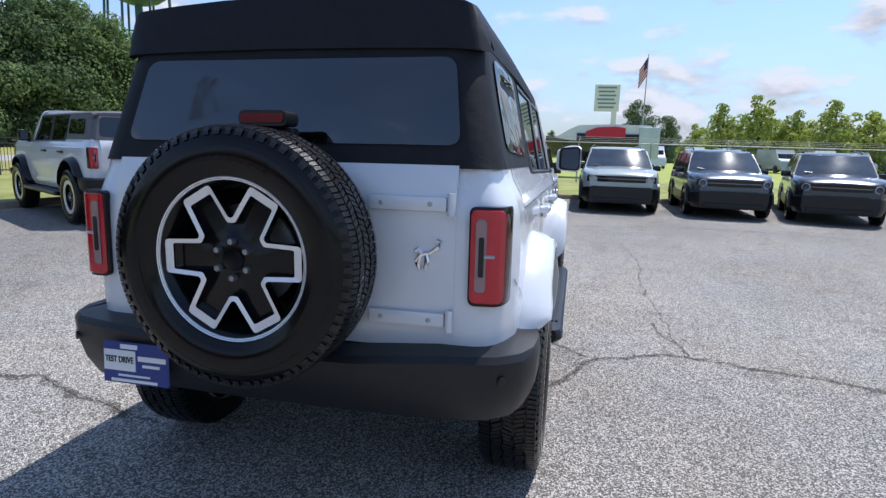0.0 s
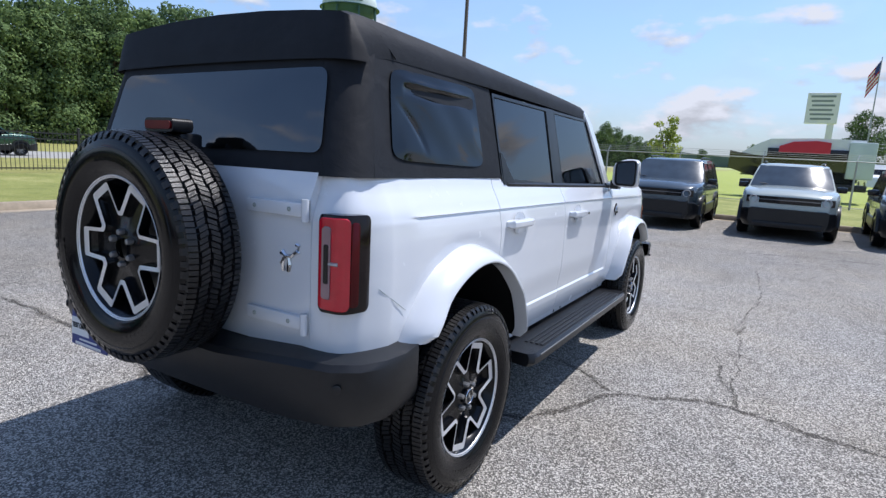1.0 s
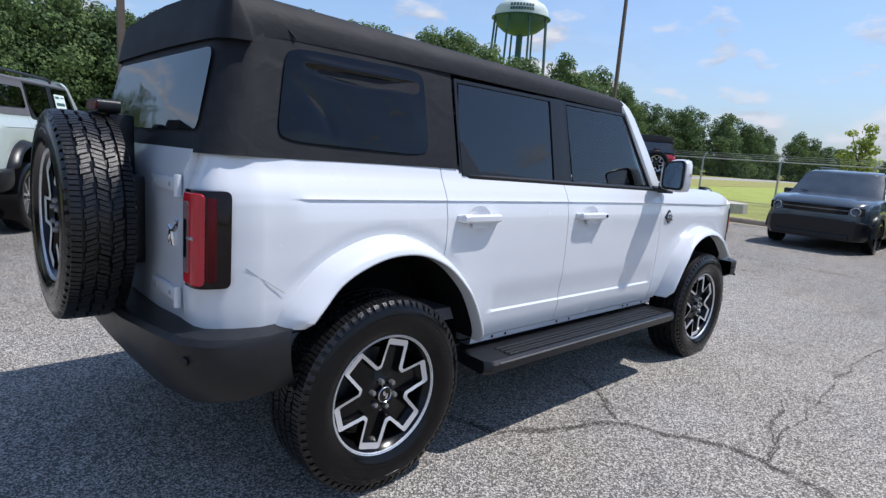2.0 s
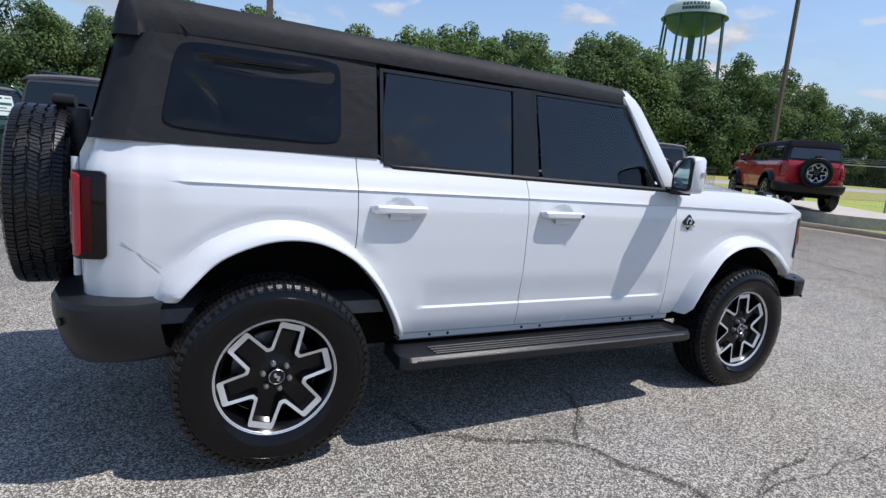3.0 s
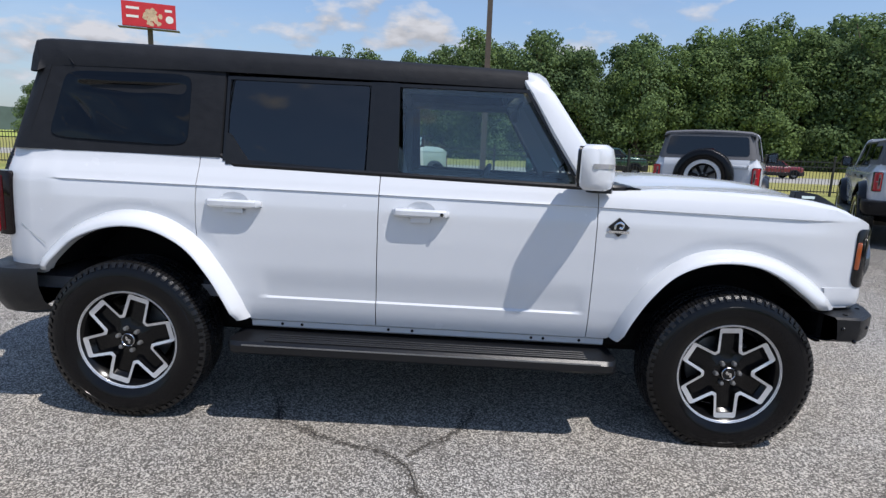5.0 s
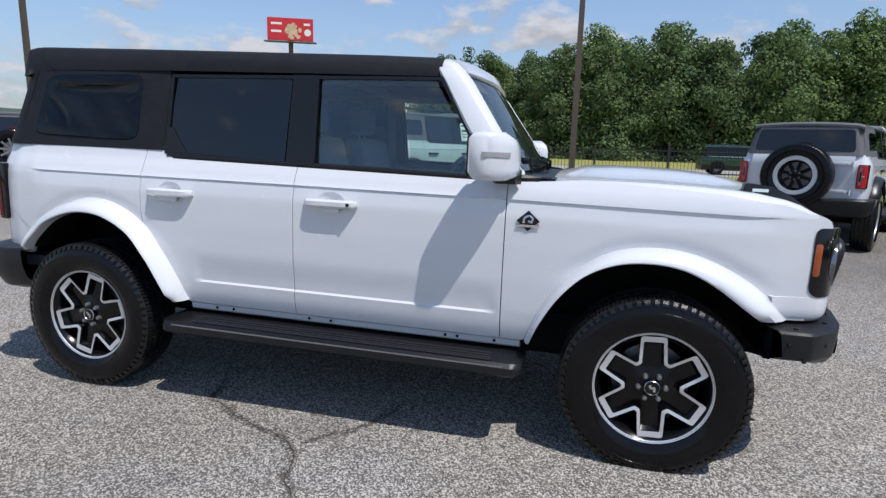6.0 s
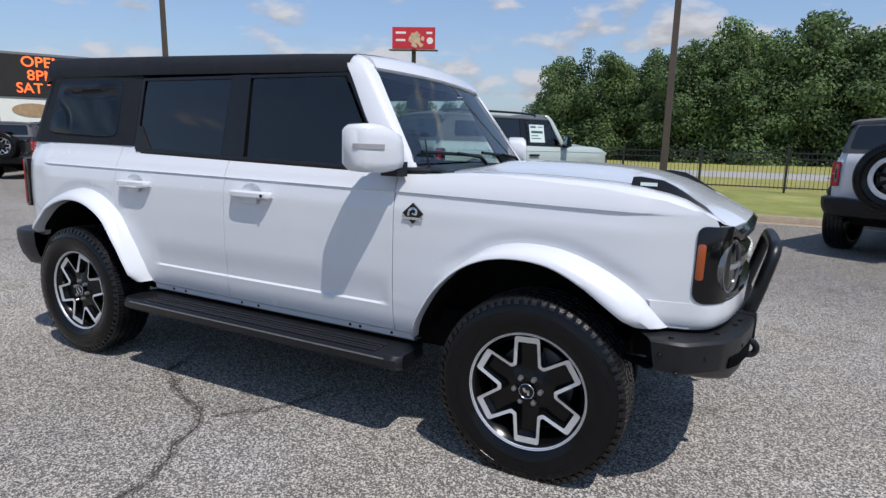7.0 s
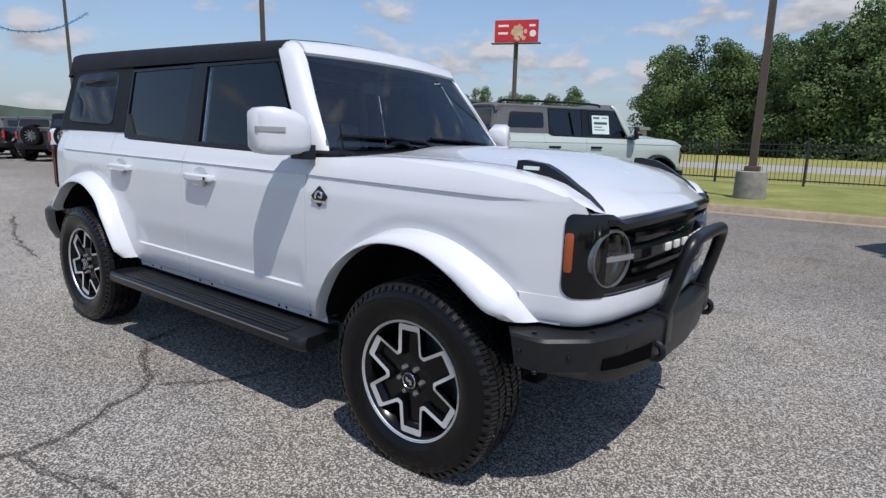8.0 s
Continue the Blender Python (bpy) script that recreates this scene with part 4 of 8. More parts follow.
def interior(car):
    for x in (-0.37, 0.37):
        seat_parts(car, x, 1.25, 0.52, M["seat"])
    seat_parts(car, 0.0, 0.35, 0.98, M["seat"])
    bm = bmesh.new()
    rings = []
    for x in (-0.70, -0.4, 0.0, 0.4, 0.70):
        k = 0.02 if abs(x + 0.37) < 0.2 else 0.0
        rings.append([(x, 1.92, 0.72), (x, 1.83, 0.95), (x, 1.82, 1.12 + k), (x, 1.90, 1.20 + k), (x, 2.10, 1.235), (x, 2.30, 1.235), (x, 2.30, 0.72)])
    loft(bm, rings, True, True)
    part("dashboard", bm, M["dash"], car)
    bm = bmesh.new()
    ring = [(0.19 * math.cos(a), 0.0, 0.19 * math.sin(a)) for a in (2 * math.pi * k / 28 for k in range(28))]
    tube(bm, ring + [ring[0]], 0.016, 8, False)
    box(bm, (-0.18, -0.01, -0.02), (0.18, 0.015, 0.03), 0.008)
    box(bm, (-0.05, -0.02, -0.16), (0.05, 0.04, 0.05), 0.015)
    part("steering_wheel", bm, M["dash"], car, m=pose(-0.37, 1.72, 1.14, -24))
    bm = bmesh.new()
    box(bm, (-0.72, -0.60, 0.60), (0.72, 2.30, 0.66))
    box(bm, (-0.16, 0.9, 0.66), (0.16, 1.9, 0.92), 0.03)
    part("cabin_floor", bm, M["dash"], car)
    bm = bmesh.new()
    box(bm, (-0.11, 1.90, 1.58), (0.11, 1.93, 1.65), 0.015)
    tube(bm, [(0, 1.92, 1.65), (0, 1.97, 1.73)], 0.010, 6)
    part("rear_view_mirror", bm, M["dash"], car)
    # roll hoop that carries the soft top
    bm = bmesh.new()
    for y in (1.22, 0.42):
        tube(bm, curve_through([(-0.62, y, 1.20), (-0.60, y, 1.58), (-0.52, y, 1.71), (0, y, 1.735), (0.52, y, 1.71), (0.60, y, 1.58), (0.62, y, 1.20)], 4), 0.028, 8)
    for x in (-0.55, 0.55):
        tube(bm, [(x, 1.9, 1.70), (x, 0.4, 1.70), (x * 1.05, -0.35, 1.30)], 0.025, 8)
    part("roll_cage", bm, M["dash"], car)


def hood_z(x, y):
    """Height of the bonnet: crowned, with a raised centre."""
    base = float(np.interp(y, [2.33, 2.60, 2.90, 3.10, 3.25, 3.36, 3.45, 3.53, 3.58, 3.605], [1.268, 1.290, 1.290, 1.284, 1.274, 1.259, 1.236, 1.194, 1.158, 1.131]))
    dome = 0.030 * (1 - step01(abs(x), 0.26, 0.60)) * step01(y, 2.44, 2.66) * (1 - step01(y, 3.10, 3.57))
    return base - 0.018 * (abs(x) / 0.64) ** 2 + dome


def front_y(x):
    """The front contour in plan."""
    return float(np.interp(abs(x), [0.0, 0.4, 0.62, 0.66, 0.69, 0.715, 0.735, 0.752, 0.765, 0.775, 0.783, 0.8095], [3.730, 3.703, 3.655, 3.641, 3.629, 3.617, 3.605, 3.590, 3.573, 3.551, 3.522, 3.40]))


FRONT_X = [0.800, 0.792, 0.783, 0.775, 0.765, 0.752, 0.735, 0.715, 0.70, 0.66, 0.62, 0.50, 0.35, 0.18, 0.0]


def setback(x):
    """How far the bonnet's lip stands behind the grille's face."""
    return 0.012 + 0.030 * (abs(x) / 0.64) ** 2


def hood_edge(y, x=0.64):
    """Height of the bonnet's side edge where its nose curves down to the grille."""
    if y <= 3.52:
        return hood_z(x, y)
    p = 3.52 + (y - 3.52) * 0.085 / (front_y(x) - setback(x) - 3.52)
    return hood_z(x, p) - 0.010 * (p - 3.52) / 0.085


GRILLE_X = [x for x in FRONT_X if x < 0.705]
GRILLE_X = GRILLE_X + [-x for x in reversed(GRILLE_X[:-1])]
FRONT_X = FRONT_X + [-x for x in reversed(FRONT_X[:-1])]


PANEL_EDGE = [(0.7838, 3.518), (0.775, 3.551), (0.765, 3.573), (0.752, 3.590), (0.735, 3.605), (0.715, 3.617), (0.69, 3.629), (0.66, 3.641)]


def corner_top(x):
    """Height of the painted corner's upper edge over the lamp panel."""
    return float(np.interp(x, [0.66, 0.70, 0.735, 0.765, 0.775, 0.783], [1.118, 1.122, 1.131, 1.147, 1.159, 1.174]))


def corner_point(x, z, back=0.0):
    """A point on the painted front corner, set back from its face."""
    nx = float(np.interp(x, [0.66, 0.735, 0.783], [0.3, 0.60, 0.97]))
    d = float(np.interp(z, INSET_Z, INSET_X)) * float(np.interp(x, [0.765, 0.783], [0.0, 1.0])) + back
    return x - nx * d, front_y(x) - math.sqrt(1 - nx * nx) * d, z


def lamp_panel(e):
    """Place and outward direction on the front corner, a way e along it from the panel's side edge."""
    for (x0, y0), (x1, y1) in zip(PANEL_EDGE, PANEL_EDGE[1:]):
        d = math.hypot(x1 - x0, y1 - y0)
        if e <= d or (x1, y1) == PANEL_EDGE[-1]:
            f = e / d
            return x0 + (x1 - x0) * f, y0 + (y1 - y0) * f, (y1 - y0) / d, (x0 - x1) / d
        e -= d


def front_end(car, paint, fine=True, guard=True):
    # bonnet
    bm = bmesh.new()
    xs = [-0.635, -0.60, -0.50, -0.475, -0.45, -0.43, -0.40, -0.38, -0.3, -0.2, -0.1, 0.0]
    xs = xs + [-x for x in reversed(xs[:-1])]
    ys = [2.455, 2.47, 2.50, 2.53, 2.6, 2.75, 2.9, 3.05, 3.2, 3.3, 3.4, 3.47, 3.52, 3.56, 3.59, 3.605]
    loft(bm, [[(x, 3.52 + (y - 3.52) * (front_y(x) - setback(x) - 3.52) / 0.085 if y > 3.52 else y, hood_z(x, y) - (0.010 * (y - 3.52) / 0.085 if y > 3.52 else 0.0)) for x in xs] for y in ys])
    skirt(bm, (0, 0, -0.03))
    part("hood", bm, paint, car)
    for s in (1, -1):
        # shoulder of the fender up to the bonnet's shut line
        bm = bmesh.new()
        rings = []
        for y in [2.40, 2.45, 2.5, 2.6, 2.75, 2.9, 3.05, 3.2, 3.3, 3.4, 3.46, 3.50, 3.52]:
            zt = belt(y)
            xo = SIDE - 0.06 * step01(y, 3.1, 3.62) ** 2 - inset(y, zt)
            zi = hood_z(0.64, y) - 0.004
            rings.append([(xo, y, zt), (xo - 0.010, y, zt + (zi - zt) * 0.46), (xo - 0.026, y, zt + (zi - zt) * 0.82), (xo - 0.050, y, zt + (zi - zt) * 0.98), (0.643, y, zi), (0.643, y, zi - 0.03)])
        for x, yi in ((0.780, 3.525), (0.775, 3.531), (0.765, 3.540), (0.752, 3.550), (0.735, 3.561), (0.715, 3.573), (0.69, 3.585), (0.66, 3.597)):
            xc, yc, zc = corner_point(x, corner_top(x), float(np.interp(x, [0.735, 0.770], [0.012, 0.0])))
            zi = hood_edge(yi) - 0.004
            rings.append([(xc + (0.643 - xc) * f, yc + (yi - yc) * f, zc + (zi - zc) * g) for f, g in ((0.0, 0), (0.08, 0.44), (0.22, 0.77), (0.42, 0.95), (1, 1))] + [(0.643, yi, zi - 0.03)])
        loft(bm, rings)
        part("fender_top", mirrored(bm, s), paint, car)
        # painted corner round the lamp panel
        bm = bmesh.new()
        rings = []
        for x in (0.785, 0.783, 0.775, 0.765, 0.752, 0.735, 0.715, 0.702):
            zt = corner_top(x) if x >= 0.765 else 1.112
            ring = [corner_point(x, z) for z in (0.815, 0.84, 0.92, 1.0, 1.06, 1.10, 1.125, zt)]
            rings.append(ring)
        loft(bm, rings)
        part("fender_corner", mirrored(bm, s), paint, car)
        # black lamp panel that wraps the corner
        bm = bmesh.new()
        rings = []
        for e in (0.0, 0.002, 0.005, 0.010, 0.016, 0.024, 0.034, 0.046, 0.06, 0.08, 0.10, 0.13, 0.155):
            x, y, nx, ny = lamp_panel(e)
            lo = 0.046 - math.sqrt(max(0.0, 0.046 ** 2 - max(0.0, 0.046 - e) ** 2))
            hi_ = 0.030 - math.sqrt(max(0.0, 0.030 ** 2 - max(0.0, 0.030 - e) ** 2))
            z0, z1 = 0.836 + lo, 1.122 - hi_
            rings.append([(x + nx * p, y + ny * p, z) for p, z in ((-0.02, z0), (0.003, z0), (0.0055, z0 + 0.006), (0.0055, z1 - 0.006), (0.003, z1), (-0.02, z1), (-0.05, z1 + 0.001))])
        loft(bm, rings, True, True)
        part("lamp_panel", mirrored(bm, s), M["gloss"], car)
        # black sight strip along the fender's crest
        bm = bmesh.new()
        rings = []
        for y, h in ((3.255, 0.006), (3.26, 0.036), (3.285, 0.042), (3.37, 0.044), (3.41, 0.036), (3.45, 0.024), (3.49, 0.018), (3.53, 0.016), (3.56, 0.014), (3.58, 0.013), (3.595, 0.012), (3.604, 0.004)):
            z = hood_edge(y) - 0.010
            rings.append([(0.624, y, z), (0.628, y, z + h), (0.668, y, z + h), (0.680, y, z - 0.008)])
        loft(bm, rings, True, True)
        strip = part("sight_strip", mirrored(bm, s), M["plastic"], car)
        if fine:
            bm = bmesh.new()
            box(bm, (0.668, 3.29, hood_z(0.66, 3.32) + 0.004), (0.6775, 3.352, hood_z(0.66, 3.32) + 0.017))
            part("slot_insert", mirrored(bm, s), M["paper"], strip)
    # lower white band under the grille
    bm = bmesh.new()
    rings = []
    for x in [0.818] + FRONT_X + [-0.818]:
        y = front_y(x) if abs(x) < 0.81 else 3.38
        rings.append([(x * 0.97, y - 0.05, 0.722), (x * 0.99, y - 0.016, 0.733), (x, y - 0.002, 0.752), (x, y + 0.002, 0.785), (x, y + 0.001, 0.82), (x, y - 0.002, 0.834), (x * 0.98, y - 0.04, 0.838)])
    loft(bm, rings)
    part("front_valance", bm, paint, car)
    # black grille surround
    bm = bmesh.new()
    rings = []
    for x in GRILLE_X:
        y = front_y(x)
        top = 1.118 if abs(x) > 0.64 else hood_z(x, 3.59) - 0.030
        d = 0.0 if abs(x) > 0.70 else -0.045
        rings.append([(x * 0.98, y - 0.06, 0.836), (x, y - 0.004, 0.838), (x, y + 0.006, 0.850), (x, y + 0.005, 0.868), (x * 0.998, y + d, 0.876), (x * 0.998, y + d, top - 0.05), (x, y + 0.006, top - 0.036), (x, y + 0.008, top - 0.014), (x, y - 0.008, top), (x * 0.98, y - 0.08, top)])
    loft(bm, rings)
    grille = part("grille", bm, M["gloss"], car, "gloss black grille surround")
    # slats and the light plain blocks across the grille
    for z in (0.905, 0.950, 1.035):
        bm = bmesh.new()
        loft(bm, [[(x, front_y(x) - 0.06, z - 0.010), (x, front_y(x) - 0.020, z - 0.008), (x, front_y(x) - 0.020, z + 0.008), (x, front_y(x) - 0.06, z + 0.010)] for x in spread(-0.50, 0.50, 0.1)], True, True)
        part("grille_slat", bm, M["rimdark"], grille)
    bm = bmesh.new()
    loft(bm, [[(x, front_y(x) - 0.05, 0.950), (x, front_y(x) - 0.006, 0.952), (x, front_y(x) - 0.006, 0.984), (x, front_y(x) - 0.05, 0.986)] for x in spread(-0.55, 0.55, 0.11)], True, True)
    part("grille_bar", bm, M["gloss"], grille)
    for k in range(6):
        x = -0.24 + 0.096 * k
        bm = bmesh.new()
        box(bm, (x - 0.029, front_y(x) - 0.012, 0.953), (x + 0.029, front_y(x) + 0.002, 0.983), 0.003)
        part("grille_block", bm, M["signwhite"], grille, "pale block on the grille")
    for s in (1, -1):
        c = Vector((0.654, front_y(0.654) - 0.020, 0.966))
        ang = pose(c.x, c.y, c.z, 0, 0, -17)
        bm = bmesh.new()
        lathe(bm, [(0.106, -0.03), (0.106, 0.012), (0.104, 0.017), (0.101, 0.016), (0.098, 0.008), (0.096, -0.02), (0.060, -0.045), (0.001, -0.05)], 40, "y")
        bmesh.ops.transform(bm, matrix=ang, verts=bm.verts)
        hl = part("headlamp", mirrored(bm, s), M["lamp"], car, "round headlamp with a grey bar across")
        bm = bmesh.new()
        lathe(bm, [(0.103, 0.012), (0.08, 0.016), (0.04, 0.019), (0.001, 0.020)], 36, "y")
        bmesh.ops.transform(bm, matrix=ang, verts=bm.verts)
        part("lens", mirrored(bm, s), M["screen"], hl)
        bm = bmesh.new()
        lathe(bm, [(0.101, 0.014), (0.099, 0.0215), (0.094, 0.022), (0.092, 0.013)], 40, "y")
        bmesh.ops.transform(bm, matrix=ang, verts=bm.verts)
        part("lamp_ring", mirrored(bm, s), M["lampring"], hl)
        bm = bmesh.new()
        xs_ = spread(0.55, 0.692, 0.05)
        loft(bm, [[(x, front_y(x) - 0.04, 0.958), (x, front_y(x) + 0.008, 0.959), (x, front_y(x) + 0.008, 0.977), (x, front_y(x) - 0.04, 0.979)] for x in xs_], True, True)
        part("lamp_bar", mirrored(bm, s), M["lampbar"], hl)
        # amber side marker on the corner
        bm = bmesh.new()
        rings = []
        for e in (0.003, 0.010, 0.018, 0.026, 0.032):
            x, y, nx, ny = lamp_panel(e)
            k = 0.004 if e in (0.003, 0.032) else 0.0
            rings.append([(x + nx * p, y + ny * p, z) for p, z in ((-0.004, 0.922 + k), (0.008 - k, 0.925 + k), (0.010 - k, 0.935), (0.010 - k, 1.050), (0.008 - k, 1.057 - k), (-0.004, 1.060 - k))])
        loft(bm, rings, True, True)
        part("side_marker", mirrored(bm, s), M["amber"], car, "amber side marker lens")
    # steel bumper
    bx_ = [(0.905, 3.405), (0.907, 3.46), (0.905, 3.515), (0.895, 3.535), (0.80, 3.636), (0.785, 3.648), (0.66, 3.702), (0.50, 3.738), (0.30, 3.766), (0.0, 3.780)]
    bx_ = bx_ + [(-x, y) for x, y in reversed(bx_[:-1])]
    bm = bmesh.new()
    rings = []
    for x, y in bx_:
        lo = float(np.interp(abs(x), [0.30, 0.66, 0.79, 0.905], [0.505, 0.515, 0.550, 0.585]))
        back = 0.075 * step01(abs(x), 0.903, 0.907) * step01(3.50 - y, 0.0, 0.09)      # the end plate leans forward below
        k = 0.93
        rings.append([(x * k * 0.9, y - 0.20, 0.716), (x * k, y - 0.05, 0.718), (x * 0.992, y - 0.008, 0.714), (x, y, 0.704), (x * 0.999, y + back * 0.25, 0.655), (x * 0.994, y - 0.004 + back * 0.6, 0.600), (x * 0.975, y - 0.022 + back, lo + 0.015), (x * 0.955, y - 0.05 + back, lo), (x * 0.85, y - 0.22, lo + 0.01)])
    loft(bm, rings)
    fb = part("front_bumper", bm, M["bumper"], car, "black steel front bumper with bolts", 24)
    for s in (1, -1):
        # black slab on the bumper's face, painted shade of an uncut fog opening
        bm = bmesh.new()
        edge = [(x_, y_) for x_, y_ in bx_ if x_ >= 0]
        loft(bm, [[(x_, float(np.interp(x_, [e[0] for e in edge[::-1]], [e[1] for e in edge[::-1]])) + dy, z_) for dy, z_ in ((-0.06, 0.578 + 0.06 * (x_ - 0.46)), (0.0015, 0.580 + 0.06 * (x_ - 0.46)), (0.0025, 0.638), (-0.02, 0.640))] for x_ in spread(0.45, 0.735, 0.04)], True, True)
        part("fog_recess", mirrored(bm, s), M["recess_shade"], fb)
        # tow hook loops
        bm = bmesh.new()
        tube(bm, curve_through([(0.40, 3.70, 0.565), (0.40, 3.755, 0.562), (0.40, 3.775, 0.59), (0.40, 3.755, 0.62), (0.40, 3.70, 0.617)], 5), 0.014, 8)
        part("tow_hook", mirrored(bm, s), M["plastic"], fb)
        if fine:
            for x, y, z in ((0.905, 3.44, 0.66), (0.905, 3.50, 0.60), (0.84, 3.59, 0.655), (0.62, 3.706, 0.66)):
                bm = bmesh.new()
                bmesh.ops.create_uvsphere(bm, u_segments=10, v_segments=6, radius=0.010)
                for v in bm.verts:
                    v.co += Vector((x, y, z))
                part("bumper_bolt", mirrored(bm, s), M["gloss"], fb)
            for x, y in ((0.86, 3.47), (0.72, 3.62), (0.55, 3.68), (0.47, 3.70)):
                bm = bmesh.new()
                lathe(bm, [(0.010, 0.712), (0.010, 0.722), (0.001, 0.724)], 8, "z")
                for v in bm.verts:
                    v.co += Vector((x, y, 0.0))
                part("bumper_bolt", mirrored(bm, s), M["gloss"], fb)
    if guard:
        bm = bmesh.new()
        half = [(0.305, 3.730, 0.70), (0.303, 3.758, 0.80), (0.297, 3.782, 0.90), (0.280, 3.798, 0.968), (0.235, 3.805, 1.000), (0.14, 3.806, 1.008)]
        tube(bm, curve_through(half + [(0.0, 3.806, 1.010)] + [(-x, y, z) for x, y, z in reversed(half)], 6), 0.0270, 14)
        bg_ = part("brush_guard", bm, M["plastic"], car, "satin black tubular brush guard")
        for s in (1, -1):
            bm = bmesh.new()
            box(bm, (0.255, 3.62, 0.700), (0.355, 3.765, 0.728), 0.008)
            box(bm, (0.265, 3.745, 0.60), (0.345, 3.768, 0.72), 0.008)
            part("guard_foot", mirrored(bm, s), M["plastic"], bg_)
    # cowl, wipers, aerial
    bm = bmesh.new()
    loft(bm, [[(x, 2.225, 1.258), (x, 2.285, 1.276 + 0.012 * (1 - abs(x) / 0.8)), (x, 2.36, 1.266 + 0.01 * (1 - abs(x) / 0.8)), (x, 2.47, 1.262 + 0.006 * (1 - abs(x) / 0.8)), (x, 2.48, 1.22)] for x in [-0.772, -0.755] + spread(-0.7, 0.7, 0.14) + [0.755, 0.772]], False)
    part("cowl", bm, M["plastic"], car)
    for s in (1, -1):
        bm = bmesh.new()
        rings = []
        for y, k in ((2.20, 0.0), (2.28, 0.0), (2.36, 0.010), (2.41, 0.035), (2.45, 0.075)):
            z = belt(y)
            xo = SIDE - inset(y, z) + 0.003 - k
            rings.append([(0.68, y, z - 0.02), (xo, y, z - 0.006), (xo + 0.004, y, z + 0.016), (xo - 0.006, y, z + 0.030 - k * 0.25), (0.68, y, z + 0.036 - k * 0.25)])
        loft(bm, rings, True, True)
        part("cowl_end", mirrored(bm, s), M["plastic"], car)
    def on_glass(u, t, out):
        """A point before the windscreen: across u, down t."""
        xw = 0.606 + 0.129 * t
        return (xw * u, 2.008 + 0.310 * t + 0.045 * (1 - u * u) + out * 0.82, 1.733 - 0.443 * t + 0.008 * (1 - u * u) + out * 0.57)
    for u0, u1, up in ((0.06, 0.90, 0.90), (-0.80, 0.02, 0.91)):
        bm = bmesh.new()
        um = (u0 + u1) / 2
        tube(bm, [on_glass(u0, 1.04, 0.012), on_glass(u0 + 0.10, 0.985, 0.030), on_glass(um, up + 0.03, 0.026)], [0.011, 0.010, 0.007], 6)
        tube(bm, [on_glass(u0 + (u1 - u0) * f, up + 0.05 * (1 - f), 0.013) for f in (0.05, 0.3, 0.55, 0.8, 1.0)], 0.009, 6)
        part("wiper", bm, M["plastic"], car)
    bm = bmesh.new()
    tube(bm, [(0.68, 2.36, 1.27), (0.685, 2.34, 1.40)], [0.006, 0.003], 6)
    part("aerial", bm, M["plastic"], car)


def windscreen(car, paint):
    # glass corners: x, y, z at the top and at the foot
    top, foot = (0.606, 2.008, 1.733), (0.735, 2.318, 1.290)
    bm = bmesh.new()
    rings = []
    for k in range(9):
        t = k / 8
        xw = top[0] + (foot[0] - top[0]) * t
        y, z = top[1] + (foot[1] - top[1]) * t, top[2] + (foot[2] - top[2]) * t
        rings.append([(xw * u, y + 0.045 * (1 - u * u), z + 0.008 * (1 - u * u)) for u in (-1, -0.75, -0.5, -0.25, 0, 0.25, 0.5, 0.75, 1)])
    loft(bm, rings)
    part("windscreen", bm, M["screen"], car)
    # small paper sticker low on the glass
    bm = bmesh.new()
    rings = []
    for t in (0.80, 0.86, 0.92, 0.97):
        xw = top[0] + (foot[0] - top[0]) * t
        y, z = top[1] + (foot[1] - top[1]) * t, top[2] + (foot[2] - top[2]) * t
        rings.append([(xw * u, y + 0.045 * (1 - u * u) - 0.004, z + 0.008 * (1 - u * u) - 0.002) for u in (-0.95, -0.915, -0.88)])
    loft(bm, rings)
    skirt(bm, (0, -0.001, 0))
    part("windscreen_sticker", bm, M["paper"], car, "small white paper sticker")
    for s in (1, -1):
        bm = bmesh.new()
        rings = []
        for y, z, xi, xo, yb in ((2.335, 1.235, 0.735, 0.772, 2.205), (2.312, 1.290, 0.730, 0.776, 2.175), (2.165, 1.505, 0.672, 0.736, 2.035), (2.035, 1.695, 0.615, 0.690, 1.92), (1.99, 1.745, 0.600, 0.675, 1.885), (1.958, 1.775, 0.590, 0.655, 1.870), (1.922, 1.795, 0.575, 0.630, 1.862)):
            rings.append([(xi, y + 0.006, z), (xi + 0.012, y + 0.016, z), (xo - 0.018, y + 0.004, z), (xo, y - 0.022, z - 0.003), (xo, yb + 0.015, z - 0.006), (xo - 0.015, yb, z - 0.006), (xi, yb + 0.01, z - 0.006)])
        loft(bm, rings, True, True)
        part("a_pillar", mirrored(bm, s), paint, car)
    bm = bmesh.new()
    rings = []
    for u in (-1, -0.7, -0.35, 0, 0.35, 0.7, 1):
        x, c = 0.612 * u, 1 - u * u
        rings.append([(x, 2.018 + 0.045 * c, 1.722 + 0.008 * c), (x, 2.026 + 0.045 * c, 1.734 + 0.008 * c), (x, 2.000 + 0.04 * c, 1.772 + 0.022 * c), (x, 1.965 + 0.02 * c, 1.793 + 0.028 * c), (x, 1.90, 1.800 + 0.030 * c), (x, 1.90, 1.72), (x, 1.99, 1.70)])
    loft(bm, rings, True, True)
    part("windscreen_header", bm, paint, car)
    bm = bmesh.new()
    for s in (1, -1):
        tube(bm, [(s * 0.742, 2.318, 1.295), (s * 0.612, 2.012, 1.733)], 0.006, 6)
    part("screen_seal", bm, M["plastic"], car)


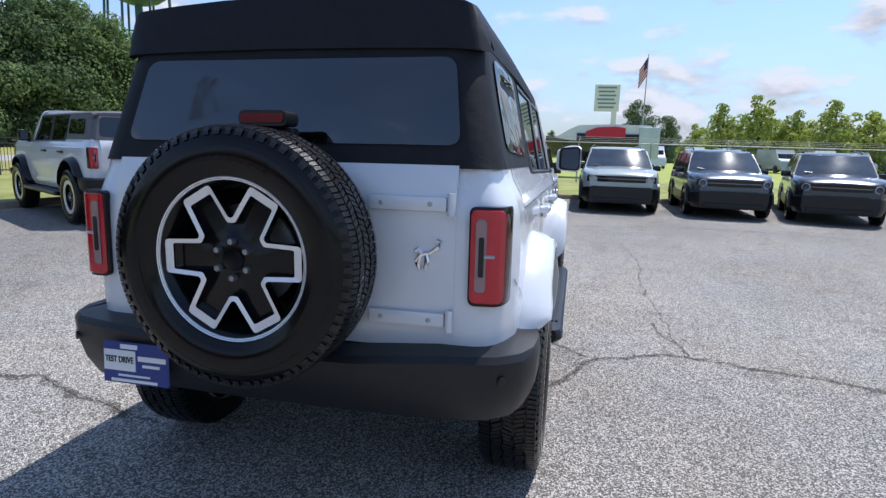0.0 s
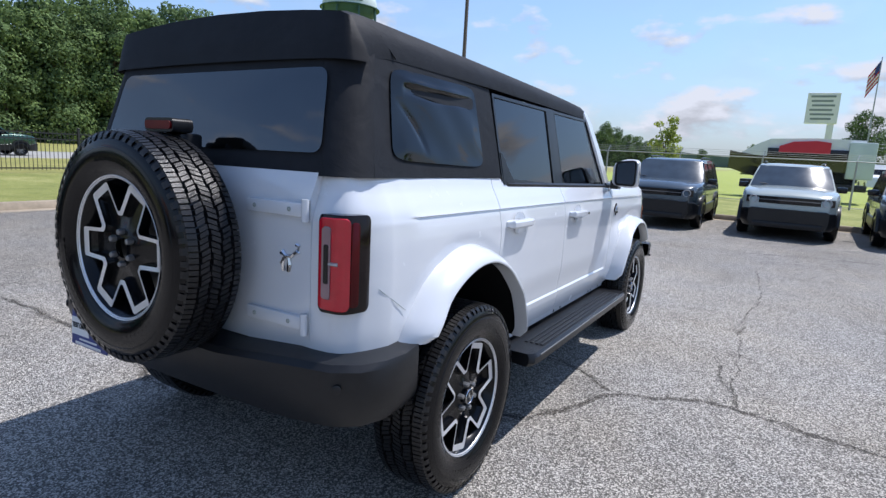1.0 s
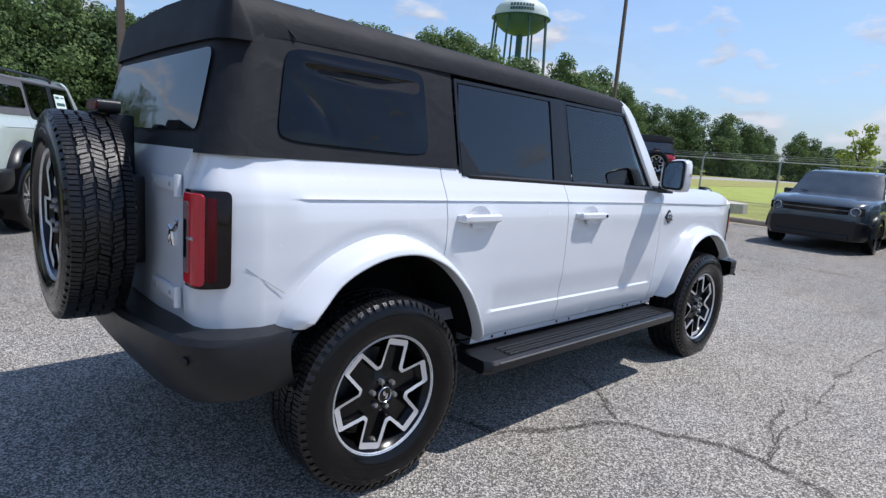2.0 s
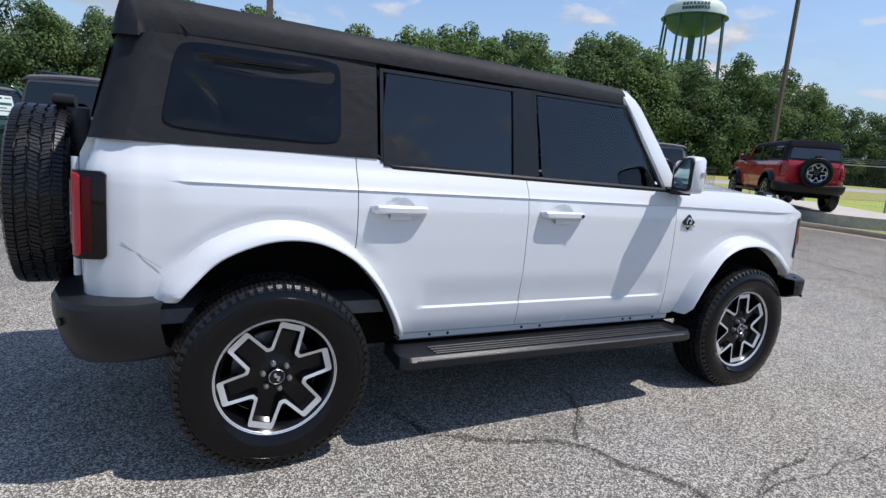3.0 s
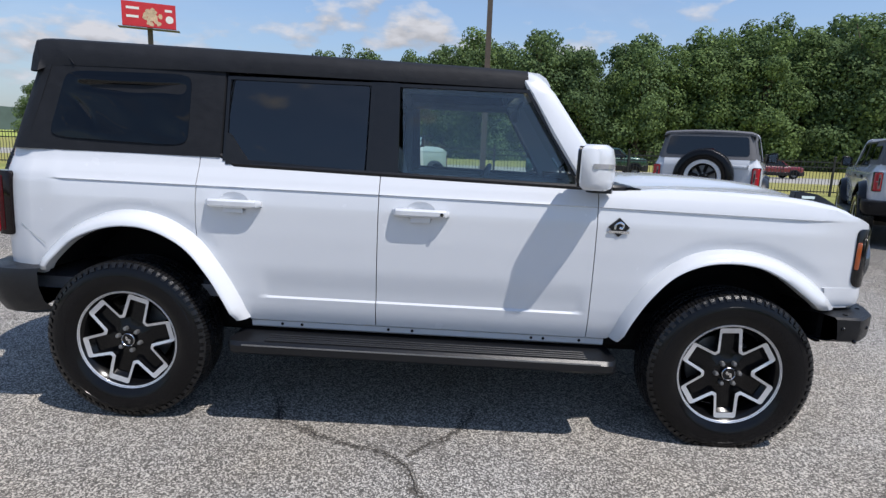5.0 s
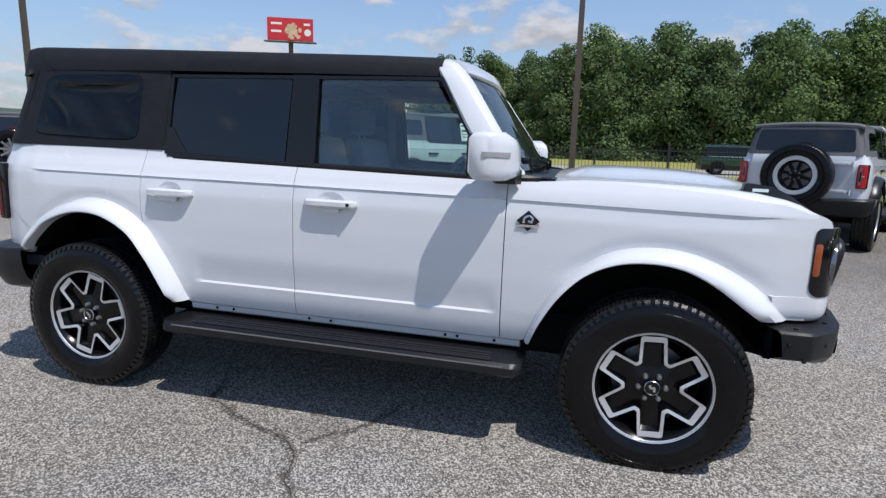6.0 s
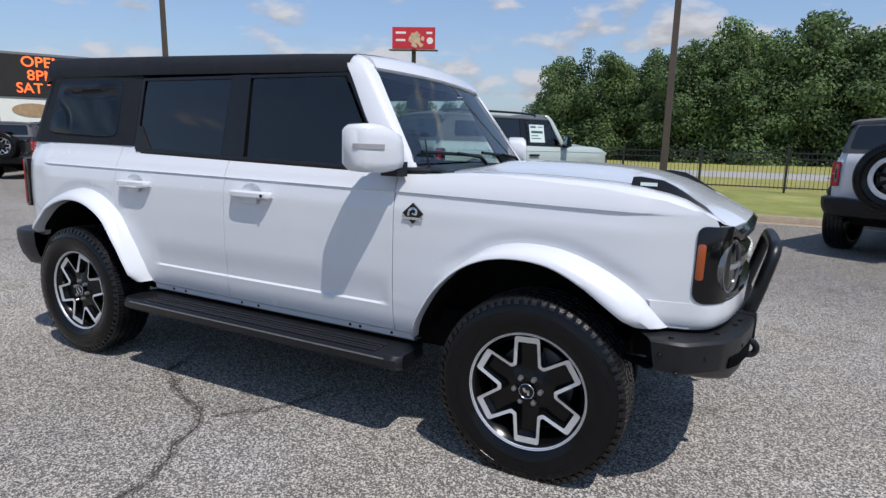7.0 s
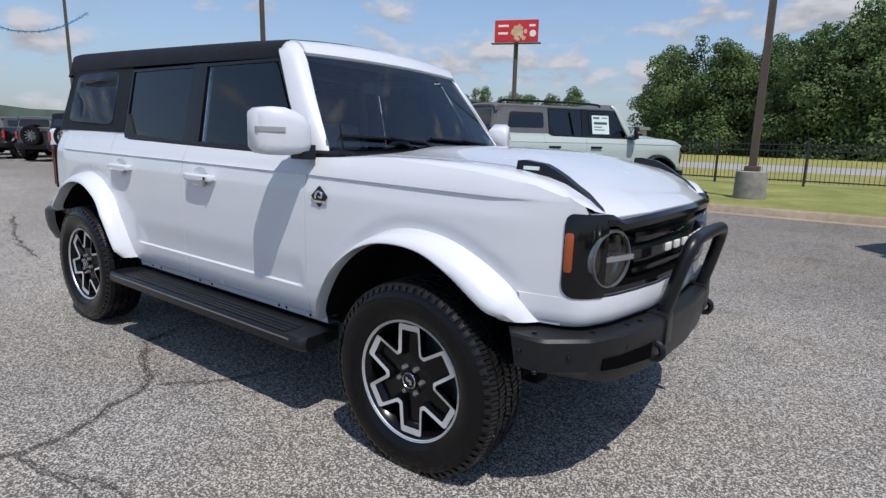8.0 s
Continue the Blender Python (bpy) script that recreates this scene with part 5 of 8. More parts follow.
def side_windows(car, s, soft, paint):
    """Door glass, pillars and waist moulding on one side."""
    def gx(z, out=0.0):                     # the side glass leans in
        return 0.758 - (z - 1.27) * 0.205 + out
    rd = [(gx(1.283), 0.50, 1.283), (gx(1.27), 1.135, 1.270), (gx(1.69), 1.140, 1.690), (gx(1.695), 0.475, 1.695), (gx(1.45), 0.452, 1.45)]
    fd = [(gx(1.268), 1.325, 1.268), (gx(1.258), 2.150, 1.258), (gx(1.69), 1.885, 1.690), (gx(1.69), 1.300, 1.690)]
    pane("rear_door_glass", car, rd, M["tint"], s, 0.004, 0, 0.02, "dark tinted rear door glass")
    pane("front_door_glass", car, fd, M["tint_front"], s, 0.004, 0, 0.02, "lightly tinted front door glass")
    bm = bmesh.new()
    nrm = Vector((0.98, 0, 0.2)).normalized()
    c = [Vector(p) + nrm * 0.001 for p in ((gx(1.275), 0.44, 1.295), (gx(1.262), 1.160, 1.262), (gx(1.70), 1.165, 1.705), (gx(1.70), 0.44, 1.705))]
    frame_strip(bm, c, 0.016, 0.009, nrm)
    part("window_frame", mirrored(bm, s), M["plastic"], car)
    bm = bmesh.new()
    c = [Vector(p) + nrm * 0.001 for p in ((gx(1.262), 1.285, 1.262), (gx(1.25), 2.195, 1.248), (gx(1.70), 1.915, 1.705), (gx(1.70), 1.270, 1.705))]
    frame_strip(bm, c, 0.016, 0.009, nrm)
    part("window_frame", mirrored(bm, s), M["plastic"], car)
    # B pillar and the sloping trim at the foot of the C pillar
    bm = bmesh.new()
    loft(bm, [[(gx(z) - 0.03, 1.140, z), (gx(z) + 0.010, 1.146, z), (gx(z) + 0.012, 1.215, z), (gx(z) + 0.010, 1.285, z), (gx(z) - 0.03, 1.290, z)] for z in (1.25, 1.40, 1.55, 1.71)], True, True)
    part("b_pillar", mirrored(bm, s), M["plastic"], car)
    bm = bmesh.new()
    loft(bm, [[(gx(z) - 0.004, y0, z), (gx(z) + 0.016, y0, z), (gx(z) + 0.016, y1, z), (gx(z) - 0.004, y1, z)] for z, y0, y1 in ((1.282, 0.455, 0.585), (1.35, 0.452, 0.528), (1.43, 0.450, 0.470))], True, True)
    part("corner_trim", mirrored(bm, s), M["bumper"], car)
    bm = bmesh.new()
    rows = []
    for y in spread(0.42, 2.235, 0.08):
        z = belt(y)
        x = SIDE - inset(y, z)
        rows.append([(x - 0.05, y, z - 0.004), (x + 0.002, y, z - 0.004), (x + 0.004, y, z + 0.010), (x - 0.006, y, z + 0.019), (x - 0.05, y, z + 0.022)])
    loft(bm, rows, False)
    part("waist_moulding", mirrored(bm, s), M["plastic"], car)


def rx(z):
    """Half width of the top above the belt at a height."""
    return float(np.interp(z, [1.30, 1.40, 1.55, 1.68, 1.74, 1.80], [0.765, 0.742, 0.708, 0.680, 0.668, 0.640]))


def roof_z(x, y):
    edge = float(np.interp(y, [-0.56, -0.44, 0.2, 1.0, 1.6, 1.95], [1.850, 1.852, 1.840, 1.822, 1.808, 1.795]))
    return edge + 0.040 * (1 - (abs(x) / 0.66) ** 2)


def corner_in(x, half, r=0.12):
    """How far a rounded plan corner stands forward of a straight back edge."""
    d = abs(x) - (half - r)
    return r - math.sqrt(max(0.0, r * r - d * d)) if d > 0 else 0.0


def soft_top(car):
    """Black canvas top: roof cover with its overhang, rear and side curtains with soft windows."""
    cloth = M["cloth"]
    bm = bmesh.new()
    rings = []
    us = [-1, -0.985, -0.95, -0.9, -0.85, -0.7, -0.4, 0, 0.4, 0.7, 0.85, 0.9, 0.95, 0.985, 1]
    for y in [-0.545, -0.525, -0.48, -0.42, -0.3, 0.0, 0.4, 0.8, 1.2, 1.6, 1.85, 1.908]:
        w = 0.640 + 0.012 * step01(y, -0.5, 0.5) - 0.015 * step01(y, 1.2, 1.95)
        sag = 0.004 * math.sin(7 * y) - 0.003 * math.sin(17 * y + 1)
        dz = -0.008 * (1 - step01(y, -0.55, -0.50)) ** 2
        ring = []
        back_in = 1 - step01(y, -0.545, -0.30)
        lowz = float(np.interp(y, [-0.55, -0.4, 0.4, 1.2, 1.93], [1.712, 1.728, 1.730, 1.722, 1.715]))
        ring.append((-w + 0.035, y, lowz))
        ring.append((-w - 0.030, y, lowz - 0.004))
        ring.append((-w - 0.028, y, (lowz + 1.81) / 2 + sag))
        for u in us:
            z = roof_z(u * w, y) + dz
            if abs(u) > 0.95:
                z -= 0.010 * (abs(u) - 0.95) / 0.05
            ring.append((u * w, y, z))
        ring.append((w + 0.028, y, (lowz + 1.81) / 2 - sag))
        ring.append((w + 0.030, y, lowz - 0.004))
        ring.append((w - 0.035, y, lowz))
        rings.append([(x, yy + back_in * corner_in(x, w + 0.03, 0.075), z) for x, yy, z in ring])
    loft(bm, rings, False, False)
    # rear apron that hangs over the back edge
    back = rings[0][1:-1]
    apron = [(x, y - 0.010, z) for x, y, z in back]
    low = []
    for x, y, z in back:
        xx = math.copysign(min(abs(x) * 1.05, 0.702), x)
        low.append((xx, -0.590 + corner_in(xx, 0.705), 1.690 + 0.012 * (1 - (xx / 0.7) ** 2)))
    loft(bm, [back, apron, [((p[0] + q[0]) / 2, (p[1] + q[1]) / 2 - 0.004, (p[2] + q[2]) / 2) for p, q in zip(apron, low)], low])
    bmesh.ops.remove_doubles(bm, verts=bm.verts[:], dist=0.0005)
    part("canvas_roof", bm, cloth, car, "black canvas roof cover", 50)
    # stitched seam along the rear corner of the roof
    for s in (1, -1):
        bm = bmesh.new()
        tube(bm, [(s * 0.60, -0.46, 1.842), (s * 0.655, -0.40, 1.80), (s * 0.676, -0.33, 1.730)], 0.0028, 6)
        part("roof_seam", bm, cloth, car)
        # side curtain, carried round the rear corner
        bm = bmesh.new()
        zs = [1.312, 1.33, 1.36, 1.45, 1.55, 1.64, 1.70, 1.745]
        RC = 0.125
        rows = []
        for kind, v in [("s", y) for y in (0.425, 0.40, 0.34, 0.26, 0.1, -0.1, -0.28, -0.40)] + [("c", 90 * k / 8) for k in range(9)]:
            row = []
            for z in zs:
                w, yb = rx(z), -0.668 + (z - 1.31) * 0.235
                if kind == "s":
                    t = (0.425 - v) / 0.825
                    y = 0.425 + (yb + RC - 0.425) * t
                    row.append((w - 0.003 * math.sin(5 * v + 6 * z), y, z))
                else:
                    a = radians(v)
                    row.append((w - RC + RC * math.cos(a), yb + RC - RC * math.sin(a), z))
            rows.append(row)
        loft(bm, rows)
        skirt(bm, (-0.02, 0.01, 0))
        part("side_curtain", mirrored(bm, s), cloth, car, "black canvas side curtain", 50)
        # vinyl window: a thin wavy sheet with a long pleat under its top edge and a slanting wrinkle behind
        bm = bmesh.new()
        low0, low1, top0, top1 = Vector((-0.43, 1.375)), Vector((0.262, 1.358)), Vector((-0.368, 1.700)), Vector((0.262, 1.706))
        rows = []
        nu, nv = 56, 40
        for b in range(nv + 1):
            row = []
            v_ = b / nv
            for a in range(nu + 1):
                u_ = a / nu
                # rounded corners
                uc, vc = 2 * u_ - 1, 2 * v_ - 1
                uc, vc = uc * (1 - 0.05 * abs(vc) ** 10), vc * (1 - 0.09 * abs(uc) ** 10)
                u_, w_ = (uc + 1) / 2, (vc + 1) / 2
                p = (low0 * (1 - u_) + low1 * u_) * (1 - w_) + (top0 * (1 - u_) + top1 * u_) * w_
                edge = min(1.0, 9 * min(u_, 1 - u_, v_, 1 - v_))
                mid = 1.632 + 0.10 * (p.x + 0.05) ** 2
                span = max(0.0, 1 - ((p.x + 0.04) / 0.27) ** 2)
                pleat = span ** 0.6 * (0.012 * math.exp(-((p.y - mid - 0.022) / 0.013) ** 2) - 0.019 * math.exp(-((p.y - mid + 0.004) / 0.019) ** 2))
                slant = (p.x + 0.30) * 0.72 + (p.y - 1.50) * 0.69 - 0.035 * math.sin((p.y - 1.4) * 14)
                wrinkle = -0.007 * math.exp(-(slant / 0.012) ** 2) * max(0.0, 1 - ((p.y - 1.50) / 0.11) ** 2)
                slack = 0.0035 * math.sin(7 * p.x + 1.0 + 2.4 * math.sin(9 * p.y)) * math.sin(12 * p.y + 3 * p.x) + 0.002 * math.sin(23 * p.y + 5 * math.sin(5 * p.x))
                row.append((rx(p.y) + 0.004 + edge * (0.003 + pleat + wrinkle + slack), p.x, p.y))
            rows.append(row)
        loft(bm, rows)
        skirt(bm, (-0.006, 0, 0))
        part("quarter_window", mirrored(bm, s), M["vinyl"], car, "dark wrinkled vinyl side window", 60)
    # rear curtain with its window
    bm = bmesh.new()
    zs = [1.312, 1.33, 1.37, 1.45, 1.55, 1.64, 1.70, 1.74]
    rows = []
    for z in zs:
        w = rx(z) - 0.120
        y0 = -0.668 + (z - 1.31) * 0.235
        rows.append([(w * u, y0, z) for u in (-1, -0.86, -0.6, -0.3, 0, 0.3, 0.6, 0.86, 1)])
    loft(bm, rows)
    skirt(bm, (0, 0.02, 0))
    part("rear_curtain", bm, cloth, car, "black canvas rear curtain", 50)
    bm = bmesh.new()
    outline = rounded([(-0.605, 1.385), (0.630, 1.385), (0.595, 1.668), (-0.545, 1.668)], 0.045, 5)
    rows = []
    c = Vector((0, 1.53))
    for k in range(6):
        f = k / 5
        ring = []
        for u, v in outline:
            p = c + (Vector((u, v)) - c) * (1 - f)
            wv = 0.006 * math.sin(6 * p.x) * math.sin(11 * p.y + 1) * (1 - (1 - f) ** 3)
            ring.append((p.x, -0.668 + (p.y - 1.31) * 0.235 - 0.007 + wv, p.y))
        rows.append(ring)
    loft(bm, rows, True)
    bmesh.ops.remove_doubles(bm, verts=bm.verts[:], dist=0.0005)
    part("rear_window", bm, M["vinyl_back"], car, "dark vinyl rear window", 60)


def hard_top(car, shell, rack):
    """Moulded hard top with fixed glass, lower than the canvas one."""
    def roof_z(x, y):
        return 1.745 + 0.030 * (1 - (abs(x) / 0.66) ** 2)

    bm = bmesh.new()
    rings = []
    for y in [-0.60, -0.575, -0.53, -0.3, 0.4, 1.2, 1.7, 1.93]:
        w = 0.650
        dz = -0.03 * (1 - step01(y, -0.60, -0.50)) ** 2
        ring = [(-w - 0.022, y, 1.665), (-w - 0.020, y, 1.725 + dz)]
        for u in (-1, -0.93, -0.6, -0.2, 0.2, 0.6, 0.93, 1):
            ring.append((u * w, y, roof_z(u * w, y) + dz - (0.012 if abs(u) > 0.97 else 0)))
        ring += [(w + 0.020, y, 1.725 + dz), (w + 0.022, y, 1.665)]
        rings.append(ring)
    loft(bm, rings, False)
    skirt(bm, (0, 0, -0.03))
    part("hard_roof", bm, shell, car, "moulded grey hard top")
    for s in (1, -1):
        bm = bmesh.new()
        rows = []
        for y in (-0.60, -0.50, -0.2, 0.1, 0.30, 0.43):
            rows.append([(rx(z) - 0.03 * step01(-y, 0.45, 0.62), y + (z - 1.31) * 0.14 * max(0, (0.43 - y)), z) for z in (1.312, 1.40, 1.55, 1.69)])
        loft(bm, rows)
        skirt(bm, (-0.03, 0, 0))
        part("hard_side", mirrored(bm, s), shell, car)
        pane("quarter_glass", car, [(rx(1.40) + 0.006, -0.38, 1.40), (rx(1.40) + 0.006, 0.33, 1.40), (rx(1.63) + 0.006, 0.33, 1.63), (rx(1.63) + 0.006, -0.33, 1.63)], M["tint"], s, 0.004, 0, 0.04)
        if rack:
            bm = bmesh.new()
            tube(bm, curve_through([(0.56, -0.42, 1.75), (0.56, -0.36, 1.80), (0.56, 0.6, 1.81), (0.56, 1.55, 1.80), (0.56, 1.66, 1.75)], 4), 0.018, 8)
            part("roof_rail", mirrored(bm, s), M["plastic"], car)
    bm = bmesh.new()
    rows = []
    for z in (1.312, 1.40, 1.58, 1.705):
        rows.append([(u * (rx(z) - 0.03), -0.672 + (z - 1.31) * 0.20 + 0.07 * max(0.0, (abs(u) - 0.9) / 0.1) ** 1.5, z) for u in (-1, -0.95, -0.9, 0, 0.9, 0.95, 1)])
    loft(bm, rows)
    skirt(bm, (0, 0.03, 0))
    part("hard_back", bm, shell, car)
    pane("rear_glass", car, [(-0.62, -0.664, 1.37), (0.62, -0.664, 1.37), (0.575, -0.612, 1.665), (-0.575, -0.612, 1.665)], M["tint"], 1, -0.008, 0, 0.05)


def tailgate(car, paint, fine=True):
    bm = bmesh.new()
    rows = []
    for z in (0.715, 0.74, 0.80, 0.90, 1.0, 1.12, 1.165, 1.18, 1.25, 1.30, 1.322):
        d = 0.030 * step01(z, 1.24, 1.33) + 0.010 * step01(0.80 - z, 0.0, 0.09)
        rows.append([(x, -0.695 + d, z) for x in spread(-0.629, 0.629, 0.06)])
    loft(bm, rows)
    skirt(bm, (0, 0.04, 0))
    part("tailgate", bm, paint, car)
    for s in (1, -1):
        # tail lamp that wraps the corner: its plan line from the tailgate round to the flank
        line_ = [(0.676, -0.704), (0.700, -0.708), (0.750, -0.704), (0.768, -0.696), (0.780, -0.680), (0.788, -0.652), (0.794, -0.622), (0.797, -0.602)]
        along = [0.0]
        for p_, q_ in zip(line_, line_[1:]):
            along.append(along[-1] + math.hypot(q_[0] - p_[0], q_[1] - p_[1]))

        def plate(e0, e1, z0, z1, r, proud, back=-0.045):
            """A plate with rounded corners that follows the lamp's bent face from e0 to e1 along it."""
            bm_ = bmesh.new()
            rings_ = []
            for e in [e0 + (e1 - e0) * (0.5 - 0.5 * math.cos(math.pi * k / 22)) for k in range(23)]:
                g = min(e - e0, e1 - e)
                d = r - math.sqrt(max(0.0, r * r - (r - g) ** 2)) if g < r else 0.0
                x, y = float(np.interp(e, along, [q[0] for q in line_])), float(np.interp(e, along, [q[1] for q in line_]))
                h_ = 0.006
                tx = float(np.interp(e + h_, along, [q[0] for q in line_]) - np.interp(e - h_, along, [q[0] for q in line_]))
                ty = float(np.interp(e + h_, along, [q[1] for q in line_]) - np.interp(e - h_, along, [q[1] for q in line_]))
                nx, ny = ty / math.hypot(tx, ty), -tx / math.hypot(tx, ty)
                rings_.append([(x + nx * p, y + ny * p, z) for p, z in ((back, z0 + d), (proud * 0.7, z0 + d), (proud, z0 + d + 0.003), (proud, z1 - d - 0.003), (proud * 0.7, z1 - d), (back, z1 - d))])
            loft(bm_, rings_, True, True)
            return mirrored(bm_, s)
        end = along[-1]
        tl = part("tail_lamp", plate(0.0, end, 0.880, 1.198, 0.020, 0.004), M["smoked"], car, "tall tail lamp with smoked sides and a clear reverse light")
        part("red_lens", plate(0.007, 0.114, 0.890, 1.188, 0.016, 0.0085), M["redlens"], tl, "bright red lens")
        part("side_lens", plate(0.118, end - 0.046, 0.900, 1.175, 0.010, 0.0062), M["dklens"], tl, "dark red side lens")
        part("reverse_light", plate(0.024, 0.056, 0.925, 1.160, 0.010, 0.0125), M["pinklens"], tl)
        part("lamp_slot", plate(0.032, 0.049, 0.975, 1.105, 0.005, 0.0150), M["gloss"], tl)
        part("lamp_bar", plate(0.049, 0.080, 1.036, 1.048, 0.003, 0.0145), M["clearlens"], tl)
    # strap hinges on the right
    for z in (1.200, 0.822):
        bm = bmesh.new()
        box(bm, (0.340, -0.713, z - 0.024), (0.602, -0.690, z + 0.024), 0.010, 2)
        h = part("strap_hinge", bm, paint, car)
        bm = bmesh.new()
        lathe(bm, [(0.013, z - 0.036), (0.013, z + 0.036), (0.001, z + 0.037)], 12, "z")
        for v in bm.verts:
            v.co += Vector((0.617, -0.710, 0))
        part("hinge_knuckle", bm, paint, h)
        for x in (0.385, 0.548):
            bm = bmesh.new()
            lathe(bm, [(0.008, -0.711), (0.008, -0.7150), (0.001, -0.7165)], 12, "y")
            for v in bm.verts:
                v.co += Vector((x, 0, z))
            part("hinge_bolt", bm, M["silver"], h)
    # spare wheel on its carrier
    bm = bmesh.new()
    box(bm, (-0.20, -0.76, 0.86), (0.20, -0.68, 1.20), 0.02)
    box(bm, (-0.02, -0.79, 1.15), (0.10, -0.70, 1.43), 0.015)
    part("spare_carrier", bm, M["plastic"], car)
    bm = bmesh.new()
    prism(bm, rounded([(-0.042, 1.430), (0.122, 1.430), (0.122, 1.478), (-0.042, 1.478)], 0.022), -0.832, -0.755)
    bl = part("brake_light", bm, M["plastic"], car, "high-mounted brake light above the spare wheel", 50)
    bm = bmesh.new()
    prism(bm, rounded([(-0.032, 1.440), (0.112, 1.440), (0.112, 1.468), (-0.032, 1.468)], 0.014), -0.838, -0.828)
    part("brake_lens", bm, M["sidelens"], bl, "dark red lens", 50)
    if fine:
        # plain bright emblem of a few bent bars
        bm = bmesh.new()
        for pts in ([(0.455, 1.020), (0.480, 1.055), (0.515, 1.062), (0.540, 1.085)], [(0.470, 1.050), (0.466, 1.010), (0.472, 0.985)], [(0.500, 1.058), (0.503, 1.020), (0.495, 0.985)], [(0.530, 1.075), (0.550, 1.090), (0.556, 1.115), (0.540, 1.122)], [(0.480, 1.060), (0.464, 1.078), (0.452, 1.068)]):
            tube(bm, [(0.540 + (x - 0.505) * 0.80, -0.698, 1.035 + (z - 1.053) * 0.70) for x, z in pts], [0.007, 0.010] + [0.007] * (len(pts) - 2), 6)
        part("emblem", bm, M["chrome"], car, "small plain bright emblem")


def rear_bumper(car, fine=True):
    pts = [(0.895, -0.430), (0.905, -0.52), (0.896, -0.62), (0.858, -0.705), (0.785, -0.762), (0.62, -0.798), (0.3, -0.812), (0.0, -0.815)]
    pts = pts + [(-x, y) for x, y in reversed(pts[:-1])]
    bm = bmesh.new()
    rings = []
    for x, y in pts:
        side = abs(x) > 0.87
        lo = 0.50 + 0.03 * step01(y, -0.7, -0.38)
        top = 0.735 - (0.028 if abs(x) < 0.62 else 0.0) + 0.012 * step01(y, -0.5, -0.38)
        k = 0.90 if side else 0.96
        yi = y + (0.02 if side else 0.12)
        rings.append([(x * k * 0.93, yi + (0.0 if side else 0.08), top), (x * k, yi, top + 0.004), (x * 0.99, y + 0.012, top - 0.004), (x, y, top - 0.025), (x * 0.998, y + 0.003, 0.64), (x * 0.985, y + 0.018, 0.57), (x * 0.955, y + 0.05, lo), (x * 0.90, y + 0.10, lo - 0.02), (x * 0.80, y + 0.18, lo - 0.02)])
    loft(bm, rings)
    rb = part("rear_bumper", bm, M["bumper"], car, "grained black rear bumper", 28)
    for s in (1, -1):
        bm = bmesh.new()
        lathe(bm, [(0.016, 0.0), (0.016, -0.006), (0.011, -0.008), (0.001, -0.008)], 16, "y")
        bmesh.ops.transform(bm, matrix=pose(0.800, -0.750, 0.655, 0, 0, 38), verts=bm.verts)
        part("parking_sensor", mirrored(bm, s), M["plastic"], rb)
    bm = bmesh.new()
    box(bm, (-0.55, -0.50, 0.36), (-0.05, -0.30, 0.50), 0.06, 3)
    part("silencer", bm, M["liner"], car)


def side_step(car, s):
    bm = bmesh.new()
    rings = []
    for y, k in ((0.525, 0.6), (0.545, 0.9), (0.575, 1.0), (2.335, 1.0), (2.37, 0.9), (2.39, 0.6)):
        w = 0.085 * k
        c = 0.885
        rings.append([(c - w - 0.09, y, 0.400), (c + w * 0.7, y, 0.382), (c + w, y, 0.400), (c + w, y, 0.432), (c + w * 0.8, y, 0.450), (c - w - 0.09, y, 0.452)])
    loft(bm, rings, True, True)
    st = part("side_step", mirrored(bm, s), M["plastic"], car, "black running board")
    bm = bmesh.new()
    for x in (0.845, 0.875, 0.905, 0.93):
        box(bm, (x - 0.009, 0.70, 0.450), (x + 0.009, 2.25, 0.4565), 0.002, 1)
    part("tread_strip", mirrored(bm, s), M["bumper"], st)
    part("bright_strip", mirrored(bm_box((0.967, 0.60, 0.4335), (0.9715, 2.31, 0.4395)), s), M["steel"], st, "thin bright trim line", 0)
    for y in (0.78, 1.45, 2.15):
        part("step_bracket", mirrored(bm_box((0.55, y - 0.03, 0.36), (0.86, y + 0.03, 0.392), 0.005, 1), s), M["plastic"], st)


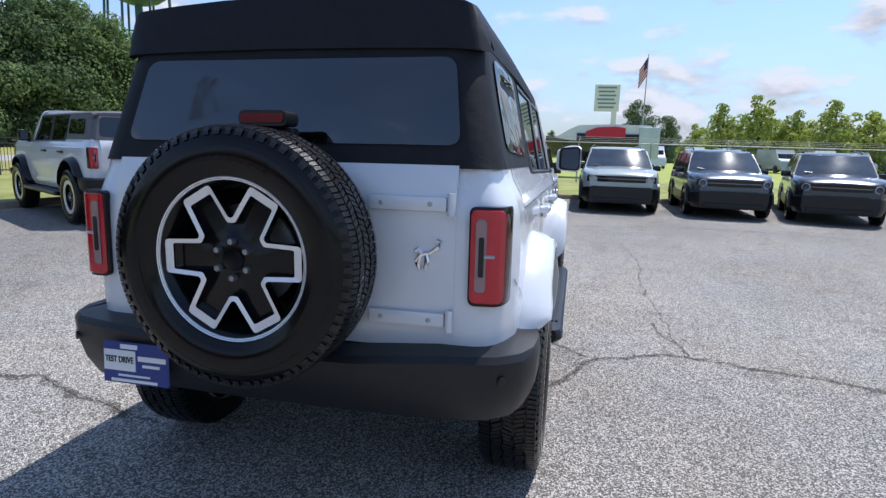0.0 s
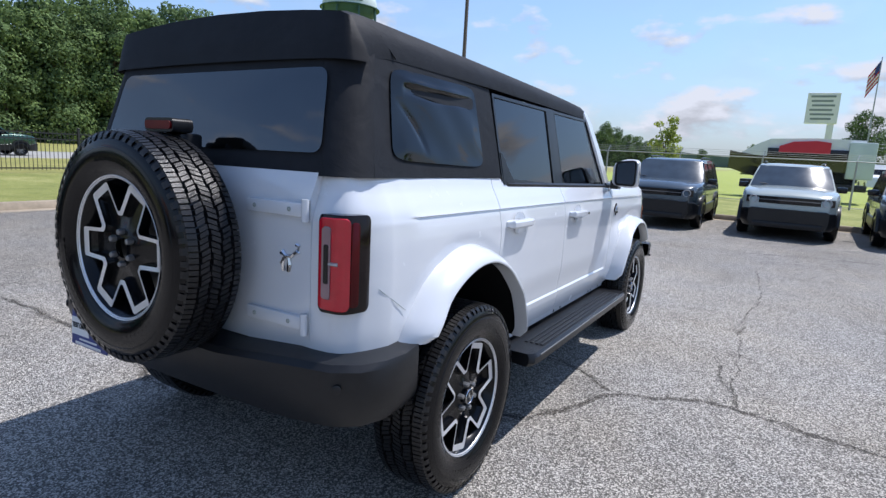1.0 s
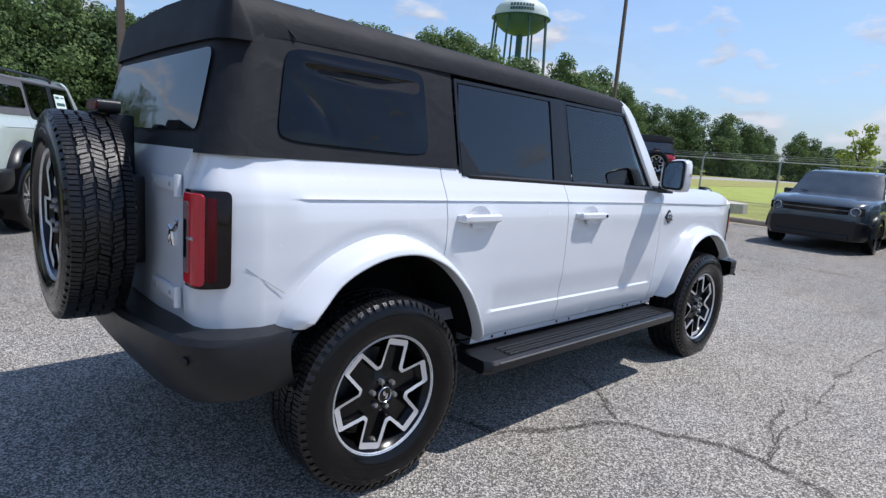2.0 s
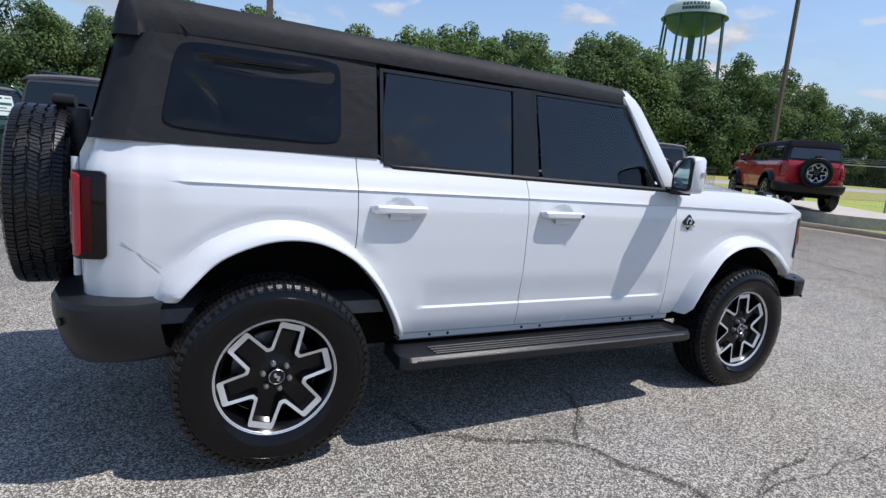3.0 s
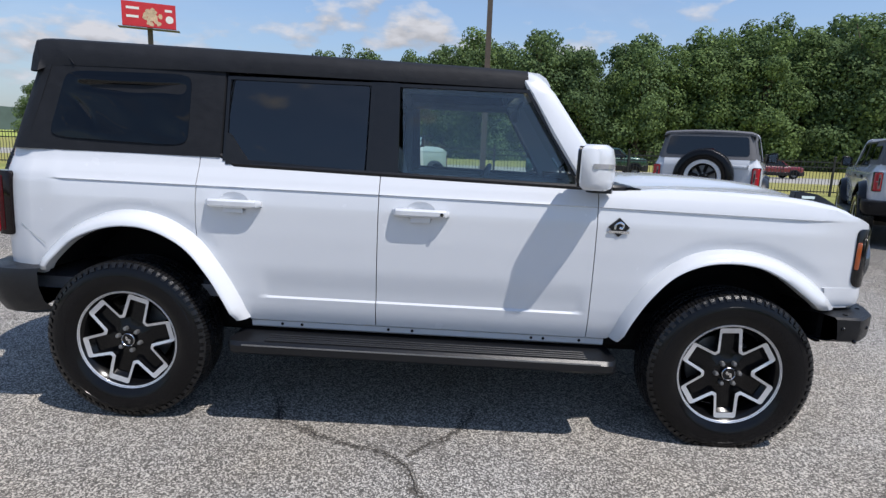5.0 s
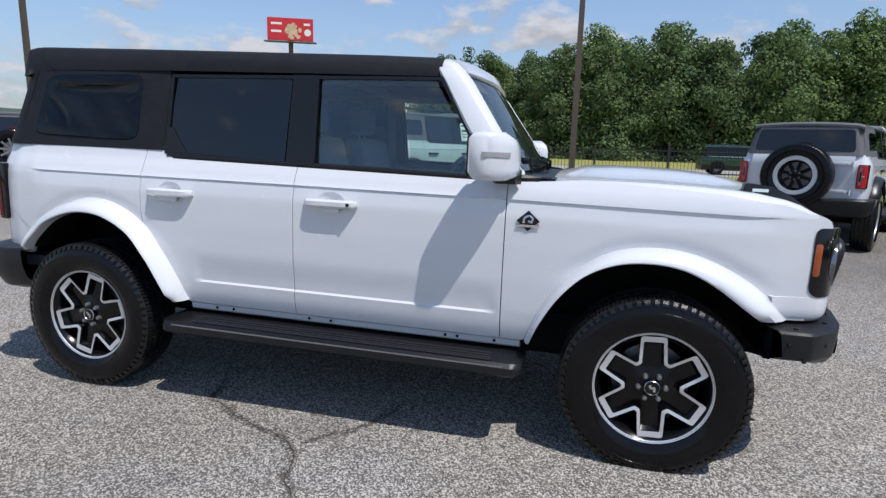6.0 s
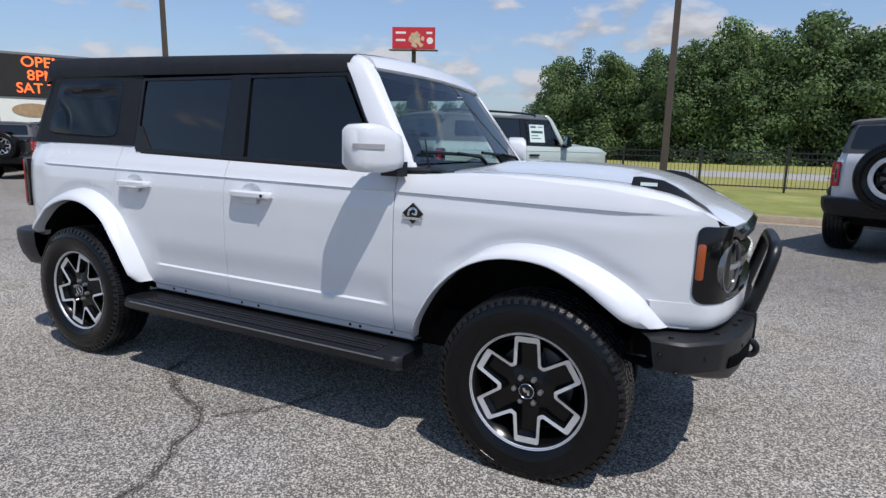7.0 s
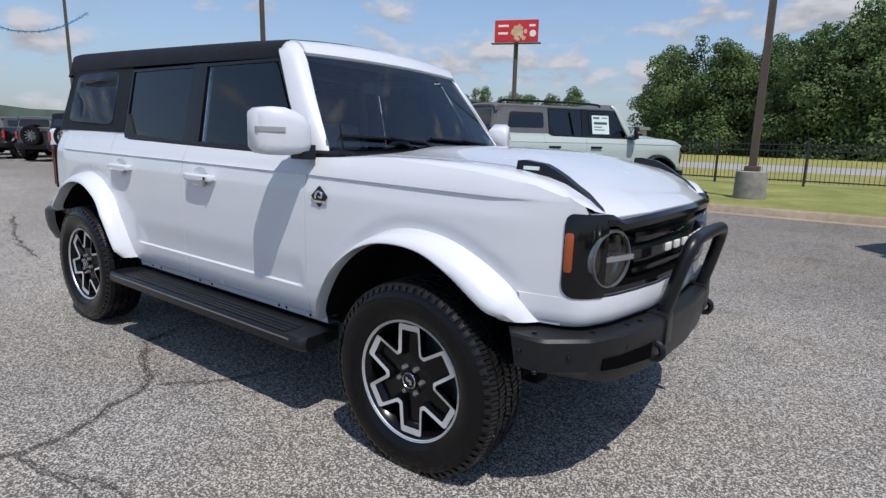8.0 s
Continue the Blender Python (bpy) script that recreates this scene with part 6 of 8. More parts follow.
def door_mirror(car, paint, s):
    def back_face(x):                       # the glass side, its outer edge drawn back
        return 2.120 + (1.015 - x) * 0.30

    bm = bmesh.new()
    rings = []
    for x, yf, z0, z1 in ((0.832, 2.318, 1.276, 1.404), (0.843, 2.322, 1.264, 1.422), (0.88, 2.314, 1.258, 1.440), (0.93, 2.296, 1.252, 1.455), (0.975, 2.266, 1.252, 1.456), (1.004, 2.238, 1.258, 1.450), (1.019, 2.210, 1.275, 1.436)):
        yb = back_face(x) + 0.004
        d, h = yf - yb, z1 - z0
        rings.append([(x, yb, z0 + h * 0.08), (x, yb + d * 0.15, z0), (x, yb + d * 0.82, z0 + h * 0.005), (x, yb + d * 0.95, z0 + h * 0.07), (x, yf, z0 + h * 0.22), (x, yf - d * 0.03, z0 + h * 0.72), (x, yf - d * 0.09, z0 + h * 0.92), (x, yb + d * 0.76, z1), (x, yb + d * 0.12, z1), (x, yb, z1 - h * 0.07)])
    loft(bm, rings, True, True)
    mr = part("door_mirror", mirrored(bm, s), paint, car, "", 50)
    bm = bmesh.new()
    prism(bm, rounded([(0.868, 1.280), (1.000, 1.276), (1.000, 1.438), (0.868, 1.425)], 0.028), -0.014, 0.0, "y")
    for v in bm.verts:
        v.co.y += back_face(v.co.x)
    part("mirror_glass", mirrored(bm, s), M["mirror"], mr)
    bm = bmesh.new()
    prism(bm, rounded([(0.852, 1.266), (1.011, 1.262), (1.011, 1.450), (0.852, 1.436)], 0.035), -0.008, 0.014, "y")
    for v in bm.verts:
        v.co.y += back_face(v.co.x)
    part("mirror_rim", mirrored(bm, s), M["plastic"], mr)
    bm = bmesh.new()
    loft(bm, [[(0.815, 2.20, z), (0.815, 2.325, z), (0.868 - k, 2.305, z), (0.868 - k, 2.22, z)] for z, k in ((1.236, 0.0), (1.262, 0.0), (1.282, 0.006), (1.300, 0.018))], True, True)
    part("mirror_foot", mirrored(bm, s), M["plastic"], mr)
    bm = bmesh.new()
    loft(bm, [[(x, y - 0.012, 1.352), (x + 0.002, y, 1.352), (x + 0.002, y, 1.372), (x, y - 0.012, 1.372)] for x, y in ((0.945, 2.289), (0.975, 2.268), (0.990, 2.254), (1.005, 2.239), (1.018, 2.213), (1.0225, 2.190))], True, True)
    part("turn_lamp", mirrored(bm, s), M["clearlens"], mr)


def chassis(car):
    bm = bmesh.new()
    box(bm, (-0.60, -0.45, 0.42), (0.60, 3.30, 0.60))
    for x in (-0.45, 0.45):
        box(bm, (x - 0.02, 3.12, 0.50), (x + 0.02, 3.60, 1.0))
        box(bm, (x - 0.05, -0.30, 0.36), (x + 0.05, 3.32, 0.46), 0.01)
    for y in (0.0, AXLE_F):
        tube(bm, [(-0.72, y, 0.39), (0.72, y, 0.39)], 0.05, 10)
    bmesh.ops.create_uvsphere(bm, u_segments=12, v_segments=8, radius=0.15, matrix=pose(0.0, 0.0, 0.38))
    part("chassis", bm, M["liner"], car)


def offroader(m, label, paint, top="hard", flare=None, wheels="beadlock", fine=False, rack=False, guard=False, sticker=False, group="", shell=None):
    """The boxy four-door off-roader, built in place with all its parts."""
    car = thing("offroad_suv", m, label, "car", group)
    flare = flare or M["plastic"]
    for s in (1, -1):
        body_sides(car, paint, s, flare, fine)
        side_windows(car, s, top == "soft", paint)
        door_mirror(car, paint if fine or top == "soft" else M["plastic"], s)
        side_step(car, s)
        if fine:
            door_handle(car, 0.385, 0.655, 1.100, paint, s, False)
            door_handle(car, 1.285, 1.560, 1.098, paint, s, True)
        else:
            for y in (0.52, 1.42):
                part("door_handle", mirrored(bm_box((SIDE - 0.005, y - 0.12, 1.085), (SIDE + 0.025, y + 0.12, 1.118), 0.008), s), M["plastic"], car)
    front_end(car, paint, fine, guard)
    windscreen(car, paint)
    tailgate(car, paint, fine)
    rear_bumper(car, fine)
    interior(car)
    chassis(car)
    if top == "soft":
        soft_top(car)
    else:
        hard_top(car, shell or M["hardtop"], rack)
    big = 1.09 if wheels == "beadlock" else 1.0
    for x, turn in ((0.79, 0), (-0.79, 180)):
        for y, spin in ((0.0, -15.5), (AXLE_F, 3)):
            add_wheel(car, pose(x, y, HUB_Z, 0, 0, turn) @ Matrix.Scale(big, 4), wheels, "wheel", fine, spin)
    add_wheel(car, pose(0.0, -0.876, 1.028, 0, 0, -90) @ (Matrix.Scale(1.1, 4) if wheels == "beadlock" else Matrix.Diagonal((0.92, 1, 1, 1))), wheels, "spare_wheel", fine, 30, False)
    if sticker:
        bm = bmesh.new()
        loft(bm, [[(0.764 - (z - 1.27) * 0.205 + d, y, z) for y, d in ((1.38, 0.0), (1.38, 0.003), (1.76, 0.003), (1.76, 0.0))] for z in (1.32, 1.62)], True, True)
        sheet_ = part("price_sheet", bm, M["paper"], car, "white price sheet on the window", 0)
        for y0, y1, z0, z1 in ((1.41, 1.55, 1.565, 1.595), (1.60, 1.73, 1.575, 1.590), (1.42, 1.72, 1.475, 1.515), (1.42, 1.60, 1.425, 1.440), (1.42, 1.66, 1.380, 1.395)):
            bm = bmesh.new()
            loft(bm, [[(0.764 - (z - 1.27) * 0.205 + d, y, z) for y, d in ((y0, 0.002), (y0, 0.0045), (y1, 0.0045), (y1, 0.002))] for z in (z0, z1)], True, True)
            part("lettering_bar", bm, M["towergreen"], sheet_, smooth=0)
    return car


# ---- ground, lot, kerbs, lawns, road ----
KERB_X, KERB_Y, KERB_R = -9.5, 15.1, 5.0        # kerb lines of the lot and their corner radius


def sheet(name, pts, z, material, label, category="", kind="structure", under=0.0):
    bm = bmesh.new()
    f = bm.faces.new([bm.verts.new((x, y, z)) for x, y in pts])
    if under:
        r = bmesh.ops.extrude_face_region(bm, geom=[f])
        for g in r["geom"]:
            if isinstance(g, bmesh.types.BMVert):
                g.co.z += under
    ob = new(name, mesh_of(name, bm, material, 0))
    return tagged(ob, label, category or name, kind=kind)


sheet("ground", [(-2600, -2600), (2600, -2600), (2600, 2600), (-2600, 2600)], -0.06, M["field"], "wide mown grass field running out to the horizon", "ground")
arc = [(KERB_X + KERB_R * (1 - math.cos(a)), KERB_Y - KERB_R * (1 - math.sin(a))) for a in (math.pi / 2 * k / 10 for k in range(11))]
lot = [(70, -70), (70, KERB_Y)] + list(reversed(arc)) + [(KERB_X, -70)]
sheet("pavement", lot, 0.0, M["asphalt"], "weathered grey asphalt car lot with cracks", "pavement", under=-0.1)
# lawn inside the fences, at the height of the kerb
lawn_o = [(-17.6, -70), (-17.6, 26), (70, 26), (70, KERB_Y + 0.16)] + [(x - 0.16 * math.cos(a), y + 0.16 * math.sin(a)) for (x, y), a in zip(reversed(arc), (math.pi / 2 * k / 10 for k in range(10, -1, -1)))] + [(KERB_X - 0.16, -70)]
sheet("lawn", lawn_o, 0.10, M["lawn"], "bright green mown lawn behind the kerb", "lawn", under=-0.25)

bm = bmesh.new()
line = [(KERB_X, -70), (KERB_X, -40), (KERB_X, -10), (KERB_X, 5)] + arc + [(10, KERB_Y), (40, KERB_Y), (70, KERB_Y)]
rings = []
for i, p in enumerate(line):
    a, b = Vector(line[max(0, i - 1)]), Vector(line[min(len(line) - 1, i + 1)])
    d = (b - a).normalized()
    n = Vector((-d.y, d.x))
    q = Vector(p)
    rings.append([(*(q - n * 0.30), 0.004), (*(q - n * 0.02), 0.006), (*(q + n * 0.01), 0.115), (*(q + n * 0.03), 0.135), (*(q + n * 0.16), 0.135), (*(q + n * 0.17), -0.05)])
loft(bm, rings)
kerb = tagged(new("kerb", mesh_of("kerb", bm, M["kerb"], 30)), "tan concrete kerb and gutter round the lot", "kerb", kind="structure")

sheet("road", [(-40, -400), (-30.5, -400), (-30.5, 500), (-40, 500)], -0.05, M["road"], "pale two-lane road beyond the fence", "road", under=-0.1)
sheet("verge", [(-30.4, -300), (-17.7, -300), (-17.7, 300), (-30.4, 300)], -0.045, M["verge"], "dry olive grass verge between fence and road", "verge")
sheet("verge", [(-90, -300), (-40.1, -300), (-40.1, 300), (-90, 300)], -0.045, M["verge"], "dry olive grass between road and woodland", "verge")
# display pad with its own low kerb at the corner of the lot
pad = rounded([(-5.3, 15.45), (-3.6, 17.6), (-9.3, 21.6), (-11.6, 18.6), (-7.0, 15.8)], 0.8)
sheet("display_pad", pad, 0.40, M["concrete"], "pale raised concrete display pad on the lawn", "pad", under=-0.4)


def ribbon(P, w, z, seed):
    """A jagged strip along a row of points."""
    bm = bmesh.new()
    rings = []
    for i, p in enumerate(P):
        d = (P[min(i + 1, len(P) - 1)] - P[max(i - 1, 0)]).normalized()
        n = Vector((-d.y, d.x))
        j = 0.045 * noise.noise((p.x * 4, p.y * 4, 3.1)) + 0.016 * noise.noise((p.x * 13, p.y * 13, 1.1)) + 0.005 * noise.noise((p.x * 47, p.y * 47, 5.1))
        ends = min(1.0, 0.15 + min(i, len(P) - 1 - i) / 10)
        wa = w * (0.35 + 1.4 * abs(noise.noise((p.x * 11, p.y * 11, seed)))) * ends
        wb = w * (0.35 + 1.4 * abs(noise.noise((p.x * 13, p.y * 13, seed + 4.0)))) * ends
        q = p + n * j
        rings.append([(*(q - n * wa), z), (*q, z - 0.0004), (*(q + n * wb), z)])
    loft(bm, rings)
    return bm


def crack(name, pts, w):
    """A crack in the asphalt: a dark split inside a crumbled band."""
    P = curve_through([(x, y) for x, y in pts], 22)
    ob = tagged(new(name, mesh_of(name, ribbon(P, w * 0.22, 0.0052, 7.7), M["crack"], 0)), "narrow dark crack in the asphalt", "crack", kind="structure")
    part("crumbled_edge", ribbon(P, w * 3.3, 0.0040, 2.3), M["worn"], ob, smooth=0)
    return ob


crack("crack", [(0.55, 0.62), (0.88, 0.78), (1.07, 1.15), (1.20, 1.36), (1.38, 1.50), (1.83, 1.64), (2.17, 1.55), (2.60, 1.47), (2.96, 1.37), (3.8, 1.2)], 0.012)
crack("crack", [(0.60, 1.75), (0.87, 1.66), (1.20, 1.37)], 0.010)
crack("crack", [(1.83, 1.64), (1.80, 2.1), (1.79, 2.65), (1.75, 3.85), (1.83, 5.28), (1.7, 7.5)], 0.0034)
crack("crack", [(1.83, 1.64), (1.76, 2.05), (1.62, 2.6)], 0.006)
crack("crack", [(-4.2, 0.1), (-2.29, 0.05), (-1.96, 0.09), (-1.60, -0.03), (-0.9, -0.2)], 0.012)
crack("crack", [(0.4, -2.4), (0.12, -3.99), (-0.6, -6.5)], 0.014)
crack("crack", [(-3.0, 9.2), (0.5, 8.6), (3.5, 9.4), (7, 9.0)], 0.012)

# ---- iron fence ----
FENCE_X = -17.2


PICKET = mesh_of("picket", bm_box((-0.0065, -0.0065, 0.10), (0.0065, 0.0065, 1.28)), M["fence"], 0)
bm = bmesh.new()
box(bm, (-0.032, -0.032, 0.0), (0.032, 0.032, 1.36), 0.004, 1)
box(bm, (-0.042, -0.042, 1.36), (0.042, 0.042, 1.40), 0.012, 1)
POST = mesh_of("post", bm, M["fence"], 0)
iron = thing("iron_fence", pose(FENCE_X, 0, 0.10), "black iron picket fence along the lawn", "fence")
for y in [-26 + 2.4 * i for i in range(22)]:
    put_mesh("post", POST, iron, pose(0, y, 0))
for z in (0.16, 1.02, 1.20):
    part("rail", bm_box((-0.014, -62, z - 0.018), (0.014, 26, z + 0.018)), M["fence"], iron, smooth=0)
y = -9.0
n_pick = 0
while n_pick < 290:
    put_mesh("picket", PICKET, iron, pose(0, y, 0))
    y += 0.115
    n_pick += 1
bm = bmesh.new()
for y in [-62 + 0.115 * i for i in range(460)] + [-9.0 + 0.115 * (290 + i) for i in range(15)]:
    box(bm, (-0.0065, y - 0.0065, 0.10), (0.0065, y + 0.0065, 1.28))
for y in [-62 + 2.4 * i for i in range(15)]:
    box(bm, (-0.032, y - 0.032, 0), (0.032, y + 0.032, 1.38))
tagged(part("far_picket_run", bm, M["fence"], iron, smooth=0), kind="stuff")

# ---- chain-link fence along the far side ----
link = thing("chain_link_fence", pose(0, 23.5, 0.05), "galvanised chain-link fence with barbed wire on top", "fence")
for x in [-11 + 3.0 * i for i in range(20)]:
    bm = bmesh.new()
    tube(bm, [(x, 0, 0), (x, 0, 1.82)], 0.035, 8)
    tube(bm, [(x, 0, 1.80), (x + 0.05, 0.18, 2.05)], 0.018, 6)
    part("post", bm, M["galv"], link)
for z, r in ((1.80, 0.022), (0.12, 0.010), (1.90, 0.006), (1.97, 0.006), (2.04, 0.006)):
    bm = bmesh.new()
    tube(bm, [(-11, 0.0 if z < 1.85 else (z - 1.8) * 0.72, z), (46, 0.0 if z < 1.85 else (z - 1.8) * 0.72, z)], r, 6)
    part("rail" if r > 0.01 else "wire", bm, M["galv"], link)
bm = bmesh.new()
for k in range(-22, 420):
    for s in (1, -1):
        x = -11 + k * 0.14
        a, b = (x, 0, 0.12), (x + s * 1.68, 0, 1.80)
        if min(a[0], b[0]) < -11 or max(a[0], b[0]) > 46:
            continue
        tube(bm, [a, b], 0.0013, 3, False)
tagged(part("wire_mesh", bm, M["galv"], link, smooth=0), kind="stuff")
# gate leaf of the same make at the corner
gate = thing("chain_link_gate", pose(-11.0, 23.5, 0.05, 0, 0, 158), "galvanised pipe gate with chain link", "gate")
bm = bmesh.new()
tube(bm, [(0.1, 0, 0.15), (3.6, 0, 0.15), (3.6, 0, 1.75), (0.1, 0, 1.75), (0.1, 0, 0.15)], 0.028, 8)
tube(bm, [(0.1, 0, 0.95), (3.6, 0, 0.95)], 0.02, 8)
part("gate_frame", bm, M["galv"], gate)
bm = bmesh.new()
tube(bm, [(0, 0, 0), (0, 0, 2.0)], 0.05, 8)
part("post", bm, M["galv"], gate)


# ---- lamp posts ----
def lamp_post(x, y, h=9.5, base=True, z=0.10):
    p = thing("lamp_post", pose(x, y, z), "bronze square lamp post on a round concrete base" if base else "tall bronze lamp post", "lamp post", "lamp posts of the lot")
    bm = bmesh.new()
    rings = []
    for zz, w in ((0.70, 0.075), (h, 0.055)):
        rings.append([(-w, -w, zz), (w, -w, zz), (w, w, zz), (-w, w, zz)])
    loft(bm, rings, True, True)
    part("shaft", bm, M["pole"], p, smooth=0)
    bm = bmesh.new()
    lathe(bm, [(0.335, -0.1), (0.325, 0.54), (0.315, 0.595), (0.29, 0.61), (0.001, 0.61)], 28, "z")
    part("concrete_base", bm, M["footing"], p)
    part("base_cover", bm_box((-0.15, -0.15, 0.608), (0.15, 0.15, 0.72), 0.01), M["pole"], p)
    return p


for x, y in ((-11.9, 2.2), (-11.2, -14.3), (-11.3, -31.5), (-11.6, 21.8), (-12.1, -46.6)):
    lamp_post(x, y)


# ---- trees ----
def leaf_cloud(bm, rng, lobes, per_area, size):
    """Small leaf sprays scattered over and just inside a crown made of lobes."""
    for c, r in lobes:
        n = int(per_area * r.x * r.z)
        for _ in range(n):
            d = Vector((rng.gauss(0, 1), rng.gauss(0, 1), rng.gauss(0, 1) + 0.15)).normalized()
            k = 1.0 - 0.42 * rng.random() ** 2 + 0.08 * rng.random()
            p = c + Vector((d.x * r.x, d.y * r.y, d.z * r.z)) * k
            t = (d * 1.0 + Vector((rng.uniform(-1, 1), rng.uniform(-1, 1), rng.uniform(-0.6, 1.0))) * 0.62).normalized()
            u = t.cross(Vector((rng.uniform(-1, 1), rng.uniform(-1, 1), rng.uniform(-1, 1)))).normalized()
            v = t.cross(u)
            s = size * rng.uniform(0.6, 1.35)
            q = [bm.verts.new(p + u * a * s + v * b * s + t * e * s) for a, b, e in ((-0.5, -0.35, 0.0), (0.45, -0.5, 0.15), (0.5, 0.4, 0.0), (-0.4, 0.5, -0.2))]
            bm.faces.new(q)


def tree_meshes(seed, h, spread_, low, leaf, per=34, size=0.42, nl=26):
    rng = random.Random(seed)
    lobes = []
    for k in range(nl):
        f = low + (1 - low) * (k + rng.random()) / nl
        w = spread_ * math.sin(math.pi * min(0.97, 0.22 + 0.70 * (f - low) / (1 - low))) ** 0.8
        a = rng.uniform(0, 2 * math.pi)
        rr = w * rng.uniform(0.25, 0.85)
        r = rng.uniform(0.22, 0.40) * spread_ * (1.1 - 0.45 * f)
        lobes.append((Vector((rr * math.cos(a), rr * math.sin(a), h * f - r * 0.6)), Vector((r, r, r * rng.uniform(0.65, 0.95)))))
    lobes.append((Vector((0, 0, h * (low + 0.45 * (1 - low)))), Vector((spread_ * 0.55, spread_ * 0.55, h * (1 - low) * 0.36))))
    bm = bmesh.new()
    leaf_cloud(bm, rng, lobes, per, size)
    crown = bpy.data.meshes.new("crown")
    bm.to_mesh(crown)
    bm.free()
    crown.materials.append(leaf)
    bm = bmesh.new()
    tr = h * 0.018 + 0.06
    tube(bm, [(0, 0, -0.3), (0.1, 0.05, h * 0.25), (-0.1, 0.1, h * 0.55), (0.05, 0, h * 0.85)], [tr, tr * 0.8, tr * 0.5, tr * 0.12], 8)
    for c, r in lobes[::3]:
        z0 = max(h * 0.12, c.z * 0.6)
        tube(bm, [(0, 0, z0), (c.x * 0.5, c.y * 0.5, z0 + (c.z - z0) * 0.55), tuple(c)], [tr * 0.45, tr * 0.3, tr * 0.08], 5)
    trunk = mesh_of("trunk", bm, M["bark"], 40)
    return trunk, crown


def plant(kind, x, y, scale, turn, z=-0.06, label="", group="woodland edge"):
    t = thing("tree", pose(x, y, z, 0, 0, turn) @ Matrix.Diagonal((scale * kind[3], scale * kind[3], scale, 1)), label or kind[2], "tree", group)
    put_mesh("trunk", kind[0], t)
    put_mesh("crown", kind[1], t)
    return t


FOREST = []
for i, (h, sp, lo, leaf) in enumerate(((14, 5.4, 0.02, "leaf_a"), (14.6, 5.8, 0.03, "leaf_b"), (13.4, 5.6, 0.0, "leaf_a"), (15, 5.2, 0.04, "leaf_b"), (14.2, 6.0, 0.02, "leaf_a"))):
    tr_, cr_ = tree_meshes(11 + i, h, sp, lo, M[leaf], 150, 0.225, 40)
    FOREST.append((tr_, cr_, "broad leafy tree with dark green dense foliage" if leaf == "leaf_a" else "tall leafy tree with fresh green foliage", 1.0))
rng = random.Random(5)


def wood(x0, y0, x1, y1, n, hscale0, hscale1, jitter=2.0):
    for i in range(n):
        t = (i + 0.5) / n
        k = FOREST[rng.randrange(len(FOREST))]
        plant(k, x0 + (x1 - x0) * t + rng.uniform(-jitter, jitter), y0 + (y1 - y0) * t + rng.uniform(-jitter, jitter), (hscale0 + (hscale1 - hscale0) * t) * rng.uniform(0.88, 1.12), rng.uniform(0, 360))


wood(-66, -16, -70, 62, 25, 0.78, 1.28)
wood(-73, -18, -78, 66, 22, 0.86, 1.38)
wood(-63, -1, -65, 15, 6, 0.94, 0.98)
wood(-70, 62, -60, 102, 12, 1.28, 1.20)
wood(-77, 66, -66, 112, 10, 1.36, 1.26)
wood(-60, 102, -44, 126, 7, 1.08, 0.9)
wood(-46, 126, -26, 160, 13, 0.80, 0.42)
wood(-110, -47, -95, -76, 14, 0.76, 0.68)

# ---- the white off-roader and the other parked cars ----
hero = offroader(pose(0.012, 0, -0.004, -0.62, -0.6, 0), "white boxy four-door off-roader with a black soft top", M["white"], "soft", M["white"], "star", True, guard=True)
ROW = "off-roaders parked at an angle along the kerb"
BACK = "off-roaders parked at the far end of the lot"


def parked(x, y, heading, z=0.0, tall=1.0):
    """Rear axle over (x, y), the nose pointing along a heading from +x."""
    return pose(x, y, z, 0, 0, heading - 90) @ Matrix.Diagonal((1, 1, tall, 1))


offroader(parked(-6.45, 5.87, 152, 0.038), "white off-roader with grey hard top and black flares", M["white"], "hard", None, "beadlock", group=ROW)
offroader(parked(-6.35, 9.45, 152, 0.038), "white off-roader with black flares and grey hard top", M["white"], "hard", None, "beadlock", group=ROW)
offroader(parked(-6.50, -1.05, 152, 0.0, 1.08), "pale sage off-roader with dark hard top and roof rails", M["sage"], "hard", None, "alloy", rack=True, sticker=True, group=ROW)
offroader(parked(-6.95, -3.80, 152), "dark green off-roader with a dark hard top", M["dkgreen"], "hard", None, "alloy", sticker=True, group=ROW)
offroader(parked(-6.3, -9.1, 225), "dark grey off-roader with a grey hard top", M["dkgrey"], "hard", None, "alloy", group=BACK)
offroader(parked(-7.2, -13.3, 220), "slate blue off-roader with a grey hard top", M["slate"], "hard", None, "alloy", group=BACK)
offroader(parked(-7.5, -16.7, 216), "black off-roader with a dark hard top", M["black"], "hard", None, "star", group=BACK)
offroader(parked(-6.9, -19.8, 216), "white off-roader with a black soft top", M["white"], "soft", None, "star", group=BACK)
offroader(parked(-6.8, -22.8, 216), "dark grey off-roader with a dark hard top", M["dkgrey"], "hard", None, "alloy", group=BACK)
offroader(parked(-6.1, -26.0, 216), "black off-roader with a black hard top", M["black"], "hard", None, "star", group=BACK)
offroader(parked(-5.4, -29.2, 216), "slate off-roader with a grey hard top", M["slate"], "hard", None, "alloy", group=BACK)
offroader(parked(-6.6, 15.75, 142, 0.40), "red off-roader with a black soft top on the display pad", M["red"], "soft", None, "star")


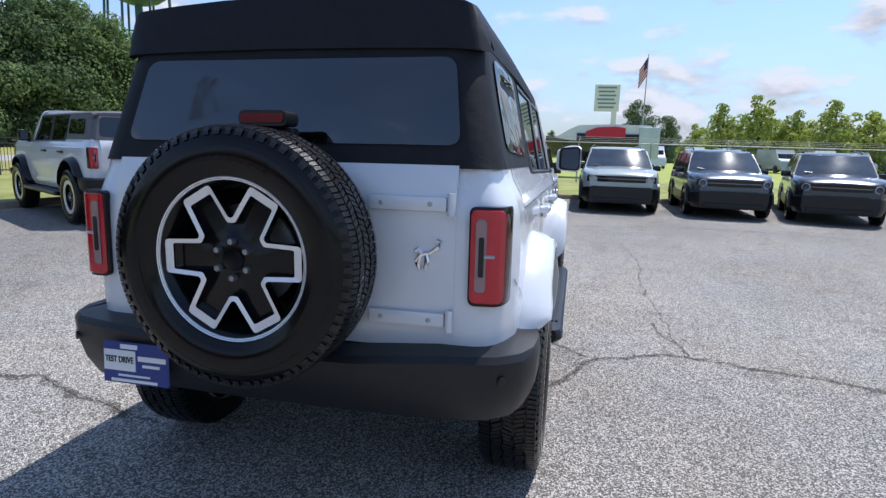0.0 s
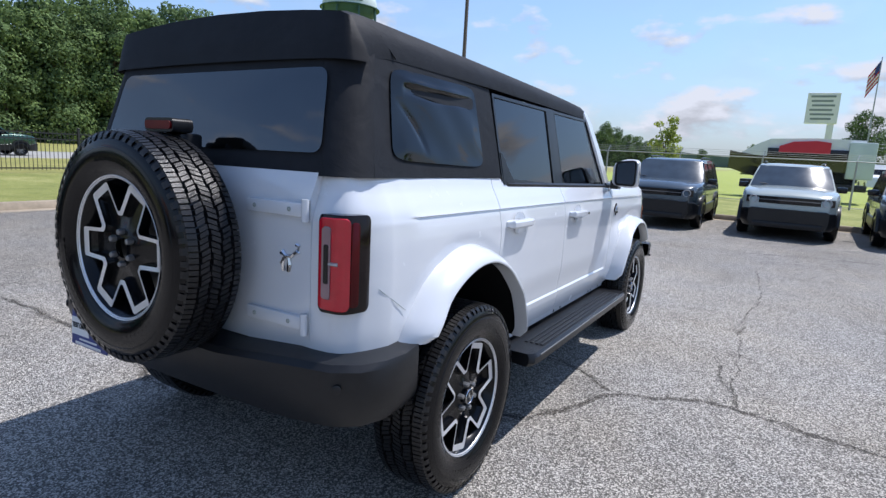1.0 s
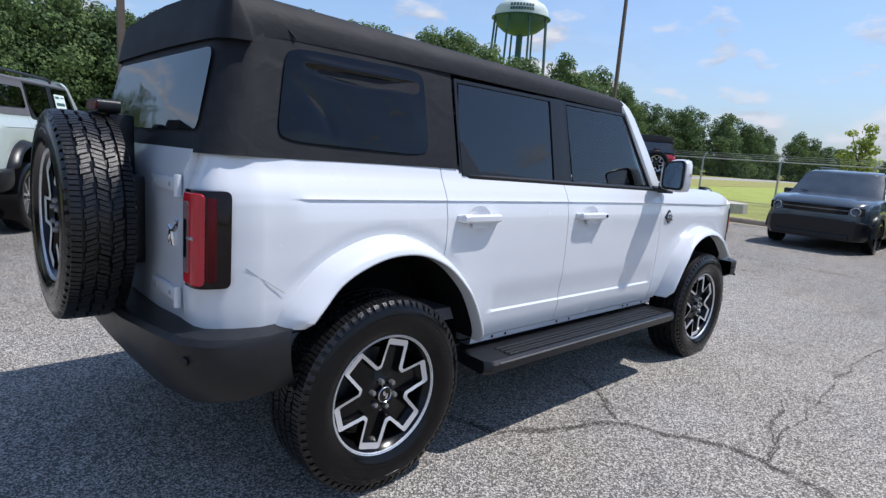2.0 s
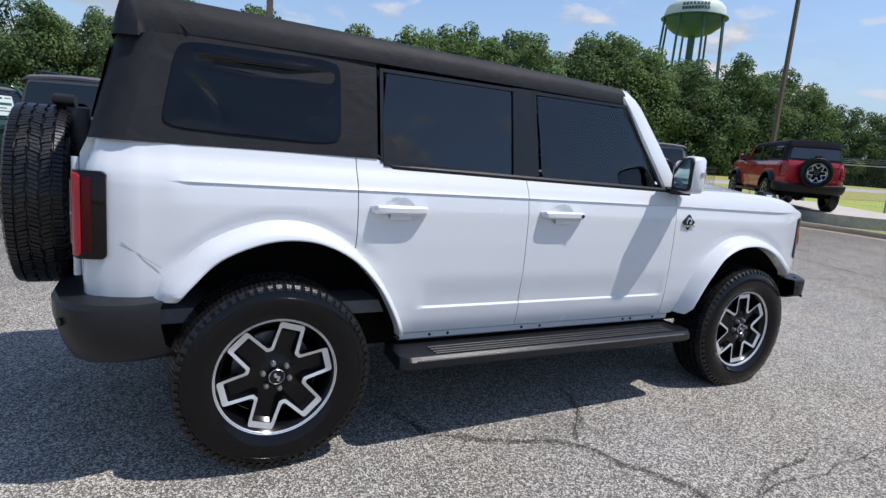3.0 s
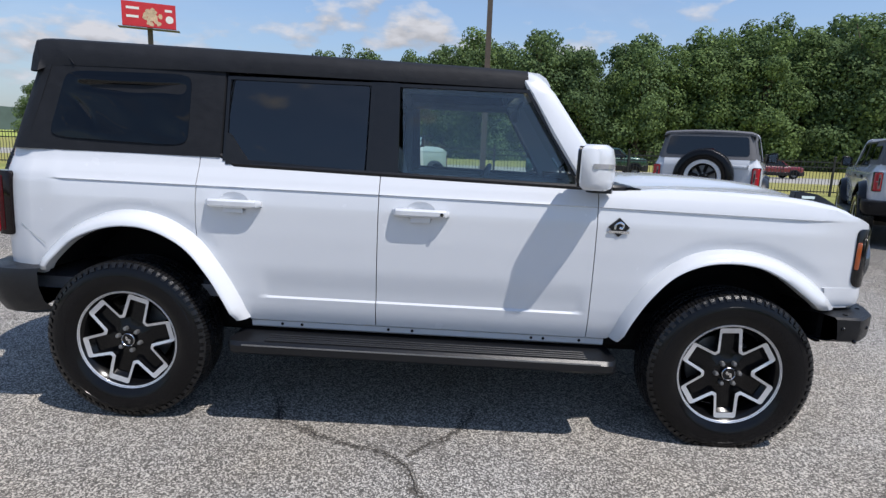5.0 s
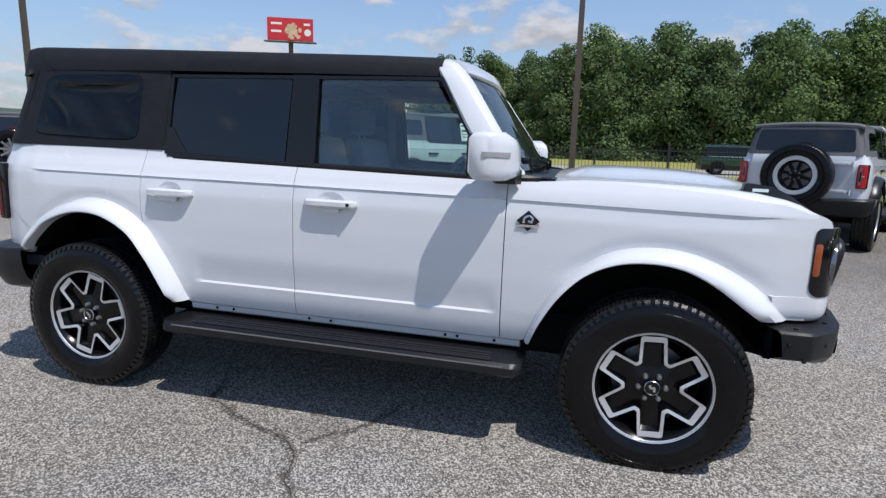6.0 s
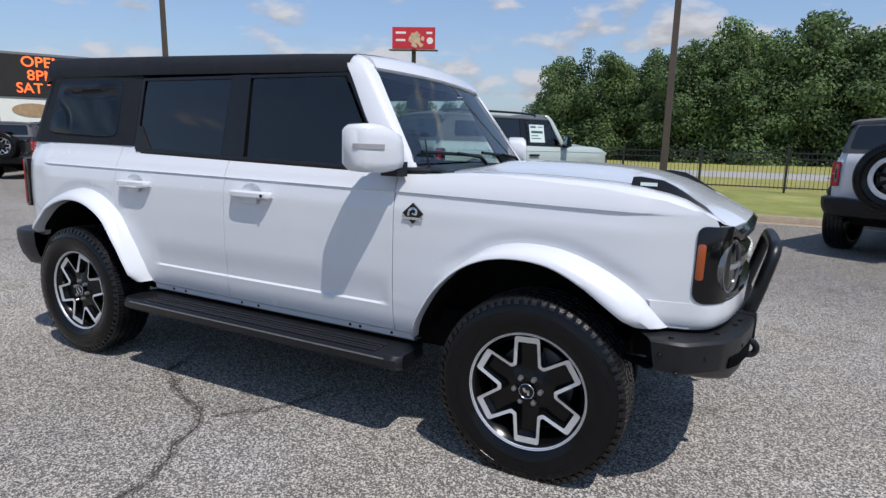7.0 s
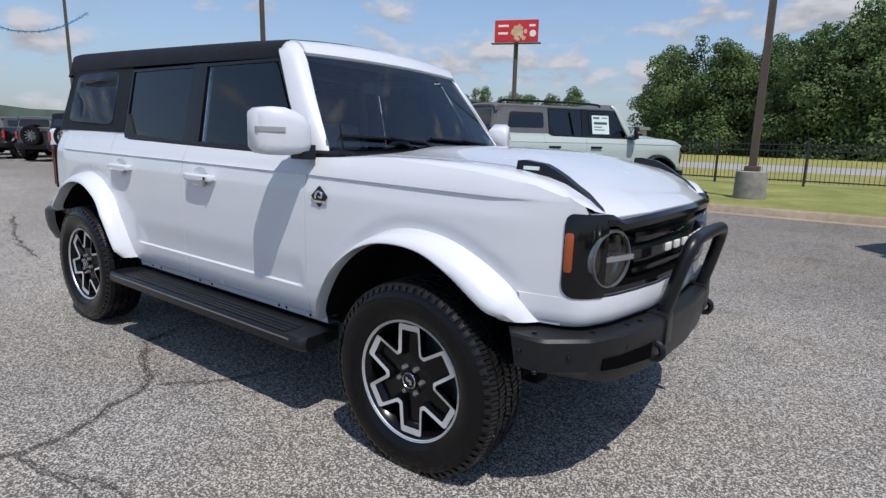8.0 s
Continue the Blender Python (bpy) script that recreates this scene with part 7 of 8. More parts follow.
# ---- compact crossovers ----
def crossover(m, label, paint, group="crossovers facing the lot"):
    """A small two-box crossover: body, glasshouse, black lower cladding, lamps and wheels."""
    car = thing("crossover", m, label, "car", group)
    L0, L1, FA, W = -0.80, 3.50, 2.67, 0.90

    def wid(y):
        return W - 0.05 * step01(-y, 0.4, 0.8) - 0.055 * step01(y, 2.85, 3.30) - 0.15 * max(0.0, (y - 3.18) / 0.32) ** 2.2

    def top(y):
        return float(np.interp(y, [-0.8, -0.6, 2.0, 2.35, 2.9, 3.22, 3.36, 3.44, 3.48, 3.5], [1.05, 1.10, 1.09, 1.135, 1.105, 1.065, 1.03, 0.99, 0.955, 0.91]))

    def clear(y):
        """How far the body's lower edge is lifted over the wheels."""
        return max([0.0] + [math.sqrt(max(0.0, 0.44 ** 2 - (y - c) ** 2)) - 0.08 for c in (0.0, FA)])
    bm = bmesh.new()
    rings = []
    for y in [L0, -0.76, -0.6] + spread(-0.46, 0.46, 0.09) + [0.8, 1.3, 1.9] + spread(2.15, 3.15, 0.09) + [3.22, 3.28, 3.33, 3.38, 3.42, 3.455, 3.48, L1]:
        w, t, lo = wid(y), top(y), max(0.50, 0.36 + clear(y) + 0.06)
        crown = 0.022 * step01(y, 2.2, 2.5) * (1 - step01(y, 3.2, 3.45))
        half = [(w * 0.97, lo), (w, lo + (0.86 - lo) * 0.35), (w, 0.86), (w * 0.992, 0.93), (w * 0.975, t - 0.075), (w * 0.945, t - 0.03), (w * 0.885, t - 0.004), (w * 0.66, t + 0.004), (w * 0.58, t + 0.006 + crown), (w * 0.30, t + 0.016 + crown), (0.0, t + 0.020 + crown)]
        rings.append([(-x, y, z) for x, z in half] + [(x, y, z) for x, z in reversed(half[:-1])])
    loft(bm, rings, True, True)
    part("body", bm, paint, car)
    bm = bmesh.new()
    rings = []
    for y in [L0 - 0.05, -0.6] + spread(-0.46, 0.46, 0.09) + [0.8, 1.4, 2.0] + spread(2.2, 3.13, 0.09) + [3.2, 3.30, 3.38, 3.44, 3.50, L1 + 0.05]:
        w = wid(min(y, L1)) + 0.012
        lo = 0.27 + max(0.0, clear(y)) * 0.95
        hi_ = max(lo + 0.06, 0.60 + 0.08 * step01(y, 3.1, 3.4))
        rings.append([(-w * 0.93, y, lo), (-w, y, lo + (hi_ - lo) * 0.35), (-w, y, hi_ - 0.03), (-w * 0.96, y, hi_), (w * 0.96, y, hi_), (w, y, hi_ - 0.03), (w, y, lo + (hi_ - lo) * 0.35), (w * 0.93, y, lo)])
    loft(bm, rings, True, True)
    part("lower_cladding", bm, M["plastic"], car)
    # glasshouse
    bm = bmesh.new()
    rings = []
    for z, y0, y1, w in ((1.07, -0.72, 2.36, 0.83), (1.30, -0.66, 2.10, 0.78), (1.52, -0.60, 1.86, 0.715), (1.60, -0.52, 1.76, 0.69)):
        rings.append([(-w, y0, z), (w, y0, z), (w, y1 - 0.24, z), (w * 0.8, y1 - 0.13, z), (w * 0.4, y1 - 0.05, z), (-w * 0.4, y1 - 0.05, z), (-w * 0.8, y1 - 0.13, z), (-w, y1 - 0.24, z)])
    loft(bm, rings, True, True)
    part("glasshouse", bm, M["gloss"], car, "dark windows all round")
    # windscreen sheet, with a pale flare put into its base colour
    bm = bmesh.new()
    loft(bm, [[(0.80 * u * (1 - 0.15 * t), 2.47 - 0.59 * t - 0.035 * t * (1 - t) - 0.20 * u * u, 1.125 + 0.495 * t + 0.05 * t * (1 - t)) for u in [k / 12 - 1 for k in range(25)]] for t in [k / 8 for k in range(9)]])
    part("windscreen", bm, M["flareglass"], car, smooth=60)
    bm = bmesh.new()
    rings = []
    for y, zz, w in ((-0.68, 1.585, 0.62), (-0.64, 1.625, 0.66), (-0.50, 1.655, 0.69), (0.2, 1.685, 0.70), (1.0, 1.685, 0.695), (1.45, 1.670, 0.685), (1.66, 1.650, 0.66), (1.77, 1.628, 0.56), (1.84, 1.60, 0.36)):
        rings.append([(-w - 0.02, y, 1.575), (-w, y, zz - 0.025), (-w * 0.92, y, zz - 0.006), (-w * 0.5, y, zz + 0.012), (w * 0.5, y, zz + 0.012), (w * 0.92, y, zz - 0.006), (w, y, zz - 0.025), (w + 0.02, y, 1.575)])
    loft(bm, rings, True, True)
    part("roof", bm, paint, car)
    for s in (1, -1):
        for ya, yb in ((2.27, 1.68), (1.06, 1.02), (0.10, 0.06), (-0.66, -0.56)):
            bm = bmesh.new()
            loft(bm, [[(0.838, ya - 0.05, 1.07), (0.842, ya + 0.05, 1.07), (0.80, ya + 0.05, 1.07), (0.80, ya - 0.05, 1.07)], [(0.704, yb - 0.04, 1.60), (0.706, yb + 0.04, 1.60), (0.67, yb + 0.04, 1.60), (0.67, yb - 0.04, 1.60)]], True, True)
            part("pillar", mirrored(bm, s), paint if ya > 2 else M["gloss"], car)
        bm = bmesh.new()
        tube(bm, curve_through([(0.60, -0.40, 1.66), (0.60, -0.30, 1.725), (0.60, 1.15, 1.725), (0.60, 1.30, 1.66)], 4), 0.018, 6)
        part("roof_rail", mirrored(bm, s), M["plastic"], car)
        bm = bmesh.new()
        box(bm, (0.86, 1.78, 1.06), (1.06, 1.90, 1.20), 0.03, 2)
        box(bm, (0.80, 1.82, 1.05), (0.88, 1.88, 1.10), 0.01)
        part("door_mirror", mirrored(bm, s), M["gloss"], car)
        for y in (0.30, 1.25):
            part("door_handle", mirrored(bm_box((W - 0.01, y, 0.93), (W + 0.02, y + 0.2, 0.96), 0.006), s), paint, car)
        bm = bmesh.new()
        c = pose(0.645, 3.462, 0.870, 0, 0, -12)
        lathe(bm, [(0.088, -0.05), (0.088, 0.03), (0.080, 0.036), (0.074, 0.02), (0.001, 0.012)], 24, "y")
        bmesh.ops.transform(bm, matrix=c, verts=bm.verts)
        hl = part("headlamp", mirrored(bm, s), M["lamp"], car)
        bm = bmesh.new()
        lathe(bm, [(0.086, 0.030), (0.083, 0.042), (0.068, 0.042), (0.066, 0.030)], 24, "y")
        bmesh.ops.transform(bm, matrix=c, verts=bm.verts)
        part("lamp_ring", mirrored(bm, s), M["clearlens"], hl)
        bm = bmesh.new()
        box(bm, (0.50, 3.47, 0.655), (0.66, 3.545, 0.690), 0.010)
        part("fog_lamp", mirrored(bm, s), M["lamp"], car)
        bm = bmesh.new()
        tube(bm, [(0.30 - 0.55 * (s > 0), 2.33, 1.165), (0.62 - 0.55 * (s > 0), 2.32, 1.20)], 0.010, 5)
        part("wiper", bm, M["plastic"], car)
        for y in (0.0, FA):
            bm = bmesh.new()
            pts = [(y + 0.46 * math.cos(a), 0.36 + 0.46 * math.sin(a)) for a in (math.pi * k / 14 for k in range(15))]
            pin = [(y + 0.385 * math.cos(a), 0.36 + 0.385 * math.sin(a)) for a in (math.pi * k / 14 for k in range(15))]
            loft(bm, [[(W - 0.02, *o), (W + 0.03, *o), (W + 0.035, *i_), (W - 0.25, *i_)] for o, i_ in zip(pts, pin)])
            part("wheel_arch", mirrored(bm, s), M["plastic"], car)
            # flat black sheet across the arch, standing in for the wheel well's shade
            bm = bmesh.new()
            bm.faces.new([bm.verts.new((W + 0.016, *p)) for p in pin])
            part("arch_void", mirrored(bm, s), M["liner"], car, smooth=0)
            add_wheel(car, pose(s * (W - 0.085), y, 0.355, 0, 0, 0 if s > 0 else 180) @ Matrix.Scale(0.885, 4), "alloy", "wheel")
    bm = bmesh.new()
    loft(bm, [[(x, 3.44 - 0.05 * abs(x), 0.79), (x, 3.53 - 0.10 * abs(x) ** 2, 0.795), (x, 3.53 - 0.10 * abs(x) ** 2, 0.945), (x, 3.44 - 0.05 * abs(x), 0.95)] for x in spread(-0.78, 0.78, 0.13)], True, True)
    g = part("grille", bm, M["gloss"], car)
    bm = bmesh.new()
    loft(bm, [[(x, 3.52 - 0.10 * abs(x) ** 2, 0.862), (x, 3.54 - 0.10 * abs(x) ** 2, 0.862), (x, 3.54 - 0.10 * abs(x) ** 2, 0.890), (x, 3.52 - 0.10 * abs(x) ** 2, 0.890)] for x in spread(-0.54, 0.54, 0.12)], True, True)
    part("grille_bar", bm, M["lampring"], g, "grey bar across the grille")
    bm = bmesh.new()
    box(bm, (-0.60, 3.50, 0.585), (0.60, 3.535, 0.665), 0.015)
    part("air_intake", bm, M["liner"], car)
    for z in (0.812, 0.838, 0.914):
        bm = bmesh.new()
        loft(bm, [[(x, 3.525 - 0.10 * abs(x) ** 2, z - 0.006), (x, 3.538 - 0.10 * abs(x) ** 2, z - 0.004), (x, 3.538 - 0.10 * abs(x) ** 2, z + 0.004), (x, 3.525 - 0.10 * abs(x) ** 2, z + 0.006)] for x in spread(-0.52, 0.52, 0.13)], True, True)
        part("grille_slat", bm, M["bumper"], g)
    bm = bmesh.new()
    box(bm, (-0.62, 3.40, 0.28), (0.62, 3.585, 0.40), 0.03)
    part("skid_plate", bm, M["bumper"], car)
    return car


crossover(parked(-0.55, 14.8, -90, 0.0, 0.93), "slate grey crossover with roof rails and dark glass", M["slate"])
crossover(parked(2.02, 15.0, -90, 0.0, 0.93), "pale silver crossover with a black lower body", M["silver"])
crossover(parked(4.55, 14.9, -92, 0.0, 0.93), "dark blue crossover with sun on its windscreen", M["slate"])
crossover(parked(7.35, 14.7, -104, 0.0, 0.93), "near-black crossover with black wheels", M["black"])


# ---- water tower ----
def water_tower(x, y):
    t = thing("water_tower", pose(x, y, -0.06), "tall green and white water tower on eight legs", "water tower")
    R, Z = 7.6, 39.2
    bm = bmesh.new()
    lathe(bm, [(0.9, Z - 4.6), (2.4, Z - 4.4), (4.8, Z - 3.6), (6.6, Z - 2.2), (7.45, Z - 0.6), (7.6, Z)], 40, "z")
    part("tank_bowl", bm, M["towergreen"], t, "green bowl of the tank")
    bm = bmesh.new()
    lathe(bm, [(7.6, Z), (7.55, Z + 1.2), (7.2, Z + 2.4), (6.4, Z + 3.4), (4.6, Z + 4.5), (2.2, Z + 5.1), (0.01, Z + 5.25)], 40, "z")
    part("tank_dome", bm, M["towerpale"], t, "pale dome of the tank")
    bm = bmesh.new()
    lathe(bm, [(7.6, Z - 0.25), (8.3, Z - 0.25), (8.3, Z - 0.05), (7.6, Z - 0.05)], 40, "z")
    part("walkway", bm, M["towergreen"], t)
    bm = bmesh.new()
    lathe(bm, [(1.1, 0), (0.9, 3), (0.9, Z - 4.4)], 16, "z")
    part("riser_pipe", bm, M["towergreen"], t)
    for k in range(8):
        a = 2 * math.pi * (k + 0.3) / 8
        bm = bmesh.new()
        tube(bm, [(9.4 * math.cos(a), 9.4 * math.sin(a), 0), (7.55 * math.cos(a), 7.55 * math.sin(a), Z)], 0.30, 8)
        part("leg", bm, M["towergreen"], t)
    for zz, r in ((12, 8.75), (22, 8.2)):
        bm = bmesh.new()
        ring = [(r * math.cos(a), r * math.sin(a), zz) for a in (2 * math.pi * (k + 0.3) / 8 for k in range(9))]
        tube(bm, ring, 0.14, 6, False)
        part("brace_ring", bm, M["towergreen"], t)
    # lettering too small to read, as plain bars
    look_a = math.atan2(-y, 3 - x)
    for row, (zz, n, wdt) in enumerate(((Z + 2.2, 8, 0.10), (Z + 1.1, 9, 0.085))):
        for k in range(n):
            a = look_a + (k - (n - 1) / 2) * wdt * 1.15
            rr = 7.35 if row == 0 else 7.66
            bm = bm_box((-0.02, -0.30, -0.36), (0.05, 0.30, 0.36))
            part("lettering_bar", bm, M["towergreen"], t, m=pose(rr * math.cos(a), rr * math.sin(a), zz, 0, -18 if row == 0 else -6, math.degrees(a)), smooth=0)
    return t


water_tower(-109.2, 127.6)


# ---- billboard, display sign, name sign, flag ----
def billboard(x, y, z, heading):
    b = thing("billboard", pose(x, y, -0.06, 0, 0, heading), "red roadside billboard on a single steel post", "billboard")
    bm = bmesh.new()
    tube(bm, [(0, 0.3, 0), (0, 0.3, z + 0.5)], 0.35, 14)
    part("post", bm, M["pole"], b)
    part("panel", bm_box((-3.35, -0.25, z), (3.35, 0.25, z + 3.2)), M["signred"], b, "red poster panel", 0)
    for zz, d in ((z - 0.25, 0.9), (z - 0.15, -0.9)):
        part("catwalk", bm_box((-3.8, min(0, -d) - 0.1, zz - 0.06), (3.8, max(0, -d) + 0.1, zz + 0.02)), M["pole"], b, smooth=0)
    r2 = random.Random(3)
    bm = bmesh.new()
    for k in range(26):
        a, q = r2.uniform(0, 6.28), r2.uniform(0, 1) ** 0.5
        c = Vector((0.45 + 1.15 * q * math.cos(a), -0.262, z + 1.45 + 1.15 * q * math.sin(a)))
        vs = [bm.verts.new(c + Vector((r2.uniform(0.2, 0.42) * math.cos(t), -0.0006 * k, r2.uniform(0.2, 0.42) * math.sin(t)))) for t in (0, 1.05, 2.1, 3.15, 4.2, 5.25)]
        bm.faces.new(vs)
    tagged(part("poster_food", bm, M["food"], b, "cream picture of food", 0), kind="stuff")
    for x0, x1, z0 in ((-2.8, -1.2, z + 2.2), (-2.8, -1.3, z + 1.1), (2.0, 2.9, z + 2.2)):
        part("poster_bar", bm_box((x0, -0.265, z0), (x1, -0.252, z0 + 0.32)), M["signwhite"], b, smooth=0)
    bm = bmesh.new()
    lathe(bm, [(0.50, -0.252), (0.50, -0.266), (0.001, -0.266)], 20, "y")
    for v in bm.verts:
        v.co += Vector((2.55, 0, z + 1.2))
    part("poster_disc", bm, M["signwhite"], b, smooth=0)
    return b


billboard(-78.6, -42.4, 16.0, 113)


def display_sign(x, y, heading):
    d = thing("display_sign", pose(x, y, 0, 0, 0, heading), "black electronic sign with orange dot letters", "sign")
    part("cabinet", bm_box((-3.3, -0.25, 3.75), (3.3, 0.25, 6.35), 0.04, 1), M["led_off"], d)
    part("cabinet_edge", bm_box((-3.42, -0.20, 3.62), (3.42, 0.20, 6.48)), M["steel"], d, smooth=0)
    for txt, z in (("OPEN TIL", 5.90), ("8PM M-F", 5.08), ("SAT TIL 6PM", 4.28)):
        me = text_mesh("display_text", txt, 1.02, M["led"], 0.004, 0.012)
        ob = put_mesh("display_text", me, d, pose(0, -0.262, z, 90, 0, 0) @ Matrix.Diagonal((0.86 if len(txt) < 10 else 0.80, 0.86, 1, 1)), "glowing orange letters")
    part("name_board", bm_box((-3.2, -0.2, 1.3), (3.2, 0.2, 3.6)), M["signwhite"], d, smooth=0)
    for x0 in (-2.4, 0.3):
        bm = bmesh.new()
        lathe(bm, [(1.0, -0.21), (1.0, -0.235), (0.001, -0.235)], 24, "y")
        for v in bm.verts:
            v.co = Vector((v.co.x * 1.15 + x0 + 1.0, v.co.y, v.co.z * 0.42 + 2.95))
        part("board_oval", bm, M["tan"], d)
    for x0 in (-2.6, 2.6):
        part("post", bm_box((x0 - 0.2, 0.2, 0), (x0 + 0.2, 0.6, 6.0)), M["steel"], d, smooth=0)
    return d


display_sign(-20.2, -36.0, 147)


def name_sign(x, y, heading):
    d = thing("road_sign", pose(x, y, 0, 0, 0, heading), "pale tall sign panel with unreadable grey lines", "sign")
    part("panel", bm_box((-1.65, -0.2, 7.1), (1.65, 0.2, 10.7), 0.04, 1), M["signwhite"], d)
    for k in range(6):
        part("lettering_bar", bm_box((-1.3 + 0.1 * (k % 3), -0.22, 10.15 - 0.52 * k), (1.2 - 0.22 * (k % 2), -0.205, 10.38 - 0.52 * k)), M["signgrey"], d, smooth=0)
    part("post", bm_box((0.7, -0.1, 0), (1.4, 0.1, 7.1)), M["signwhite"], d, smooth=0)


name_sign(4.35, 80.8, 0)


def flag_pole(x, y):
    f = thing("flag_pole", pose(x, y, 0), "tall flagpole with a hanging striped flag", "flag")
    bm = bmesh.new()
    tube(bm, [(0, 0, 0), (0, 0, 14.5)], [0.10, 0.05], 10)
    part("pole", bm, M["galv"], f)
    for k in range(9):
        bm = bmesh.new()
        rows = []
        for i in range(8):
            t = i / 7
            xx = -1.35 * t * 0.75
            rows.append([(xx, 0.22 * math.sin(6 * t + j * 0.1) * t, 14.2 - 1.75 * t - (k + j) * 0.27) for j in (0, 1)])
        loft(bm, rows)
        part("stripe", bm, M["flagred"] if k % 2 == 0 else M["flagwhite"], f)
    bm = bmesh.new()
    loft(bm, [[(-1.35 * t * 0.75, 0.22 * math.sin(6 * t + j) * t - 0.02, 14.22 - 1.75 * t - j * 1.1) for j in (0, 1)] for t in (0, 0.15, 0.3, 0.42)])
    part("canton", bm, M["flagblue"], f)


flag_pole(9.2, 80.0)

# ---- garland between the far poles ----
gar = thing("garland", pose(-9.4, -29, -1.15), "blue tinsel garland strung between poles", "garland")
bm = bmesh.new()
P = [(-2.6 + 8.0 * t, -1.6 + 3.0 * t, 8.6 - 6.4 * t * (1 - t)) for t in (k / 60 for k in range(61))]
tube(bm, P, 0.015, 5)
part("cord", bm, M["tinsel"], gar)
bm = bmesh.new()
r3 = random.Random(9)
for p in P:
    for _ in range(16):
        d = Vector((r3.gauss(0, 1), r3.gauss(0, 1), r3.gauss(0, 1))).normalized() * 0.13
        o = Vector(p) + Vector((r3.uniform(-0.06, 0.06), 0, r3.uniform(-0.03, 0.03)))
        n = d.cross(Vector((0.3, 0.5, 0.8))).normalized() * 0.010
        bm.faces.new([bm.verts.new(q) for q in (o - n, o + n, o + d)])
tagged(part("tinsel", bm, M["tinsel"], gar, smooth=0), kind="stuff")

# ---- young trees, vans and roofs beyond the chain-link fence ----
YOUNG = []
for i, (h, sp, lo) in enumerate(((8.5, 3.8, 0.08), (7, 3.9, 0.06), (10.5, 3.0, 0.1))):
    tr_, cr_ = tree_meshes(40 + i, h, sp, lo, M["leaf_c"], 170, 0.26, 20)
    YOUNG.append((tr_, cr_, "young light green tree beyond the lot", 1.0))
for i in range(40):
    a = radians(79 - 1.3 * i + rng.uniform(-0.8, 0.8))
    d = rng.uniform(74, 98)
    plant(YOUNG[rng.randrange(3)], 1.0 + d * math.cos(a), -2.4 + d * math.sin(a), rng.uniform(0.70, 1.04), rng.uniform(0, 360), group="young trees beyond the field")
for az, d, s in ((85.2, 120, 0.86), (82.6, 122, 0.70), (97, 150, 0.4), (99, 160, 0.36), (93, 150, 0.46), (91.4, 150, 0.40), (100.3, 30, 0.36)):
    a = radians(az)
    plant(YOUNG[2] if d < 50 else FOREST[int(az) % 5], 2.0 + d * math.cos(a), -1.9 + d * math.sin(a), s, az * 7, group="scattered trees over the field")


def van(x, y, heading, paint, label):
    v = thing("van", pose(x, y, 0, 0, 0, heading), label, "van", "vans parked far off")
    bm = bmesh.new()
    loft(bm, [[(-0.95, yy, 0.35), (-1.0, yy, 1.0), (-0.92, yy, zt), (0.92, yy, zt), (1.0, yy, 1.0), (0.95, yy, 0.35)] for yy, zt in ((-2.7, 2.2), (-2.6, 2.35), (1.2, 2.35), (1.9, 1.45), (2.6, 1.2), (2.75, 0.9))], True, True)
    part("body", bm, paint, v)
    bm = bmesh.new()
    loft(bm, [[(-0.80, 1.26, 2.22), (0.80, 1.26, 2.22)], [(-0.86, 1.94, 1.48), (0.86, 1.94, 1.48)]])
    part("windscreen", bm, M["gloss"], v)
    for s in (1, -1):
        for yy in (-1.6, 1.7):
            bm = bmesh.new()
            lathe(bm, [(0.36, 0.80), (0.38, 0.85), (0.38, 1.01), (0.2, 1.02), (0.001, 1.02)], 16)
            part("wheel", mirrored(bm, s), M["rubber"], v, m=pose(0, yy, 0.38))


for i in range(12):
    van(4.5 + 4.2 * i, 62 + 0.5 * i + (3 if i % 3 == 0 else 0), 180 + rng.uniform(-12, 12), M["white"] if i % 4 else M["silver"], "white delivery van in a far row")
# a boat on its trailer standing in the field
boat = thing("boat_trailer", pose(2.35, 33.0, 0), "dark-hulled boat with white canopy and red cover on a trailer", "boat")
bm = bmesh.new()
loft(bm, [[(x, -0.95 * k, 2.05 + u), (x, -0.85 * k, 1.45 + u), (x, -0.15 * k, 0.85 + u * 2), (x, 0.15 * k, 0.85 + u * 2), (x, 0.85 * k, 1.45 + u), (x, 0.95 * k, 2.05 + u)] for x, k, u in ((-3.3, 0.10, 0.28), (-2.6, 0.55, 0.16), (-1.6, 0.88, 0.05), (0.0, 1.0, 0.0), (2.0, 1.0, 0.0), (2.4, 0.97, 0.0))], True, True)
part("hull", bm, M["black"], boat, "near-black hull")
bm = bmesh.new()
loft(bm, [[(x, -0.90 * k, 2.06 + u), (x, -0.80 * k, z), (x, 0.80 * k, z), (x, 0.90 * k, 2.06 + u)] for x, k, u, z in ((-2.7, 0.50, 0.16, 2.26), (-1.9, 0.85, 0.05, 2.75), (-1.4, 0.95, 0.02, 2.98), (0.6, 1.0, 0.0, 3.06), (2.6, 0.97, 0.0, 3.02))], True, True)
part("canopy", bm, M["signwhite"], boat)
bm = bmesh.new()
loft(bm, [[(x, -0.97, 2.30), (x, -0.90, z), (x, -0.86, z), (x, -0.90, 2.30)] for x, z in ((-1.0, 2.62), (-0.4, 2.86), (0.6, 2.93), (1.2, 2.86))], True, True)
part("red_cover", bm, M["signred"], boat)
part("side_screen", bm_box((-1.5, -0.93, 2.06), (1.95, -0.885, 2.52), 0.02), M["gloss"], boat)
part("stern_box", bm_box((1.95, -1.05, 1.15), (3.05, 0.85, 2.92), 0.06), M["towerpale"], boat)
